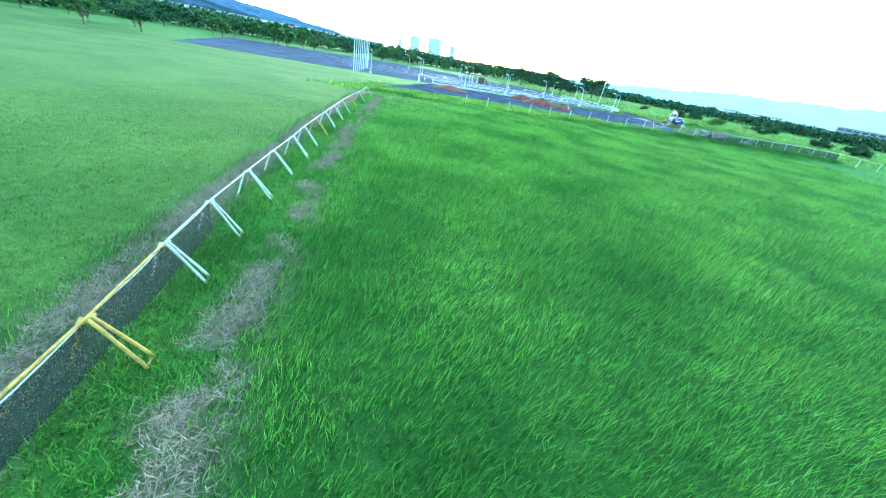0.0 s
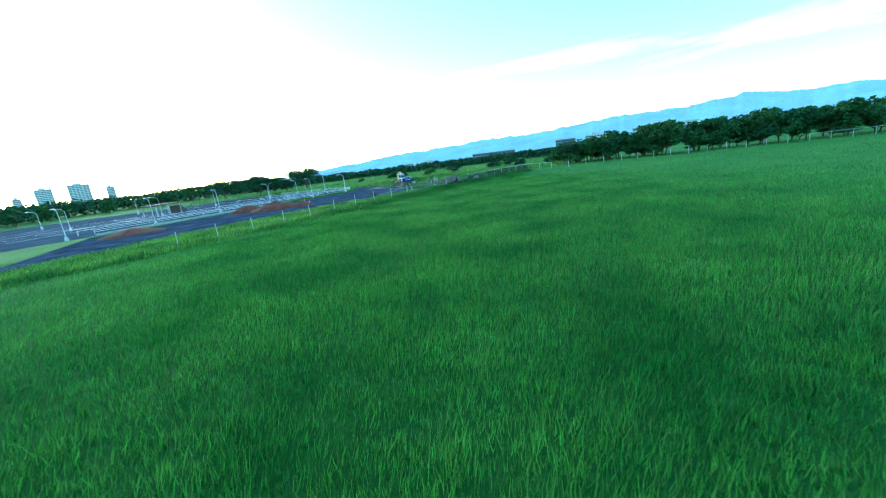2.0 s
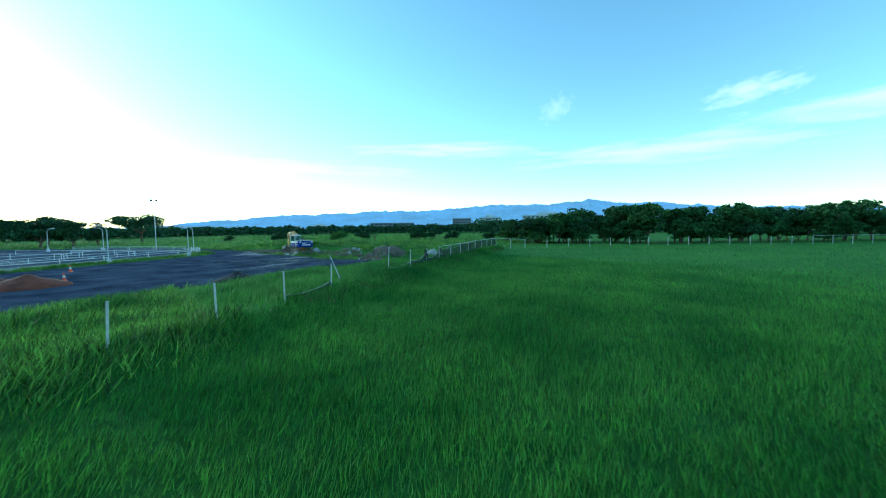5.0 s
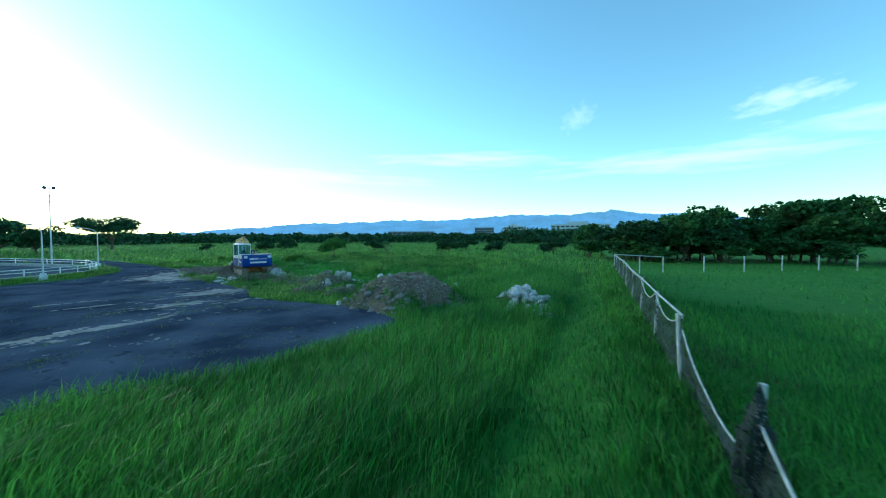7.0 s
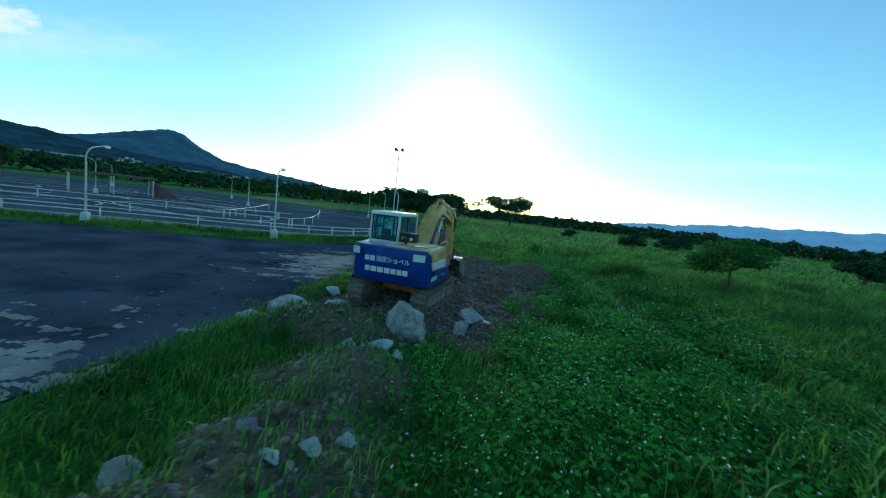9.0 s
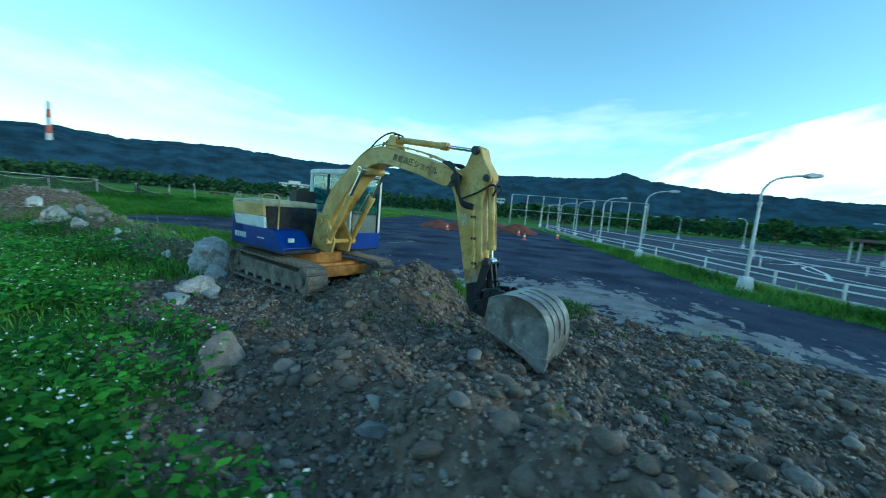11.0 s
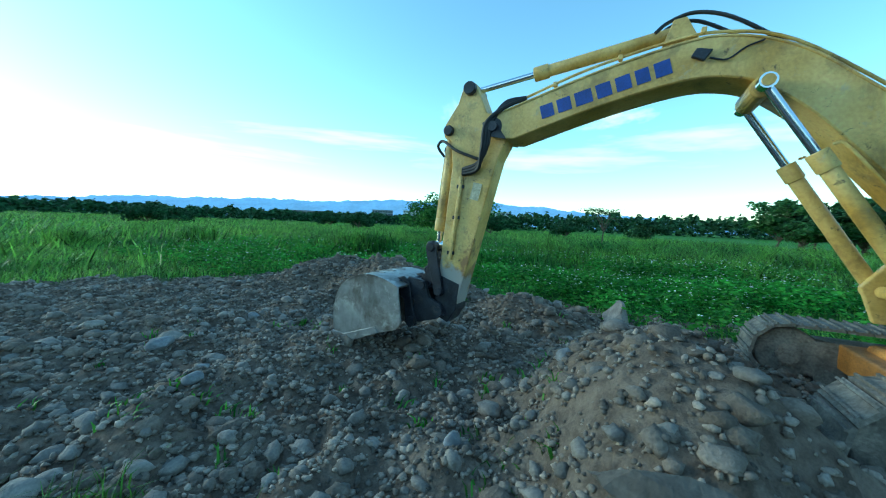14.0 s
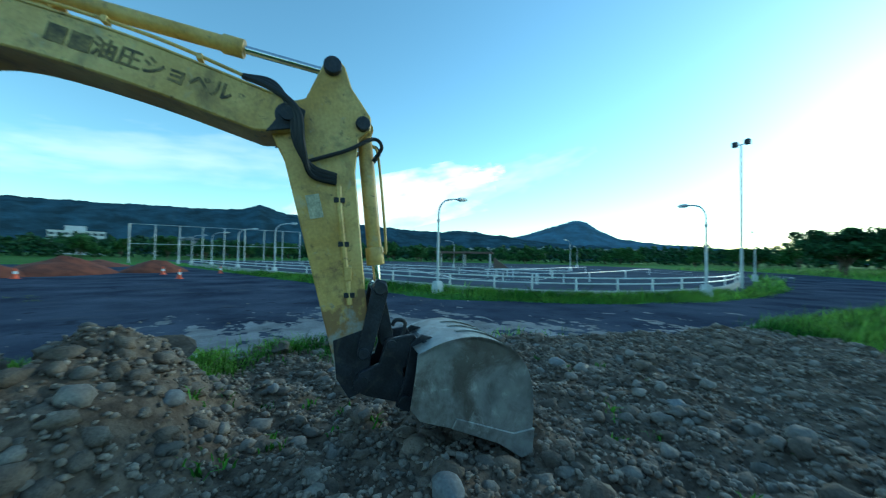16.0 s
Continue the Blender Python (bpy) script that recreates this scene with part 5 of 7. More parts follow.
def net_sheet(p0, p1, top0, top1, sag, parent, seed, bottom=0.05):
    """A slack net between two posts."""
    bm = bmesh.new()
    n, m = 12, 5
    rows = []
    for i in range(n + 1):
        u = i / n
        x, y = p0[0] + (p1[0] - p0[0]) * u, p0[1] + (p1[1] - p0[1]) * u
        g = on(x, y)
        t = top0 + (top1 - top0) * u - sag * 4 * u * (1 - u)
        col = []
        for j in range(m + 1):
            v = j / m
            w = 0.07 * noise.noise(Vector((u * 4 + seed * 5, v * 3, seed)))
            col.append(bm.verts.new((x + w, y - w * 2, g + bottom + (t - bottom) * v)))
        rows.append(col)
    for a, b in zip(rows, rows[1:]):
        for j in range(m):
            bm.faces.new((a[j], b[j], b[j + 1], a[j + 1]))
    part("net", bm, M_NET, parent, "torn black net")
    part("top_rope", hose([(p0[0] + (p1[0] - p0[0]) * u, p0[1] + (p1[1] - p0[1]) * u, on(p0[0] + (p1[0] - p0[0]) * u, p0[1] + (p1[1] - p0[1]) * u) + top0 + (top1 - top0) * u - sag * 4 * u * (1 - u)) for u in [i / 8 for i in range(9)]], 0.014, n=1, seg=6), M_ROPE, parent)


fence = thing("net_fence", "white fence posts with torn black net and slack rope", "fence")
dx, dy = (FENCE_B[0] - FENCE_A[0]) / 36.33, (FENCE_B[1] - FENCE_A[1]) / 36.33
random.seed(3)
posts = []
for k in range(28):
    s = 36.33 - k * 3.3
    x, y = FENCE_A[0] + dx * s, FENCE_A[1] + dy * s
    if -46 < x:
        h = 1.45 + random.uniform(-0.05, 0.05)
        lean = random.uniform(-4, 4)
        if k in (11, 12):
            x, y, h, lean = ((-10.5, -38.3, 1.85, 2), (-14.2, -38.2, 1.95, -16))[k - 11]
        ob = part("post", rod((0, 0, -0.2), (0, 0, h), 0.036, seg=10, bevel=0.006), M_POST, fence)
        ob.matrix_local = pose(x, y, on(x, y), lean, -16 if k == 12 else random.uniform(-3, 3), 0)
        posts.append((x, y, h, k))
for (x0, y0, h0, k0), (x1, y1, h1, k1) in zip(posts, posts[1:]):
    if k0 <= 9:
        net_sheet((x0, y0), (x1, y1), h0 * (0.96 if k0 < 8 else 0.8), h1 * (0.96 if k1 < 9 else 0.45), 0.03 if k0 < 6 else 0.30, fence, k0)
    elif k0 in (10, 12, 13):
        net_sheet((x0, y0), (x1, y1), 0.5, 0.35, 0.18, fence, k0, 0.0)
part("net_bundle", lumpy(0.5, 4, 3, 0.7, (0.35, 0.3, 1.3)), M_NET, fence).matrix_local = pose(posts[9][0], posts[9][1], on(posts[9][0], posts[9][1]) + 0.6)
part("top_rail", hose([(x, y, on(x, y) + h - 0.02) for x, y, h, k in posts[:9]], 0.022, n=1), M_POST, fence)

far_fence = thing("field_fence", "white posts and rail along the far side of the field", "fence")
FAR = [(22.0, -24.0), (27.4, -26.1), (33.5, -31.0), (40.0, -35.6), (46.5, -43.0), (53.0, -50.8), (62, -61), (73, -73), (86, -86), (100, -101), (115, -118)]
for (x0, y0), (x1, y1) in zip(FAR, FAR[1:]):
    n = max(1, round(math.hypot(x1 - x0, y1 - y0) / 3.6))
    for k in range(n):
        x, y = x0 + (x1 - x0) * k / n, y0 + (y1 - y0) * k / n
        part("post", rod((x, y, on(x, y) - 0.2), (x, y, on(x, y) + 1.5), 0.055, seg=8), M_POST, far_fence)
    if x0 < 25 or x0 > 60:
        part("rail", rod((x0, y0, on(x0, y0) + 1.46), (x1, y1, on(x1, y1) + 1.46), 0.03, seg=8), M_POST, far_fence)

# A-frame stands with a rail along the mown strip in the field
M_STAND_Y = material("faded_yellow_paint", (0.43, 0.28, 0.045), rough=0.6, var=0.3, scale=6)
M_STAND_W = material("chipped_white_paint", (0.44, 0.45, 0.37), rough=0.6, var=0.2, scale=6)


def make_stand(mat, label):
    t = thing("barrier_stand", label, "barrier", group="barrier stands along the strip")
    for side in (-1, 1):
        for yy in (-0.05, 0.05) if side > 0 else (0.0,):
            part("leg", hose([(0.62 * side + (0.08 if side > 0 else 0.22), yy * 2.6, 0.0), (0.12 * side, yy, 0.84), (0.03 * side, yy, 0.92)], 0.032, n=5), mat, t)
    part("cap", rod((-0.05, -0.12, 0.92), (0.05, 0.12, 0.92), 0.04, seg=10), mat, t)
    part("foot_bar", rod((0.68, -0.16, 0.03), (0.68, 0.16, 0.03), 0.025, seg=8), M_STAND_Y, t)
    return t


stand_w, stand_y = make_stand(M_STAND_W, "white pipe barrier stand in mown grass"), make_stand(M_STAND_Y, "yellow pipe barrier stand in mown grass")
for k, (x, y) in enumerate(BAR):
    m = pose(x, y, on(x, y), 0, 0, 22 + (k % 3) * 4)
    src = stand_y if k in (0, 1, 8, 12) else stand_w
    if k == 1:
        stand_y.matrix_world = m
    elif k == 2:
        stand_w.matrix_world = m
    else:
        copy_thing(src, m)
barrier = thing("barrier_rail", "white and yellow pipe rail lying on the stands with slack net", "rail")
for k, ((x0, y0), (x1, y1)) in enumerate(zip(BAR, BAR[1:])):
    part("pipe", rod((x0, y0, on(x0, y0) + 0.95), (x1, y1, on(x1, y1) + 0.95), 0.023, seg=8), M_STAND_Y if k < 2 else M_STAND_W, barrier)
    if k < 3:
        net_sheet((x0 - 0.04, y0), (x1 - 0.04, y1), 0.9, 0.9, 0.06, barrier, k + 40)

# ---- trees ----
def leaves(points, size, rng, flat=0.5):
    """Small folded leaf clumps, two triangles each, round the given points."""
    n = len(points)
    a = rng.normal(size=(n, 3))
    a /= np.linalg.norm(a, axis=1, keepdims=True)
    b = rng.normal(size=(n, 3))
    a[:, 2] *= flat
    b[:, 2] *= flat
    b -= a * (a * b).sum(1, keepdims=True)
    b /= np.linalg.norm(b, axis=1, keepdims=True) + 1e-6
    s = size * rng.uniform(0.6, 1.4, (n, 1))
    v = np.stack([points - a * s, points + b * s * 0.55, points + a * s, points - b * s * 0.55 + np.cross(a, b) * s * 0.3], 1).reshape(-1, 3)
    return v, np.arange(n * 4).reshape(-1, 4)


def make_tree(name, label, h, spread, seed, mat, trunk_r, crown_base, shape="round", count=2600, leaf=0.16, group=""):
    rng = np.random.default_rng(seed)
    t = thing(name, label, "tree", group=group)
    bms, tips = [], []
    lean = rng.normal(size=2) * 0.05 * h
    mid = Vector((lean[0] * 0.5, lean[1] * 0.5, crown_base))
    bms.append(hose([(0, 0, -0.3), (lean[0] * 0.2, lean[1] * 0.2, crown_base * 0.5), mid], trunk_r, seg=9, n=4, taper=0.7))
    for k in range(9):
        a = 2 * math.pi * (k / 9 + rng.uniform(-0.04, 0.04))
        r = spread * rng.uniform(0.45, 0.85)
        zt = h * (rng.uniform(0.72, 0.9) if shape == "flat" else rng.uniform(0.5, 0.88) if shape == "dome" else rng.uniform(0.3, 0.92))
        if k == 0:
            r, zt = spread * 0.1, h * 0.9
        tip = Vector((mid.x + r * math.cos(a), mid.y + r * math.sin(a), zt))
        knee = mid.lerp(tip, 0.5) + Vector((0, 0, (0.10 if shape == "flat" else 0.02) * h))
        bms.append(hose([mid - Vector((0, 0, 0.1)), knee, tip], trunk_r * 0.45, seg=6, n=4, taper=0.25))
        tips.append(tip)
        for j in range(3):
            b2 = knee.lerp(tip, rng.uniform(0.2, 0.9))
            e = b2 + Vector((rng.normal() * spread * 0.25, rng.normal() * spread * 0.25, rng.uniform(0.02, 0.14) * h))
            bms.append(hose([b2, e], trunk_r * 0.2, seg=5, n=1, taper=0.3))
            tips.append(e)
    part("trunk", join(*bms), M_BARK, t, "", 60)
    per = count // len(tips)
    pts = []
    for tip in tips:
        rr = spread * (rng.uniform(0.28, 0.46) if shape == "dome" else rng.uniform(0.2, 0.38))
        p = rng.normal(size=(per, 3))
        p /= np.linalg.norm(p, axis=1, keepdims=True)
        p *= rng.uniform(0.25, 1.0, (per, 1)) ** 0.6
        p *= np.array([rr, rr, rr * {"flat": 0.28, "dome": 0.40, "round": 0.62}[shape]])
        pts.append(p + np.array(tip))
    v, f = leaves(np.concatenate(pts), leaf, rng, 0.5 if shape == "flat" else 0.8)
    me = soup("crown", v, f)
    me.materials.append(mat)
    ob = new("crown", me)
    ob.parent = t
    return t


def put(t, x, y, turn=0, scale=1.0):
    t.matrix_world = pose(x, y, on(x, y) - 0.05, 0, 0, turn) @ Matrix.Scale(scale, 4)


def again(t, x, y, turn, scale):
    c = copy_thing(t, pose(x, y, on(x, y) - 0.05, 0, 0, turn))
    c.scale = (scale, scale, scale)
    return c


acacia = make_tree("acacia_tree", "small flat-topped green tree standing in tall meadow grass", 3.5, 2.5, 21, M_LEAF_LIGHT, 0.10, 1.75, "dome", 7500, 0.085)
put(acacia, 14.3, 12.6, 20, 0.88)
bare = make_tree("thin_tree", "thin sparse tree behind the meadow", 5.2, 2.2, 22, M_LEAF, 0.08, 2.6, "flat", 900, 0.09)
put(bare, 18, 4.6, 0, 0.54)
rain_tree = make_tree("spreading_tree", "dark wide-crowned tree against the bright sky", 7.6, 6.3, 23, M_LEAF_DARK, 0.32, 2.2, "dome", 6500, 0.24)
put(rain_tree, -9.5, 113, 0, 1.3)
again(rain_tree, -33, 118, 70, 1.2)
again(rain_tree, -47, 105, 140, 1.1)
round_tree = make_tree("round_tree", "dense dark round tree beside the lane", 6.5, 4.2, 24, M_LEAF_DARK, 0.28, 1.3, "round", 6000, 0.24)
put(round_tree, -33, 78, 0, 1.1)
again(round_tree, -27.0, 80, 60, 1.05)
again(round_tree, -22.0, 84, 100, 0.85)

belt = [make_tree("broadleaf_tree", "dense green broadleaf tree in the belt behind the field", h, s, 30 + k, m, 0.2, 1.5, "round", 2200, 0.36, "tree belt") for k, (h, s, m) in enumerate(((8.2, 4.3, M_LEAF), (6.6, 4.0, M_LEAF_DARK), (7.4, 4.7, M_LEAF), (9.0, 3.9, M_LEAF)))]
rng = np.random.default_rng(8)
SPOTS = []
for k in range(64):
    u = k / 63
    base = np.array([[45, -13], [46, -20], [49, -30], [58, -42], [72, -58], [92, -80], [128, -116]])
    s = u * 6
    i = min(int(s), 5)
    p = base[i] + (base[i + 1] - base[i]) * (s - i)
    SPOTS.append((p[0] + rng.uniform(-2, 9), p[1] + rng.uniform(-3, 3)))
for k, (x, y) in enumerate(SPOTS):
    t = belt[k % 4]
    if k < 4:
        put(t, x, y, rng.uniform(0, 360), rng.uniform(0.55, 0.7))
    else:
        again(t, x, y, rng.uniform(0, 360), rng.uniform(0.62, 1.0) * (0.6 if k < 6 else 0.85 if k < 12 else 1))
# trees behind the driving course and further round
for k in range(44):
    az = radians(rng.uniform(26, 128))
    r = rng.uniform(125, 175) if az > radians(40) else rng.uniform(130, 160)
    again(belt[k % 4], -r * math.sin(az), r * math.cos(az), rng.uniform(0, 360), rng.uniform(0.6, 0.95))


def far_woods(name, az0, az1, r0, r1, h, count, mat, label, seed, leaf=0.9):
    """A distant belt of woods as many leaf clumps with an uneven top."""
    rng = np.random.default_rng(seed)
    az = np.radians(rng.uniform(az0, az1, count))
    r = rng.uniform(r0, r1, count)
    a = np.degrees(az)
    top = h * (0.45 + 0.5 * fbm(a * 1.3, a * 0 + seed, seed) + 0.35 * fbm(a * 5, a * 0, seed + 2, 2))
    z = top * rng.uniform(0.0, 1.0, count) ** 0.6 + 0.2
    v, f = leaves(np.stack([-r * np.sin(az), r * np.cos(az), z], 1), leaf, rng, 0.8)
    me = soup(name, v, f)
    me.materials.append(mat)
    return tagged(new(name, me), label, "woods", kind="stuff")


dark_round = again(round_tree, 45, -18.0, 10, 1.0)
dark_round.scale = (1.15, 1.15, 0.8)
for k, (x, y) in enumerate(SPOTS):
    if k % 2 == 0:
        tree = again(belt[(k // 2) % 4], x - rng.uniform(1.5, 4.0), y + rng.uniform(-3, 3), rng.uniform(0, 360), 0.42)
        tree.scale = (0.55, 0.55, 0.36)
far_woods("far_woods", -72, 14, 190, 250, 6.0, 26000, M_LEAF_DARK, "low dark belt of woods along the river plain", 1)
far_woods("far_woods", -130, -60, 150, 220, 8.0, 16000, M_LEAF_DARK, "dark woods behind the field", 2)
far_woods("far_woods", 14, 140, 180, 230, 8.0, 30000, M_LEAF_DARK, "dark belt of trees behind the driving course", 3)
far_woods("far_woods", 140, 232, 240, 320, 9.0, 26000, M_LEAF_DARK, "dark woods below the hills", 4, 1.2)
bush = make_tree("bush", "low dark green bush in the meadow", 2.4, 2.2, 41, M_LEAF_DARK, 0.1, 0.5, "round", 3600, 0.13, "meadow bushes")
put(bush, 17.5, 55)
for x, y, s in ((24, 62, 0.9), (38, 40, 1.1), (46, 22, 1.2), (50, 12, 1.0), (30, 75, 1.0), (56, 2, 1.3), (8, 70, 0.7), (60, 30, 1.3), (36, 96, 1.3), (52, 60, 1.2)):
    again(bush, x, y, x * 7, s)

# ---- boulders, stones, gravel ----
M_PALE = material("pale_broken_concrete", (0.48, 0.49, 0.49), rough=0.85, var=0.25, scale=3, fine=25, bump=0.5)
M_STONE_W = material("warm_stone", (0.23, 0.20, 0.17), rough=0.85, var=0.3, scale=4, fine=40, bump=0.45)
M_STONE_G = material("grey_cobble", (0.20, 0.20, 0.20), rough=0.8, var=0.3, scale=4, fine=40, bump=0.35)
# x, y, radius, flattening, material, label
M_EARTH = material("caked_earth", (0.125, 0.105, 0.085), rough=1.0, var=0.35, scale=4, fine=30, bump=0.7)
# broken rock by the place where it lies: behind the excavator, in the rubble, at the lot's edge, in the dug earth
ROCKS_NEAR = [(1.24, -3.15, 0.56, (0.72, 0.98, 0.88), M_BOULDER, "large pale angular boulder behind the excavator"), (1.15, -4.4, 0.2, (1.4, 0.7, 0.55), M_PALE, "flat broken concrete lump"),
         (2.25, -1.4, 0.30, (1.1, 0.9, 0.8), M_BOULDER, ""), (2.40, -0.85, 0.27, (1.1, 1, 0.85), M_BOULDER, ""), (2.75, -0.65, 0.22, (1.2, 1, 0.8), M_BOULDER, ""), (2.15, -0.6, 0.2, (1, 1, 0.8), M_BOULDER, ""), (1.35, -2.5, 0.24, (1, 1, 0.9), M_BOULDER, ""), (-2.3, -3.5, 0.36, (1.1, 0.8, 0.9), M_BOULDER, "pale angular rock on the rubble bank")]
ROCKS_RUBBLE = [(2.70, -10.6, 0.28, (1.1, 0.8, 0.75), M_BOULDER, "grey boulder in the rubble heap"), (3.05, -11.8, 0.37, (0.5, 0.8, 1.05), M_BOULDER, "upright pale slab of rock in the rubble"), (3.35, -12.15, 0.30, (0.5, 0.8, 1.0), M_BOULDER, ""), (3.10, -12.75, 0.36, (0.9, 0.7, 0.8), M_BOULDER, ""), (2.40, -12.5, 0.28, (0.4, 0.8, 1.05), M_BOULDER, ""), (2.75, -12.9, 0.26, (1, 1, 0.8), M_STONE_W, ""), (1.35, -13.2, 0.24, (0.8, 0.7, 1.1), M_BOULDER, ""), (2.2, -11.4, 0.22, (1.2, 0.8, 0.7), M_STONE_W, ""), (3.6, -12.6, 0.14, (1, 1, 0.8), M_PALE, ""), (4.1, -11.75, 0.17, (1.2, 0.8, 0.8), M_BOULDER, ""), (4.76, -11.6, 0.22, (1.2, 0.8, 0.8), M_PALE, "white concrete lump in the grass")]
ROCKS_GRASS = [(4.45, -12.05, 0.22, (1.4, 0.8, 0.5), M_PALE, ""), (5.4, -11.9, 0.14, (1, 1, 0.7), M_PALE, ""), (0.6, -12.1, 0.09, (1.5, 0.8, 0.5), M_PALE, ""), (1.1, -12.9, 0.09, (1, 0.8, 0.7), M_PALE, ""), (-3.1, -2.1, 0.32, (1.3, 0.7, 0.55), M_PALE, "pale concrete lump at the lot's edge"), (-2.2, -2.7, 0.32, (1, 0.8, 0.8), M_PALE, ""), (-2.4, -7.6, 0.2, (1.3, 0.9, 0.6), M_STONE_W, ""),
         (1.85, -8.5, 0.10, (1, 1, 0.7), M_PALE, ""), (2.15, -8.25, 0.11, (1, 0.7, 0.9), M_PALE, ""), (2.3, -7.7, 0.11, (1, 1, 0.8), M_PALE, ""), (1.2, -8.1, 0.12, (1, 1, 0.8), M_STONE_G, ""), (0.5, -9.1, 0.2, (1.4, 0.8, 0.5), M_STONE_G, ""), (1.75, -4.9, 0.15, (1, 1, 0.8), M_PALE, "")]
ROCKS_LOT = [(-0.5, -18.5, 0.19, (1.3, 0.9, 0.7), M_PALE, "white rounded stone at the lot's edge"), (-0.2, -18.8, 0.16, (1, 0.9, 0.8), M_STONE_W, ""), (6.0, -13.6, 0.22, (1, 1, 0.8), M_PALE, ""), (3.3, -16.9, 0.32, (1, 0.7, 0.9), M_PALE, "white block on the rubble"), (6.9, -19.2, 0.26, (1.2, 0.9, 0.8), M_PALE, ""), (7.4, -19.5, 0.26, (1.3, 0.9, 0.7), M_PALE, ""), (4.6, -16.9, 0.2, (1.3, 0.8, 0.6), M_BOULDER, ""), (2.2, -17.3, 0.22, (1.2, 0.9, 0.7), M_STONE_W, ""), (2.1, -15.1, 0.28, (1.2, 0.8, 0.6), M_STONE_G, ""), (-2.5, -17.6, 0.1, (1, 1, 0.7), M_PALE, ""),
         (5.5, -25.0, 0.26, (1.3, 0.8, 0.7), M_PALE, "white broken slab in the tall grass"), (4.9, -27.9, 0.26, (1.2, 0.9, 0.7), M_PALE, "")]
ROCKS_DIRT = [(-2.25, 2.5, 0.24, (1.2, 0.9, 0.8), M_EARTH, "earthy boulder at the edge of the mound"), (-3.5, 2.2, 0.20, (1.2, 0.8, 0.5), M_PALE, ""), (-3.8, 3.7, 0.17, (1.3, 0.9, 0.5), M_EARTH, ""), (-3.2, 1.3, 0.24, (1.1, 0.9, 0.7), M_STONE_W, ""), (-1.6, -1.9, 0.3, (1.4, 0.8, 0.6), M_PALE, ""), (-2.6, -0.6, 0.26, (1.3, 0.8, 0.5), M_PALE, ""), (-2.9, -3.9, 0.3, (1.4, 0.7, 0.6), M_PALE, ""),
         (3.4, 3.0, 0.28, (1, 0.8, 0.9), M_STONE_W, "grey boulder beside the tracks"), (3.2, 5.7, 0.12, (1.3, 0.8, 0.6), M_STONE_G, ""), (3.1, 4.1, 0.11, (1.3, 0.8, 0.7), M_STONE_W, "")]
SMALL = [(-0.4, 3.3, 0.10), (0.1, 2.9, 0.12), (-2.5, 5.5, 0.07), (-1.7, 3.9, 0.08), (-1.2, 3.5, 0.07), (-1.6, 8.3, 0.13), (-1.85, 8.05, 0.13), (-1.3, 7.9, 0.08), (-1.8, 7.7, 0.07), (-2.2, 6.6, 0.09), (-3.1, 5.3, 0.09), (-1.6, 7.2, 0.09), (-1.95, 6.9, 0.08), (-3.0, 6.6, 0.09),
         (1.7, 6.1, 0.10), (0.9, 5.4, 0.12), (3.0, 6.5, 0.09), (0.6, 7.6, 0.08), (1.4, 6.2, 0.1), (-0.9, 3.9, 0.11), (-0.6, 4.3, 0.09), (-2.8, 4.6, 0.10), (-2.2, 5.0, 0.09), (-3.5, 6.0, 0.11), (-0.2, 8.6, 0.10), (0.8, 9.0, 0.12), (-0.6, 9.6, 0.1), (1.8, 8.2, 0.11), (-2.6, 9.0, 0.12), (-2.0, 9.6, 0.1)]
for k, (x, y, r, flat, mat, label) in enumerate(ROCKS_NEAR + ROCKS_RUBBLE + ROCKS_GRASS + ROCKS_LOT + ROCKS_DIRT):
    ob = part("boulder" if r > 0.3 else "stone", broken(r, k + 1, 5 if r > 0.5 else 4 if r > 0.25 else 3, flat), mat, None, "", 24)
    ob.matrix_world = pose(x, y, on(x, y) + r * flat[2] * (0.42 if r > 0.5 else 0.18 if r > 0.25 else 0.3), 0, 0, k * 47)
    tagged(ob, label or ("pale broken stone lying among rubble and grass" if mat in (M_PALE, M_BOULDER) else "grey-brown stone lying in the dirt"), "rock", "loose rocks")
for k, (x, y, r) in enumerate(SMALL):
    ob = part("stone", lumpy(r, k + 90, 2, 0.35, (1.2, 0.9, 0.7)), (M_STONE_G, M_STONE_W, M_STONE)[k % 3], None, "", 60)
    ob.matrix_world = pose(x, y, on(x, y) + r * 0.3, 0, 0, k * 61)
    tagged(ob, "rounded river stone half sunk in the dirt", "stone", "river stones")

# cobbles that rolled to the foot of the gravel heap
r = np.random.default_rng(29)
COBBLES = [part("stone", lumpy(1.0, 130 + k, 2, 0.3, (1.2, 0.95, 0.75)), (M_STONE_W, M_STONE_W, M_STONE_G)[k % 3], None, "", 60) for k in range(6)]
for k in range(64):
    a, d = radians(r.uniform(125, 290)), r.uniform(0.82, 1.16)
    x, y, size = 2.7 + 2.9 * d * math.cos(a), -20.9 + 2.7 * d * math.sin(a), 0.07 + 0.13 * r.random() ** 2.2
    ob = COBBLES[k] if k < 6 else new("stone", COBBLES[k % 6].data)
    ob.matrix_world = pose(x, y, on(x, y) + size * 0.35, r.uniform(-15, 15), r.uniform(-15, 15), r.uniform(0, 360)) @ Matrix.Scale(size, 4)
    tagged(ob, "pale rounded cobble at the foot of the gravel heap", "stone", "heap cobbles")

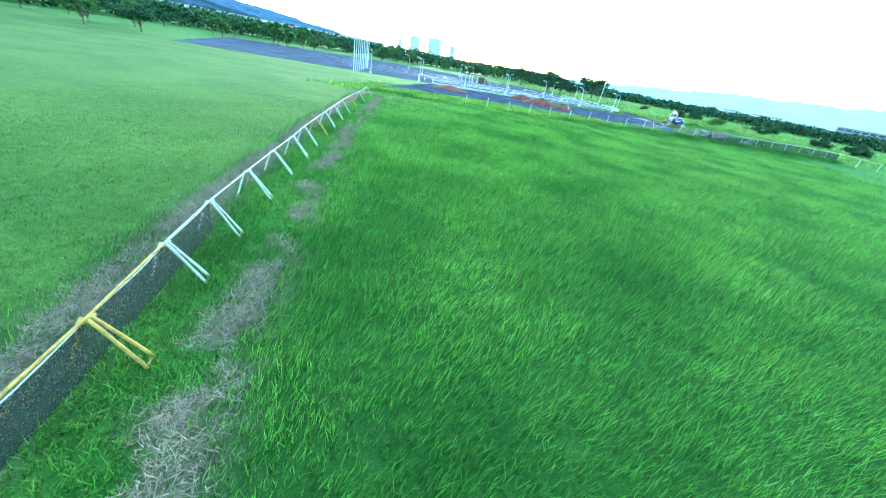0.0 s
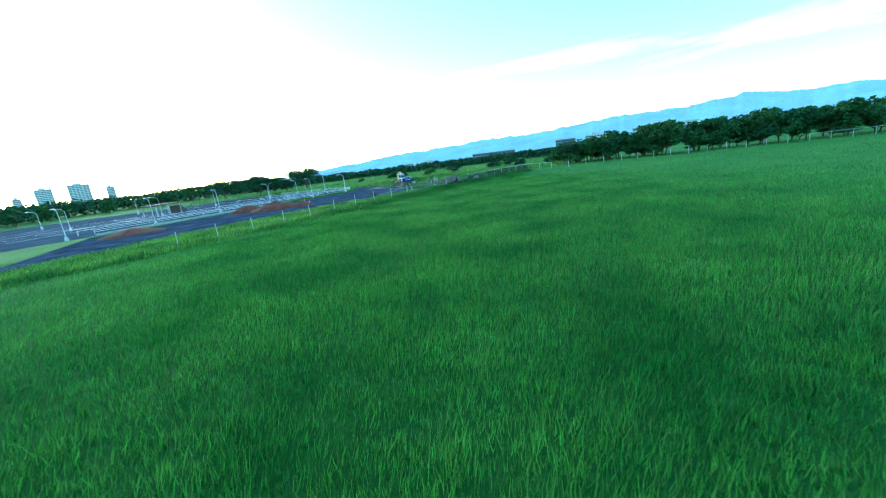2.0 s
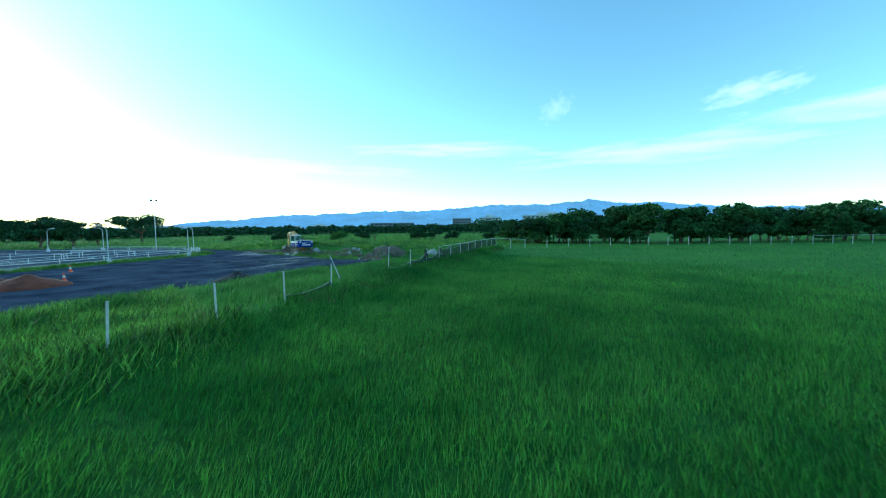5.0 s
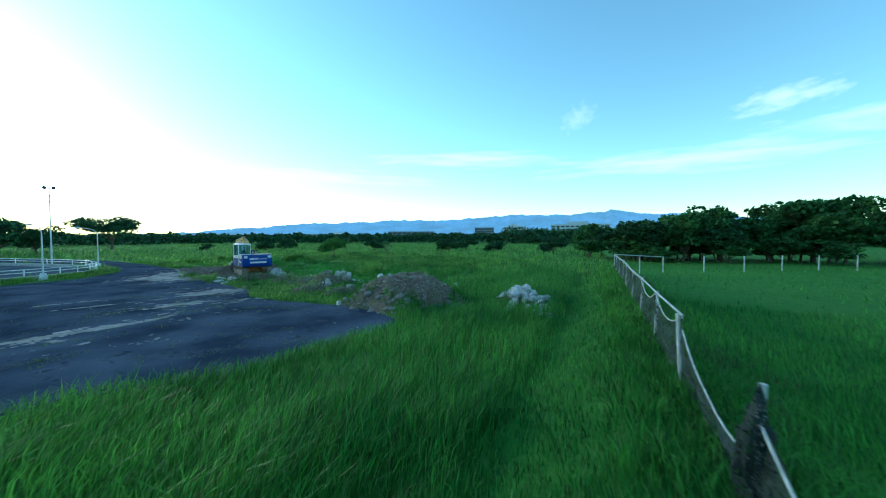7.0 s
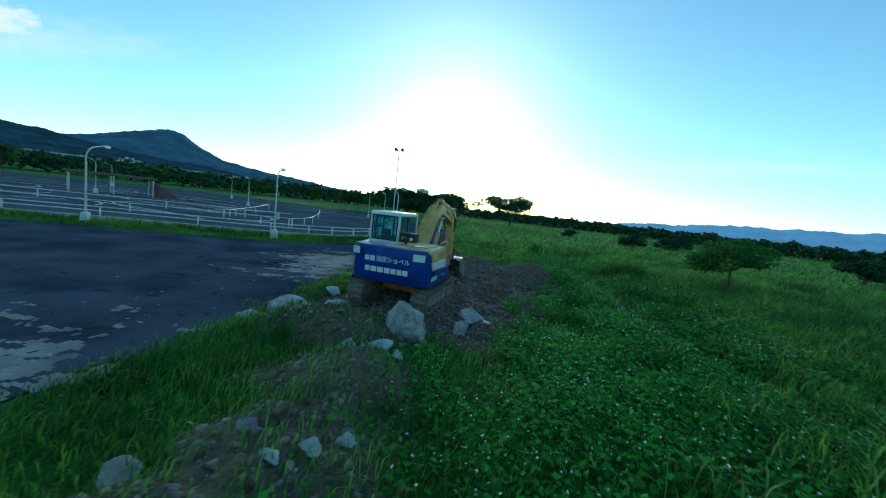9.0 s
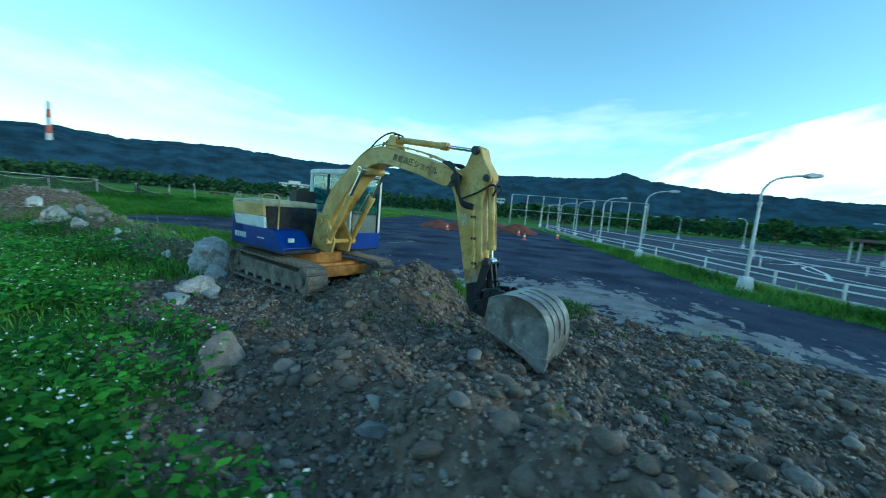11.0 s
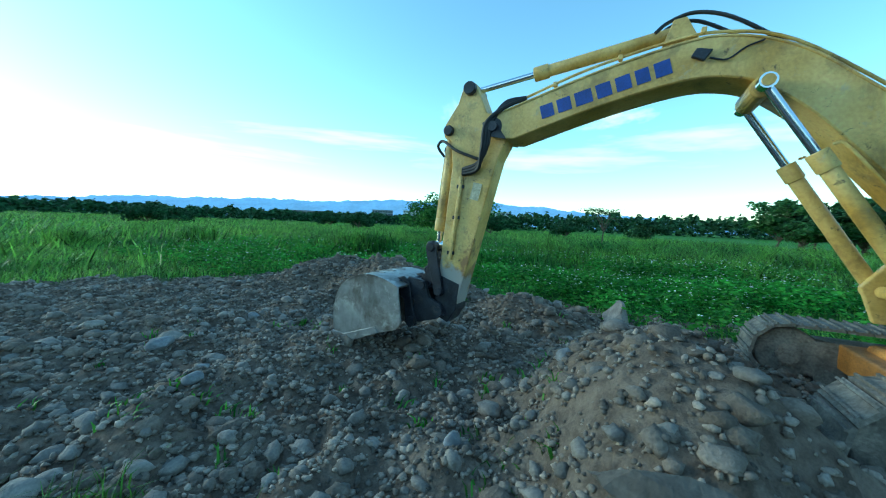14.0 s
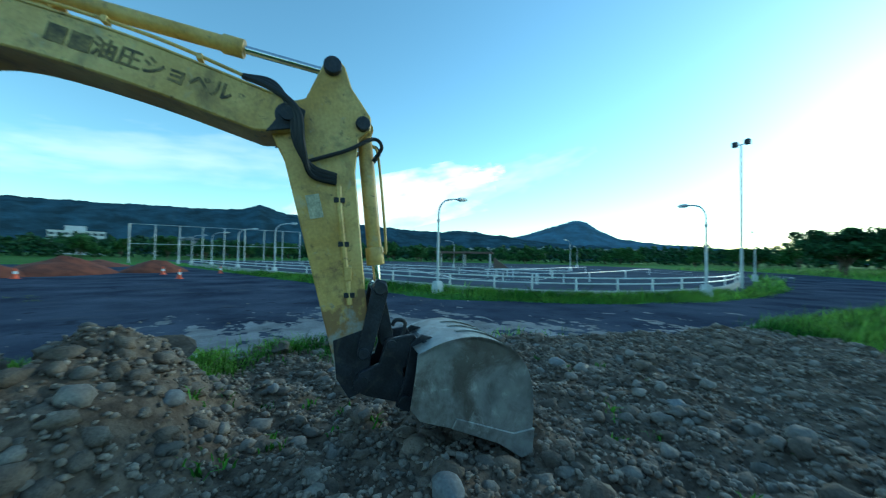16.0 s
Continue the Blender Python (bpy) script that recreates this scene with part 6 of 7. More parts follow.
# broken rock tipped along the bank
r = np.random.default_rng(17)
LUMPS = [part("stone", broken(1.0, 200 + k, 2, ((1, 0.8, 0.7), (1.2, 0.7, 0.6), (0.8, 0.9, 1.0))[k % 3]), (M_BOULDER, M_STONE_W, M_STONE_W, M_STONE_G)[k % 4], None, "", 24) for k in range(8)]
for k in range(130):
    hx, hy, rx, ry, _ = BANK[int(r.choice(11, p=(0.13, 0.07, 0.09, 0.12, 0.24, 0.08, 0.05, 0.12, 0.04, 0.04, 0.02)))]
    x, y, size = hx + r.normal(0, 0.55) * rx, hy + r.normal(0, 0.55) * ry, 0.03 + 0.12 * r.random() ** 3.0
    ob = LUMPS[k] if k < 8 else new("stone", LUMPS[k % 8].data)
    ob.matrix_world = pose(x, y, on(x, y) + size * 0.25, r.uniform(-20, 20), r.uniform(-20, 20), r.uniform(0, 360)) @ Matrix.Scale(size, 4)
    tagged(ob, "broken stone lying on the rubble bank", "rock", "rubble stones")

# tipped heap of white broken rock in the tall grass
WHITE = [part("white_rock", broken(1.0, 300 + k, 2, ((1, 0.8, 0.8), (1.2, 0.7, 0.7), (0.9, 0.9, 1.0))[k % 3]), M_PALE, None, "", 24) for k in range(6)]
for k in range(90):
    u, w = r.normal(0, 0.85), r.normal(0, 0.45)
    x, y, size = 5.35 - u * 0.32 + w * 0.95, -26.4 - u * 1.0 - w * 0.3, r.uniform(0.11, 0.25)
    ob = WHITE[k] if k < 6 else new("white_rock", WHITE[k % 6].data)
    ob.matrix_world = pose(x, y, on(x, y) + size * 0.3 + 0.5 * math.exp(-(u * u) / 1.2 - w * w / 0.3) * r.random(), r.uniform(-30, 30), r.uniform(-30, 30), r.uniform(0, 360)) @ Matrix.Scale(size, 4)
    tagged(ob, "white broken rock heaped in the tall grass", "rock", "white rubble heap")


def gravel(name, pts, sizes, label, mat, seed, sub=False):
    """Loose stones as one mesh: distorted icosahedra."""
    rng = np.random.default_rng(seed)
    bm = bmesh.new()
    if sub is None:
        bmesh.ops.create_cone(bm, segments=4, radius1=1, radius2=0.55, depth=1.3, cap_ends=True)
        bmesh.ops.triangulate(bm, faces=bm.faces)
    else:
        bmesh.ops.create_icosphere(bm, subdivisions=2 if sub else 1, radius=1)
    base = np.array([v.co for v in bm.verts])
    tri = np.array([[v.index for v in f.verts] for f in bm.faces])
    bm.free()
    n, m = len(pts), len(base)
    sc = sizes[:, None] * rng.uniform((0.85, 0.7, 0.42), (1.35, 1.1, 0.85), (n, 3))
    v = base[None] * (1 + rng.normal(0, 0.17, (n, m, 1))) * sc[:, None]
    a = rng.uniform(0, 6.28, n)
    t = rng.normal(0, 0.3, n)
    c, s = np.cos(a)[:, None], np.sin(a)[:, None]
    ct, st = np.cos(t)[:, None], np.sin(t)[:, None]
    x, y, z = v[..., 0], v[..., 1], v[..., 2]
    y, z = y * ct - z * st, y * st + z * ct
    x, y = x * c - y * s, x * s + y * c
    v = np.stack([x, y, z], -1) + pts[:, None]
    f = (tri[None] + (np.arange(n) * m)[:, None, None]).reshape(-1, 3)
    me = soup(name, v.reshape(-1, 3), f)
    me.polygons.foreach_set("use_smooth", np.ones(len(me.polygons), bool))
    me.materials.append(mat)
    return tagged(new(name, me), label, "gravel", kind="stuff")


rng = np.random.default_rng(77)


def scatter(x0, x1, y0, y1, count, keep):
    x, y = rng.uniform(x0, x1, count), rng.uniform(y0, y1, count)
    ok = keep(x, y) > rng.uniform(0, 1, count)
    return x[ok], y[ok]


def loose_earth(x, y):
    """1 on the heaps of dug earth, which hold fewer stones."""
    m = 0.0
    for hx, hy, rx, ry, _ in DUG[1:7]:
        m = np.maximum(m, 1 - smooth(0.4, 1.15, np.hypot((x - hx) / rx, (y - hy) / ry)))
    return m


M_GRAVEL = material("mixed_gravel", (0.205, 0.170, 0.135), rough=0.9, var=0.35, scale=3, fine=60, bump=0.25, random_tone=0.6)
M_GRAVEL_P = material("pale_gravel", (0.345, 0.305, 0.255), rough=0.9, var=0.3, scale=3, fine=60, bump=0.25, random_tone=0.5)
x, y = scatter(-5.0, 5.6, -2.5, 16, 52000, lambda x, y: dirt_mask(x, y) * (1 - 0.35 * loose_earth(x, y)) * (0.45 + 0.9 * fbm(x * 0.8, y * 0.8, 31)))
s = 0.012 + 0.022 * rng.random(len(x)) ** 1.6
gravel("gravel", np.stack([x, y, height(x, y) + s * 0.40], 1), s, "grey-brown gravel strewn over the dug ground", M_GRAVEL, 1, None)
x, y = scatter(-5.0, 5.6, -2.5, 16, 40000, lambda x, y: dirt_mask(x, y) * (1 - 0.6 * loose_earth(x, y)) * (0.35 + 0.9 * fbm(x * 0.8, y * 0.8, 33)))
s = 0.016 + 0.028 * rng.random(len(x)) ** 1.7
gravel("gravel", np.stack([x, y, height(x, y) + s * 0.35], 1), s, "brown pebbles pressed into the dug ground", M_GRAVEL, 11)
x, y = scatter(-5.0, 5.6, -2.5, 16, 3400, lambda x, y: dirt_mask(x, y) * (1 - 0.75 * loose_earth(x, y)) * (0.2 + 1.0 * fbm(x * 0.6, y * 0.6, 32)))
s = 0.035 + 0.055 * rng.random(len(x)) ** 2.6
gravel("gravel", np.stack([x, y, height(x, y) + s * 0.25], 1), s, "fist-sized river stones on the dug ground", M_STONE, 2, True)
pile = lambda x, y: np.maximum(1.35 - np.hypot((x - 2.7) / 3.1, (y + 20.9) / 2.8), 0.95 - np.hypot((x - 0.8) / 1.7, (y + 19.2) / 1.1))
x, y = scatter(-1.2, 7.6, -25, -17, 26000, pile)
s = 0.010 + 0.030 * rng.random(len(x)) ** 2.5
gravel("gravel", np.stack([x, y, height(x, y) + s * 0.35], 1), s, "heap of sandy gravel beside the lot", M_GRAVEL_P, 3, None)
x, y = scatter(-1.2, 7.6, -25, -17, 2300, lambda x, y: pile(x, y) * (0.35 + 0.9 * (x < 1.3) + 0.6 * (y < -21.5)))
s = 0.035 + 0.055 * rng.random(len(x)) ** 2.2
gravel("gravel", np.stack([x, y, height(x, y) + s * 0.3], 1), s, "rounded cobbles on the gravel heap", M_STONE, 23, True)
x, y = scatter(-2.5, 5.5, -18.2, -2.6, 14000, lambda x, y: dirt_mask(x, y) * 0.9)
s = 0.012 + 0.055 * rng.random(len(x)) ** 4.0
gravel("gravel", np.stack([x, y, height(x, y) + s * 0.25], 1), s, "broken stones on the rubble bank", M_GRAVEL, 4)
x, y = scatter(-14, -2.0, -24, 10, 700, lambda x, y: (edge_distance(x, y, LOT) < -0.2) * np.exp(edge_distance(x, y, LOT) / 2.0))
s = 0.012 + 0.03 * rng.random(len(x)) ** 2
gravel("gravel", np.stack([x, y, 0.03 + s * 0.3], 1), s, "loose grit on the tarmac's edge", M_GRAVEL_P, 5)
# clods of earth
x, y = scatter(-4.5, 5.0, -2.0, 14, 4200, lambda x, y: dirt_mask(x, y) * (0.6 * loose_earth(x, y) + smooth(0.45, 0.7, fbm(x * 0.7, y * 0.7, 35))))
s = 0.03 + 0.09 * rng.random(len(x)) ** 2
M_CLOD = material("earth_clods", (0.165, 0.132, 0.102), rough=1.0, var=0.3, scale=4, fine=50, bump=0.7, random_tone=0.25)
gravel("earth_clods", np.stack([x, y, height(x, y) + s * 0.05], 1), s, "clods of grey-brown earth", M_CLOD, 6, True)

# ---- grass ----
def blades(name, x, y, length, width, mat, label, seed, lean=0.35, wind=(0.25, 0.1), bend=False, lift=0.0):
    """Grass as one mesh of single tapered blades."""
    r = np.random.default_rng(seed)
    n = len(x)
    z = GROUND_AT(x, y) - 0.02 + lift
    a = r.uniform(0, 6.2832, n)
    ux, uy = np.cos(a), np.sin(a)
    lx = r.normal(0, lean, n) + wind[0] + 0.5 * (fbm(x * 0.5, y * 0.5, 51) - 0.5)
    ly = r.normal(0, lean, n) + wind[1] + 0.5 * (fbm(x * 0.5, y * 0.5, 52) - 0.5)
    w = width * r.uniform(0.6, 1.3, n)
    base = np.stack([x, y, z], 1)
    side = np.stack([ux * w, uy * w, np.zeros(n)], 1)
    if bend:
        mid = base + np.stack([lx * length * 0.35, ly * length * 0.35, length * 0.62], 1)
        tip = base + np.stack([lx * length * 1.15, ly * length * 1.15, length * (1 - 0.25 * np.hypot(lx, ly))], 1)
        v = np.stack([base - side, base + side, mid + side * 0.8, mid - side * 0.8, tip], 1)
        f = np.array([[0, 1, 2], [0, 2, 3], [3, 2, 4]])
    else:
        tip = base + np.stack([lx * length, ly * length, length], 1)
        v = np.stack([base - side, base + side, tip], 1)
        f = np.array([[0, 1, 2]])
    k = v.shape[1]
    me = soup(name, v.reshape(-1, 3), (f[None] + (np.arange(n) * k)[:, None, None]).reshape(-1, 3))
    me.materials.append(mat)
    return tagged(new(name, me), label, "grass", kind="stuff")


rng = np.random.default_rng(91)


def table(fun, x0, x1, y0, y1, step):
    """The function read off a grid of its values, for large arrays."""
    xs, ys = np.arange(x0, x1 + step, step), np.arange(y0, y1 + step, step)
    gx, gy = np.meshgrid(xs, ys)
    grid = fun(gx.ravel(), gy.ravel()).reshape(gx.shape)

    def read(x, y):
        u = np.clip((x - x0) / step, 0, len(xs) - 1.001)
        v = np.clip((y - y0) / step, 0, len(ys) - 1.001)
        i, j = u.astype(int), v.astype(int)
        a, b = u - i, v - j
        return (grid[j, i] * (1 - a) + grid[j, i + 1] * a) * (1 - b) + (grid[j + 1, i] * (1 - a) + grid[j + 1, i + 1] * a) * b

    return read


def growth(x, y):
    """1 where grass may grow."""
    d = np.minimum(edge_distance(x, y, LOT), edge_distance(x, y, COURSE))
    return smooth(-0.05, 0.35, d) * (1 - dirt_mask(x, y)) * (1 - 0.92 * strip_mask(x, y))


def around(fun, fine, coarse):
    near, far = table(fun, -60, 40, -114, 44, fine), table(fun, -160, 200, -160, 220, coarse)

    def read(x, y):
        return np.where((x > -60) & (x < 40) & (y > -114) & (y < 44), near(x, y), far(x, y))

    return read


GROUND_AT, free, DIRT_AT = around(height, 0.25, 1.0), around(growth, 0.3, 1.0), table(dirt_mask, -20, 12, -28, 36, 0.25)


# the field, thick along the flight line and thinner away from it
def near_field(x, y):
    d = fence_side(x, y)
    t = np.clip((y + 108) / 66, 0, 1)
    cx = -36 + 22 * t**1.6
    off = x - cx
    thick = np.exp(-(np.where(off > 0, off / 22, off / 20)) ** 2)
    return free(x, y) * thick * smooth(-0.5, 1.0, d)


x, y = rng.uniform(-62, 12, 2300000), rng.uniform(-112, -26, 2300000)
ok = near_field(x, y) > rng.random(len(x))
x, y = x[ok], y[ok]
mown = mown_share(x, y) > rng.random(len(x))
M_LAWN = material("mown_grass_blades", (0.085, 0.195, 0.028), rough=0.6, var=0.3, scale=0.18, fine=2.5, bump=0, second=(0.165, 0.27, 0.045), random_tone=0.6, spec=0.2, thin=0.45)
blades("mown_grass", x[mown], y[mown], rng.uniform(0.04, 0.11, mown.sum()), 0.014, M_LAWN, "short mown pale green grass beyond the barrier", 22, lean=0.5)
x, y = x[~mown], y[~mown]
blades("field_grass", x, y, rng.uniform(0.14, 0.34, len(x)) * (0.35 + 0.6 * fbm(x * 0.3, y * 0.3, 55) + 0.75 * fbm(x * 1.7, y * 1.7, 54, 2)), 0.0105, M_GRASS, "lush green meadow grass of the field", 1, lean=0.24)
# mask of the painted shade: ground goes darker where blades stand thick
blade_shade = np.maximum(near_field(gx, gy), np.exp(-((gx - 4) / 17) ** 2 - ((gy - 2) / 26) ** 2) * (fence_side(gx, gy) < 1))
ground.data.attributes.new("blade_shade", "FLOAT", "POINT").data.foreach_set("value", 0.65 * np.clip(blade_shade * 1.3, 0, 1).astype(np.float32))
# tall grass on the bank between fence and lot
x, y = rng.uniform(-26, 24, 620000), rng.uniform(-48, -15, 620000)
d = fence_side(x, y)
close = np.exp(-((x + 7) / 14) ** 2)
fade = smooth(-26, -17, x) * (1 - smooth(13, 24, x)) * smooth(-48, -42, y)
ok = fade * free(x, y) * (0.25 + 0.75 * close) * smooth(-14, -9, d) * (1 - smooth(0.6, 3.0, d)) * (0.35 + 0.9 * fbm(x * 0.5, y * 0.5, 56)) > rng.random(len(x))
x, y = x[ok], y[ok]
d = fence_side(x, y) + 1.2 * (fbm(x * 0.5, y * 0.5, 69) - 0.5)
stand = 0.32 + 1.0 * smooth(2.6, 3.4, -d) * (1 - 0.45 * smooth(6.0, 8.0, -d)) + 0.45 * smooth(-1.6, -0.6, d)
blades("bank_grass", x, y, stand * rng.uniform(0.25, 0.75, len(x)) * (0.45 + 1.0 * fbm(x * 0.6, y * 0.6, 57)), 0.0095, M_GRASS, "tall rank grass on the bank beside the lot", 2, lean=0.32, wind=(0.35, 0.15), bend=True)
x, y = rng.uniform(-64, -22, 260000), rng.uniform(-66, -22, 260000)
d = fence_side(x, y)
ok = free(x, y) * smooth(-22, -18, d) * (1 - smooth(-0.5, 3.0, d)) * smooth(-64, -40, x + 6 * fbm(x * 0.2, y * 0.2, 68)) * 0.8 > rng.random(len(x))
x, y = x[ok], y[ok]
blades("bank_grass", x, y, rng.uniform(0.25, 0.6, len(x)), 0.03, M_GRASS_TALL, "rough grass strip between field and lot", 21, lean=0.45)
# meadow on the far side of the excavator
x, y = rng.uniform(-7, 34, 620000), rng.uniform(-24, 40, 620000)
herb = (x > 2) * (1 - smooth(1.6, 3.4, ditch_side(x, y))) * smooth(-12, -8, y) * (1 - smooth(13, 17, y))
ok = free(x, y) * (1 - 0.62 * herb) * np.exp(-((x - 4) / 17) ** 2 - ((y - 2) / 26) ** 2) * (0.5 + 0.9 * fbm(x * 0.35, y * 0.35, 58)) > rng.random(len(x))
x, y = x[ok], y[ok]
tall = 0.6 + 1.4 * smooth(2.0, 4.0, ditch_side(x, y)) * smooth(-9, -5, y)
blades("meadow_grass", x, y, tall * rng.uniform(0.16, 0.5, len(x)) * (0.5 + 0.9 * fbm(x * 0.25, y * 0.25, 59)), 0.010, M_GRASS_TALL, "rank meadow of grass and weeds", 3, lean=0.4, bend=True)
# weeds: broad leaves low in the meadow
x, y = rng.uniform(2, 20, 420000), rng.uniform(-16, 22, 420000)
ok = free(x, y) * np.exp(-((x - 6) / 7) ** 2 - ((y - 3) / 14) ** 2) * smooth(0.28, 0.46, fbm(x * 0.4, y * 0.4, 63)) > rng.random(len(x))
x, y = x[ok], y[ok]
rr = np.random.default_rng(4)
v, f = leaves(np.stack([x, y, GROUND_AT(x, y) + rr.uniform(0.05, 1.0, len(x)) * (0.15 + 0.6 * fbm(x * 1.3, y * 1.3, 67))], 1), 0.058, rr, 0.35)
me = soup("meadow_weeds", v, f)
me.materials.append(material("weed_leaves", (0.100, 0.270, 0.038), rough=0.6, var=0.35, scale=0.5, fine=6, bump=0, random_tone=0.5, thin=0.4, spec=0.1))
tagged(new("meadow_weeds", me), "leafy weeds among the meadow grass", "weeds", kind="stuff")
ok = rr.random(len(x)) < 0.055
xf, yf = x[ok], y[ok]
v, f = leaves(np.stack([xf, yf, GROUND_AT(xf, yf) + rr.uniform(0.32, 0.55, len(xf))], 1), 0.025, rr, 0.3)
me = soup("white_flowers", v, f)
me.materials.append(material("white_petals", (0.75, 0.76, 0.70), rough=0.7, var=0.1, bump=0))
tagged(new("white_flowers", me), "tiny white wild flowers in the meadow", "flowers", kind="stuff")
# verges: along the lot, the rubble bank and the foot of the kerb wall
x, y = rng.uniform(-36, 5, 700000), rng.uniform(-27, 34, 700000)
d = edge_distance(x, y, LOT)
rubble = (x > -4) * (y < -2.5)
ok = (np.maximum(free(x, y), 0.6 * (np.abs(d) < 0.25) * (x < -1) * (1 - DIRT_AT(x, y))) + 0.16 * rubble * (d > 0.05) * (1 - np.clip(DIRT_AT(x, y), 0, 0.9))) * np.exp(-((d - 0.5) / 1.6) ** 2 * (1 - rubble * (x < 5))) * (0.3 + 1.0 * smooth(0.4, 0.62, fbm(x * 0.7, y * 0.7, 64))) > rng.random(len(x))
x, y = x[ok], y[ok]
blades("verge_grass", x, y, rng.uniform(0.12, 0.42, len(x)) * (0.5 + 0.9 * fbm(x * 0.9, y * 0.9, 65)), 0.0075, M_GRASS_TALL, "tufted grass along the lot's edge and rubble", 5, lean=0.38, bend=True)


def tufts(name, spots, per, spread, length, mat, label, seed, width=0.012):
    r = np.random.default_rng(seed)
    c = np.repeat(np.array(spots), per, axis=0)
    x = c[:, 0] + r.normal(0, spread, len(c))
    y = c[:, 1] + r.normal(0, spread, len(c))
    return blades(name, x, y, r.uniform(0.35, 1.0, len(c)) * length, width, mat, label, seed, lean=0.45, bend=True)


r = np.random.default_rng(14)
tufts("tarmac_weeds", [(r.uniform(-16, -2.0), r.uniform(-24, -6)) for _ in range(120)] + [(-8.2, -21.5), (-4.5, -16), (-5.6, -14.4), (-3.6, -14.2), (-6.6, -12.3), (-7.8, -9.5), (-9.8, -12.8)] + [(cx + r.normal(0, 0.55), cy + r.normal(0, 0.12)) for cx, cy in ((-7.9, -8.2), (-7.3, -13.2), (-6.1, -12.3), (-4.5, -13.2), (-3.0, -13.1), (-5.7, -15.2), (-4.7, -10.0), (-8.2, -7.2), (-3.4, -9.3), (-4.2, -16.7), (-10.7, -18.6), (-9.4, -12.4), (-10.2, -13.4), (-11.4, -20.8)) for _ in range(6)], 60, 0.16, 0.20, material("dry_weeds", (0.15, 0.19, 0.05), rough=0.8, var=0.3, bump=0, random_tone=0.4), "dry weed tufts growing through the tarmac", 6)
tufts("wall_weeds", [(p.x + r.normal(0, 0.2) + 0.35, p.y - 0.55 + r.normal(0, 0.15)) for p in rail_line[10:70] for _ in range(2) if r.random() < 0.8], 130, 0.22, 0.62, M_GRASS_TALL, "tall weeds at the foot of the kerb wall", 7)
tufts("mound_grass", [(-3.3 + r.normal(0, 0.35), 1.6 + r.normal(0, 0.9)) for _ in range(26)] + [(-3.9 + r.normal(0, 0.3), 4.3 + r.normal(0, 1.0)) for _ in range(18)] + [(-2.9 + r.normal(0, 0.5), -0.8 + r.normal(0, 0.9)) for _ in range(22)] + [(-3.2 + r.normal(0, 0.3), 2.6 + r.normal(0, 0.5)) for _ in range(14)], 130, 0.15, 0.32, M_GRASS_TALL, "bright grass tufts along the dirt mound", 8, 0.006)
M_DRY = material("dry_weed_stems", (0.13, 0.115, 0.05), rough=0.8, var=0.35, scale=2, fine=20, bump=0, random_tone=0.5)
along = [FENCE_A[0] - 8 + 41 * k / 110 for k in range(111)]
foot = [(x, FENCE_A[1] + (x - FENCE_A[0]) * (FENCE_B[1] - FENCE_A[1]) / (FENCE_B[0] - FENCE_A[0])) for x in along]
tufts("fence_weeds", [(x + r.normal(0, 0.5), y - 0.2 + r.normal(0, 0.6)) for x, y in foot for _ in range(2)], 110, 0.2, 0.62, M_GRASS, "rank dark green weeds along the net fence", 24, 0.010)
tufts("dry_weeds", [(x + r.normal(0, 0.4), y - 0.9 + r.normal(0, 0.5)) for x, y in foot for _ in range(2) if r.random() < 0.6], 60, 0.14, 0.42, M_DRY, "brown dry stems among the fence weeds", 25, 0.008)
tufts("dirt_sprouts", [(r.uniform(-3.5, 2.5), r.uniform(1.5, 9)) for _ in range(60)], 10, 0.05, 0.16, M_GRASS, "small green sprouts in the dug ground", 9)
tufts("reed_clumps", [(9.0, 14.0), (9.6, 13.5), (8.6, 14.5), (17.5, -1.3), (13.5, -3.3), (14.5, -1.6), (15.5, 0.5), (14.2, 2.5), (15.0, 4.6), (13.2, 6.6), (24.0, -1.5), (22.0, 2.5), (15.0, 26.0), (9.4, -6.5), (7.6, -9.0), (12.0, -9.0), (16.5, -4.0), (19, 8), (27, 10), (7, 24), (3, 28), (-1.5, 24), (21, 19)], 700, 0.5, 1.25, M_GRASS_TALL, "tall reed clumps standing in the meadow", 10, 0.016)
tufts("grass_clumps", [(r.uniform(6.5, 17), r.uniform(-15, 12)) for _ in range(110)] + [(r.uniform(9.0, 30), r.uniform(-12, 30)) for _ in range(260)], 120, 0.26, 0.75, M_GRASS_TALL, "taller grass clumps dotted over the meadow", 16)
tufts("lane_grass", [(-3.2 + r.normal(0, 0.5) - 0.05 * k, 16 + 0.45 * k) for k in range(40)], 160, 0.4, 0.55, M_GRASS_TALL, "long grass beside the lane", 11)
# distant meadow: coarse clumps that catch the light
x, y = rng.uniform(-60, 130, 240000), rng.uniform(-30, 190, 240000)
ok = free(x, y) * smooth(12, 30, np.hypot(x, y)) * np.exp(-np.hypot(x - 10, y - 20) / 70) * (fence_side(x, y) < 0) > rng.random(len(x))
x, y = x[ok], y[ok]
blades("far_meadow", x, y, rng.uniform(0.25, 0.8, len(x)) * (0.4 + 1.2 * fbm(x * 0.12, y * 0.12, 71)), 0.05, M_GRASS_TALL, "wide rank meadow towards the woods", 12, lean=0.5)
x, y = rng.uniform(-90, 120, 260000), rng.uniform(-150, -20, 260000)
ok = free(x, y) * (fence_side(x, y) > 0.5) * (1 - near_field(x, y)) * np.exp(-np.hypot(x + 20, y + 75) / 60) > rng.random(len(x))
x, y = x[ok], y[ok]
mown = mown_share(x, y) > 0.5
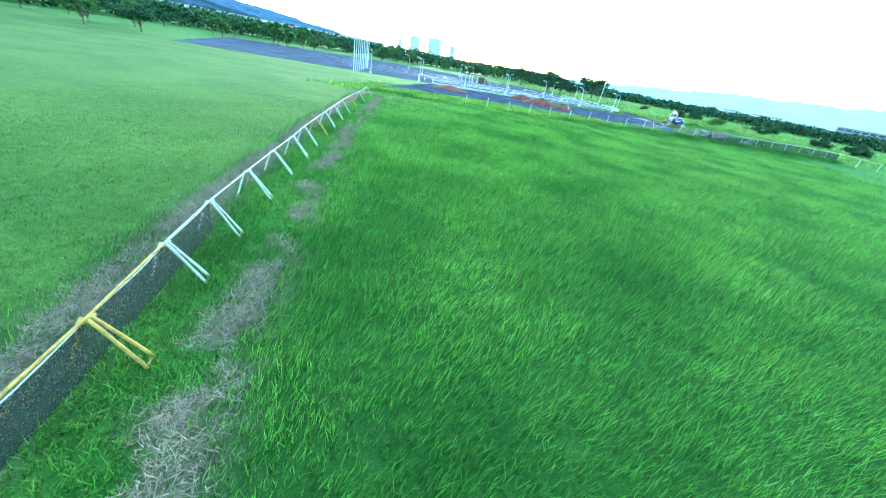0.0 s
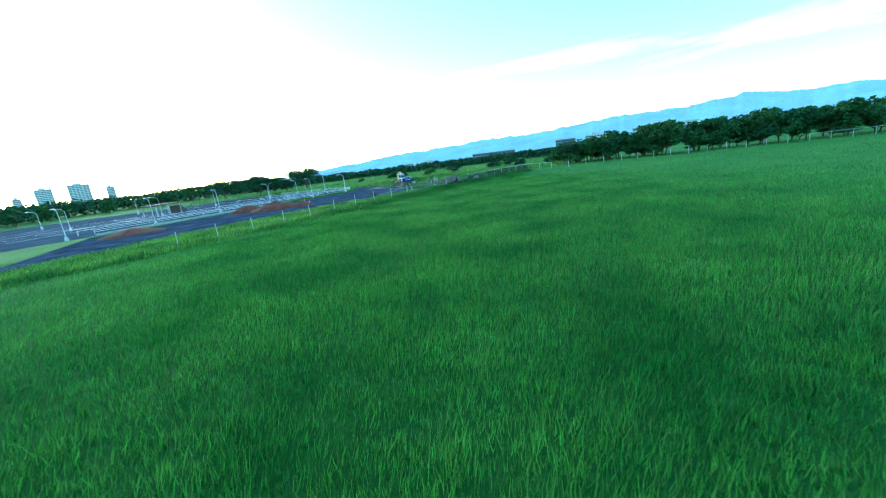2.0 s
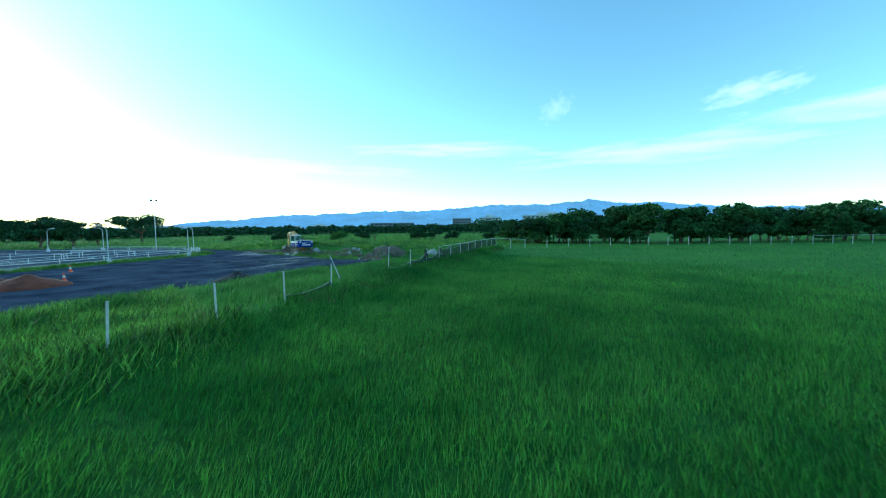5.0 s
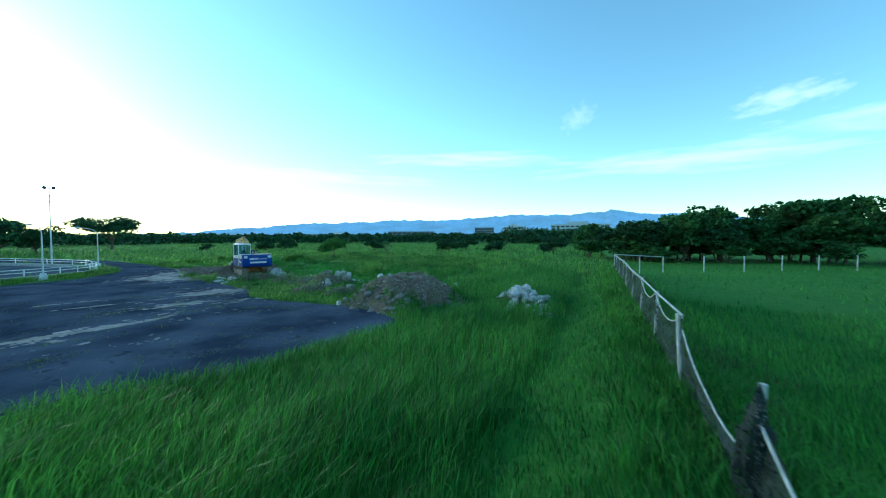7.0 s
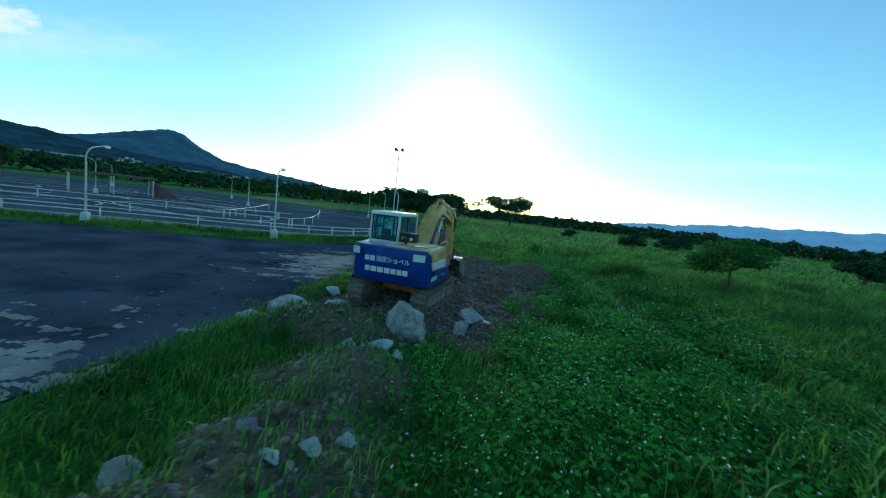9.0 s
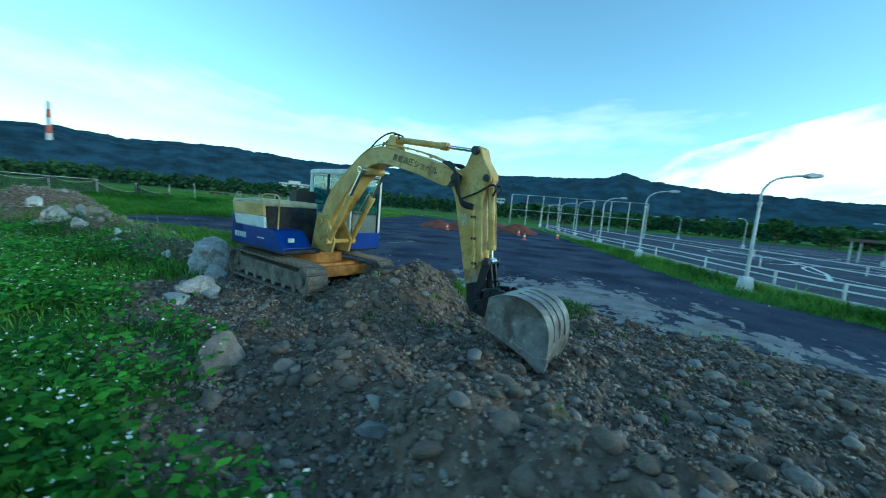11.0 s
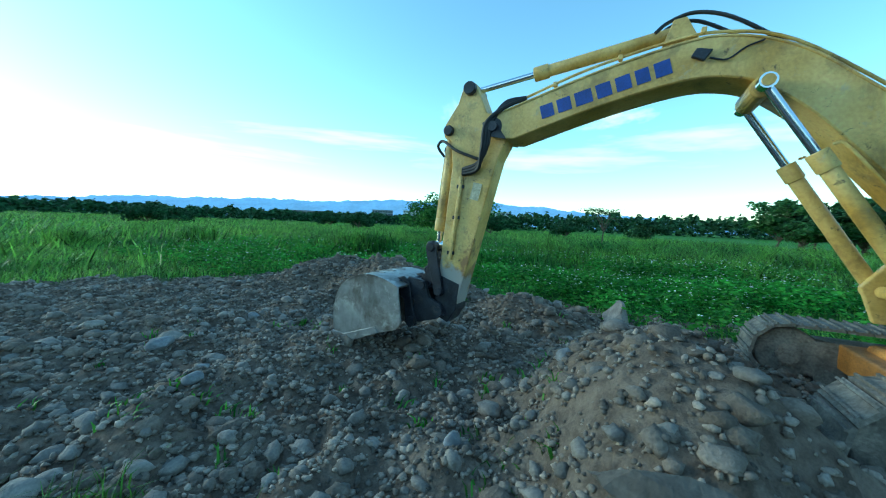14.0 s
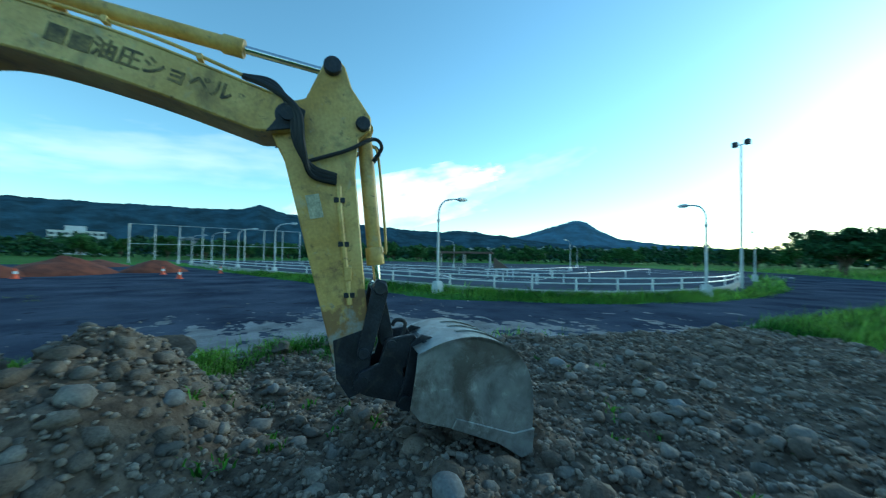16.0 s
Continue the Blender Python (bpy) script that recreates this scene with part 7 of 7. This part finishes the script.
blades("far_field_grass", x[~mown], y[~mown], rng.uniform(0.15, 0.32, (~mown).sum()), 0.03, M_GRASS, "outer part of the green field", 13, lean=0.5)
# raked straw beside the barrier line
x, y = rng.uniform(-58, -34, 1300000), rng.uniform(-112, -62, 1300000)
side = bar_side(x, y)
ok = np.abs(side) < 3.2
x, y, side = x[ok], y[ok], side[ok]
m = straw_share(x, y)
ok = m > rng.random(len(x))
pile = np.minimum(m, 1)[ok] * 0.34 * rng.random(ok.sum())
blades("cut_straw", x[ok], y[ok], rng.uniform(0.04, 0.12, ok.sum()), 0.007, M_STRAW, "raked heaps of dry cut grass along the barrier", 14, lean=1.5, wind=(0, 0), lift=pile)
ok = strip_mask(x, y) * 0.75 * (1 - 0.9 * m) > rng.random(len(x))
blades("strip_grass", x[ok], y[ok], rng.uniform(0.06, 0.2, ok.sum()), 0.012, M_GRASS, "short trodden grass under the barrier", 15, lean=0.6)

# ---- buildings and clouds far off ----
M_BLD = material("pale_facade", (0.55, 0.58, 0.60), rough=0.7, var=0.1, scale=0.3)
M_BLD_D = material("grey_facade", (0.20, 0.21, 0.24), rough=0.7, var=0.15, scale=0.3)
M_PANE = material("dark_window", (0.05, 0.07, 0.09), rough=0.2, var=0.2)
M_ROOF_B = material("brown_roof", (0.13, 0.09, 0.07), rough=0.8)


def house(name, label, az, far, w, d, floors, mat, z0=0.0, bays=6, storey=3.2, step=False):
    a = radians(az)
    t = thing(name, label, "building", (-far * math.sin(a), far * math.cos(a), z0), az)
    h = floors * storey
    part("wall", block(-w / 2, w / 2, -d / 2, d / 2, -3, h), mat, t)
    part("roof", block(-w / 2 - 0.4, w / 2 + 0.4, -d / 2 - 0.4, d / 2 + 0.4, h, h + 0.6), mat, t)
    if step:
        part("roof_house", block(-w * 0.22, w * 0.15, -d * 0.3, d * 0.3, h + 0.6, h + 3.8), mat, t)
    for f in range(floors):
        for b in range(bays):
            x = -w / 2 + w * (b + 0.5) / bays
            part("window", block(x - w / bays * 0.36, x + w / bays * 0.36, -d / 2 - 0.12, -d / 2 + 0.05, f * storey + 1.0, f * storey + 2.5), M_PANE, t)
    return t


for az, w, fl in ((23.4, 22, 13), (20.4, 30, 14), (17.6, 12, 11), (25.6, 10, 9)):
    house("apartment_block", "pale apartment tower above distant trees", az, 900, w, 18, fl, M_BLD, 0, 6, 3.1, True)
house("factory_building", "long white factory behind the tree belt", -67, 420, 62, 20, 3, M_BLD, 6, 12, 3.6, True)
house("factory_building", "white factory with stepped roof", -56.5, 480, 30, 18, 4, M_BLD, 3, 8, 3.4, True)
house("office_block", "grey office building beyond the woods", -51.5, 480, 26, 18, 4, M_BLD_D, 2, 8, 3.4)
house("warehouse", "long dark flat-roofed warehouse beyond the woods", -39.5, 420, 56, 24, 3, M_BLD_D, 0, 10, 3.2)
house("town_block", "small pale building on the plain", -27, 700, 40, 12, 3, M_BLD, 0, 8, 3.2, True)
house("town_block", "small pale building on the plain", -23, 760, 26, 12, 3, M_BLD, 0, 6, 3.2)
house("town_block", "white building below the wooded hill", 119, 330, 26, 12, 4, M_BLD, 2, 8, 3.2, True)
house("town_block", "grey buildings below the wooded hill", 110, 360, 30, 12, 4, M_BLD_D, 2, 8, 3.0)
house("town_block", "white building on the hillside", 180, 700, 30, 12, 3, M_BLD, 14, 8, 3.2, True)
house("town_block", "white building on the hillside", 149, 520, 40, 12, 4, M_BLD, 4, 10, 3.2, True)
house("town_block", "pale house below the peak", 58, 700, 26, 12, 3, M_BLD, 12, 6, 3.0, True)
# chimney with red and white bands
ch = thing("chimney", "tall red and white banded chimney on the hill", "chimney", (-1200 * math.sin(radians(174)), 1200 * math.cos(radians(174)), 40))
for k in range(7):
    part("band", rod((0, 0, k * 17), (0, 0, k * 17 + 17), 6.2 - k * 0.35, 6.2 - (k + 1) * 0.35, 16), material("red_band", (0.42, 0.10, 0.08), rough=0.8) if k % 2 else M_BLD, ch)
# open shelter on the course
sh = thing("shelter", "open shelter with a flat brown roof", "shelter", (-58, 26, 0), 65)
part("roof", block(-5, 5, -2, 2, 2.6, 2.95, 0.05), M_ROOF_B, sh)
for x in (-4.5, 0, 4.5):
    for y in (-1.7, 1.7):
        part("post", rod((x, y, 0), (x, y, 2.6), 0.08, seg=8), M_GALV, sh)
part("stairs", prism([(5.2, 0), (8.0, 0), (5.2, 2.0)], -1.5, 1.5, "y"), M_ROOF_B, sh)
# tall ball-stop posts
net = thing("ball_stop_fence", "row of tall grey ball-stop posts with cross pipes", "fence")
for k in range(9):
    x, y = -83 + k * 1.2, -4 - k * 3.4
    part("post", rod((x, y, 0), (x, y, 7.0), 0.09, seg=8), M_GALV, net)
for z in (3.5, 7.0):
    part("cross_pipe", rod((-83, -4, z), (-73.4, -31.2, z), 0.05, seg=6), M_GALV, net)
# raised road far behind the course
via = thing("viaduct", "pale raised road on piers below the hills", "bridge")
pts = [Vector((-300, -120, 0)), Vector((-290, 20, 0)), Vector((-250, 150, 0)), Vector((-190, 250, 0))]
line = curve_points(pts, 8)
part("deck", swept(line, [(-5, 8.0), (-5, 9.6), (5, 9.6), (5, 8.0)]), M_CONCRETE, via)
for p in line[::3]:
    part("pier", rod((p.x, p.y, 0), (p.x, p.y, 8), 0.9, seg=10), M_CONCRETE, via)
# long white river bridge on the plain
br = thing("river_bridge", "thin white bridge across the far plain", "bridge")
part("deck", swept([Vector((-60, 760, 0)), Vector((60, 740, 0)), Vector((200, 700, 0))], [(-4, 9), (-4, 10.5), (4, 10.5), (4, 9)]), M_BLD, br)
for k in range(14):
    u = k / 13
    part("pier", rod((-60 + 260 * u, 760 - 60 * u, 0), (-60 + 260 * u, 760 - 60 * u, 9), 1.0, seg=8), M_BLD, br)


def cloud_material(k, dense):
    m = bpy.data.materials.new("thin_cloud")
    m.use_nodes = True
    n, l = m.node_tree.nodes, m.node_tree.links
    n.remove(n["Principled BSDF"])
    em, clear, mix = n.new("ShaderNodeEmission"), n.new("ShaderNodeBsdfTransparent"), n.new("ShaderNodeMixShader")
    # a weak glow of its own replaces the daylight on the cloud
    em.inputs["Color"].default_value, em.inputs["Strength"].default_value = (1.0, 0.93, 0.90, 1), 0.75
    co, noi, ramp = n.new("ShaderNodeTexCoord"), n.new("ShaderNodeTexNoise"), n.new("ShaderNodeMapRange")
    noi.inputs["Scale"].default_value, noi.inputs["Detail"].default_value = 2.2, 7
    mp = n.new("ShaderNodeMapping")
    mp.inputs["Location"].default_value, mp.inputs["Scale"].default_value = (k * 3.7, k * 1.3, 0), (1.5, 1.0, 1)
    l.new(co.outputs["Object"], mp.inputs["Vector"])
    l.new(mp.outputs[0], noi.inputs["Vector"])
    ln = n.new("ShaderNodeVectorMath")
    ln.operation = "LENGTH"
    l.new(co.outputs["Object"], ln.inputs[0])
    sub = n.new("ShaderNodeMath")
    sub.operation = "SUBTRACT"
    l.new(noi.outputs["Fac"], sub.inputs[0])
    sc = n.new("ShaderNodeMath")
    sc.operation = "MULTIPLY"
    sc.inputs[1].default_value = 0.55 if dense < 0.9 else 0.42
    l.new(ln.outputs["Value"], sc.inputs[0])
    l.new(sc.outputs[0], sub.inputs[1])
    ramp.inputs["From Min"].default_value, ramp.inputs["From Max"].default_value = 0.0, 0.5 if dense < 0.9 else 0.28
    ramp.inputs["To Max"].default_value = dense
    l.new(sub.outputs[0], ramp.inputs["Value"])
    l.new(ramp.outputs["Result"], mix.inputs[0])
    l.new(clear.outputs[0], mix.inputs[1])
    l.new(em.outputs[0], mix.inputs[2])
    l.new(mix.outputs[0], n["Material Output"].inputs[0])
    return m


def cloud(az, el, w, h, tilt, k, dense):
    far = 4300
    bm = bmesh.new()
    bmesh.ops.create_grid(bm, x_segments=12, y_segments=6, size=1)
    for v in bm.verts:
        v.co.z = 0.15 * (v.co.x**2 + v.co.y**2)
    ob = part("backdrop_cloud", bm, cloud_material(k, dense), None)
    a, e = radians(az), radians(el)
    p = Vector((-far * math.cos(e) * math.sin(a), far * math.cos(e) * math.cos(a), far * math.sin(e)))
    ob.matrix_world = look(p, (0, 0, 0), tilt) @ Matrix.Diagonal((far * math.tan(radians(w / 2)), far * math.tan(radians(h / 2)), 60, 1))
    ob.visible_shadow = False
    return tagged(ob, "thin white evening cloud", "cloud", "evening clouds", "structure")


for k, (az, el, w, h, tilt) in enumerate([(-86, 15.5, 12, 3.5, -4), (-97, 12, 30, 4, 0), (-76, 10, 44, 4, 0), (-46, 12, 40, 3, 0), (-63, 17, 6, 4, -20), (-120, 17, 18, 6, -14), (-140, 12, 50, 5, 0), (-168, 18, 8, 4, 20), (165, 11, 40, 8, 3), (195, 10, 40, 7, 0),
                                          (82, 8.5, 32, 9, -14), (69.5, 12.6, 10, 2.6, -12), (112, 12, 46, 8, -6), (-20, 9, 50, 3, 0), (136, 10, 40, 6, 0), (64, 12, 26, 6, -18)]):
    cloud(az, el, w, h, tilt, k + 1, 0.95 if az in (82, 69.5) else 0.2 if az == -63 else 0.4)
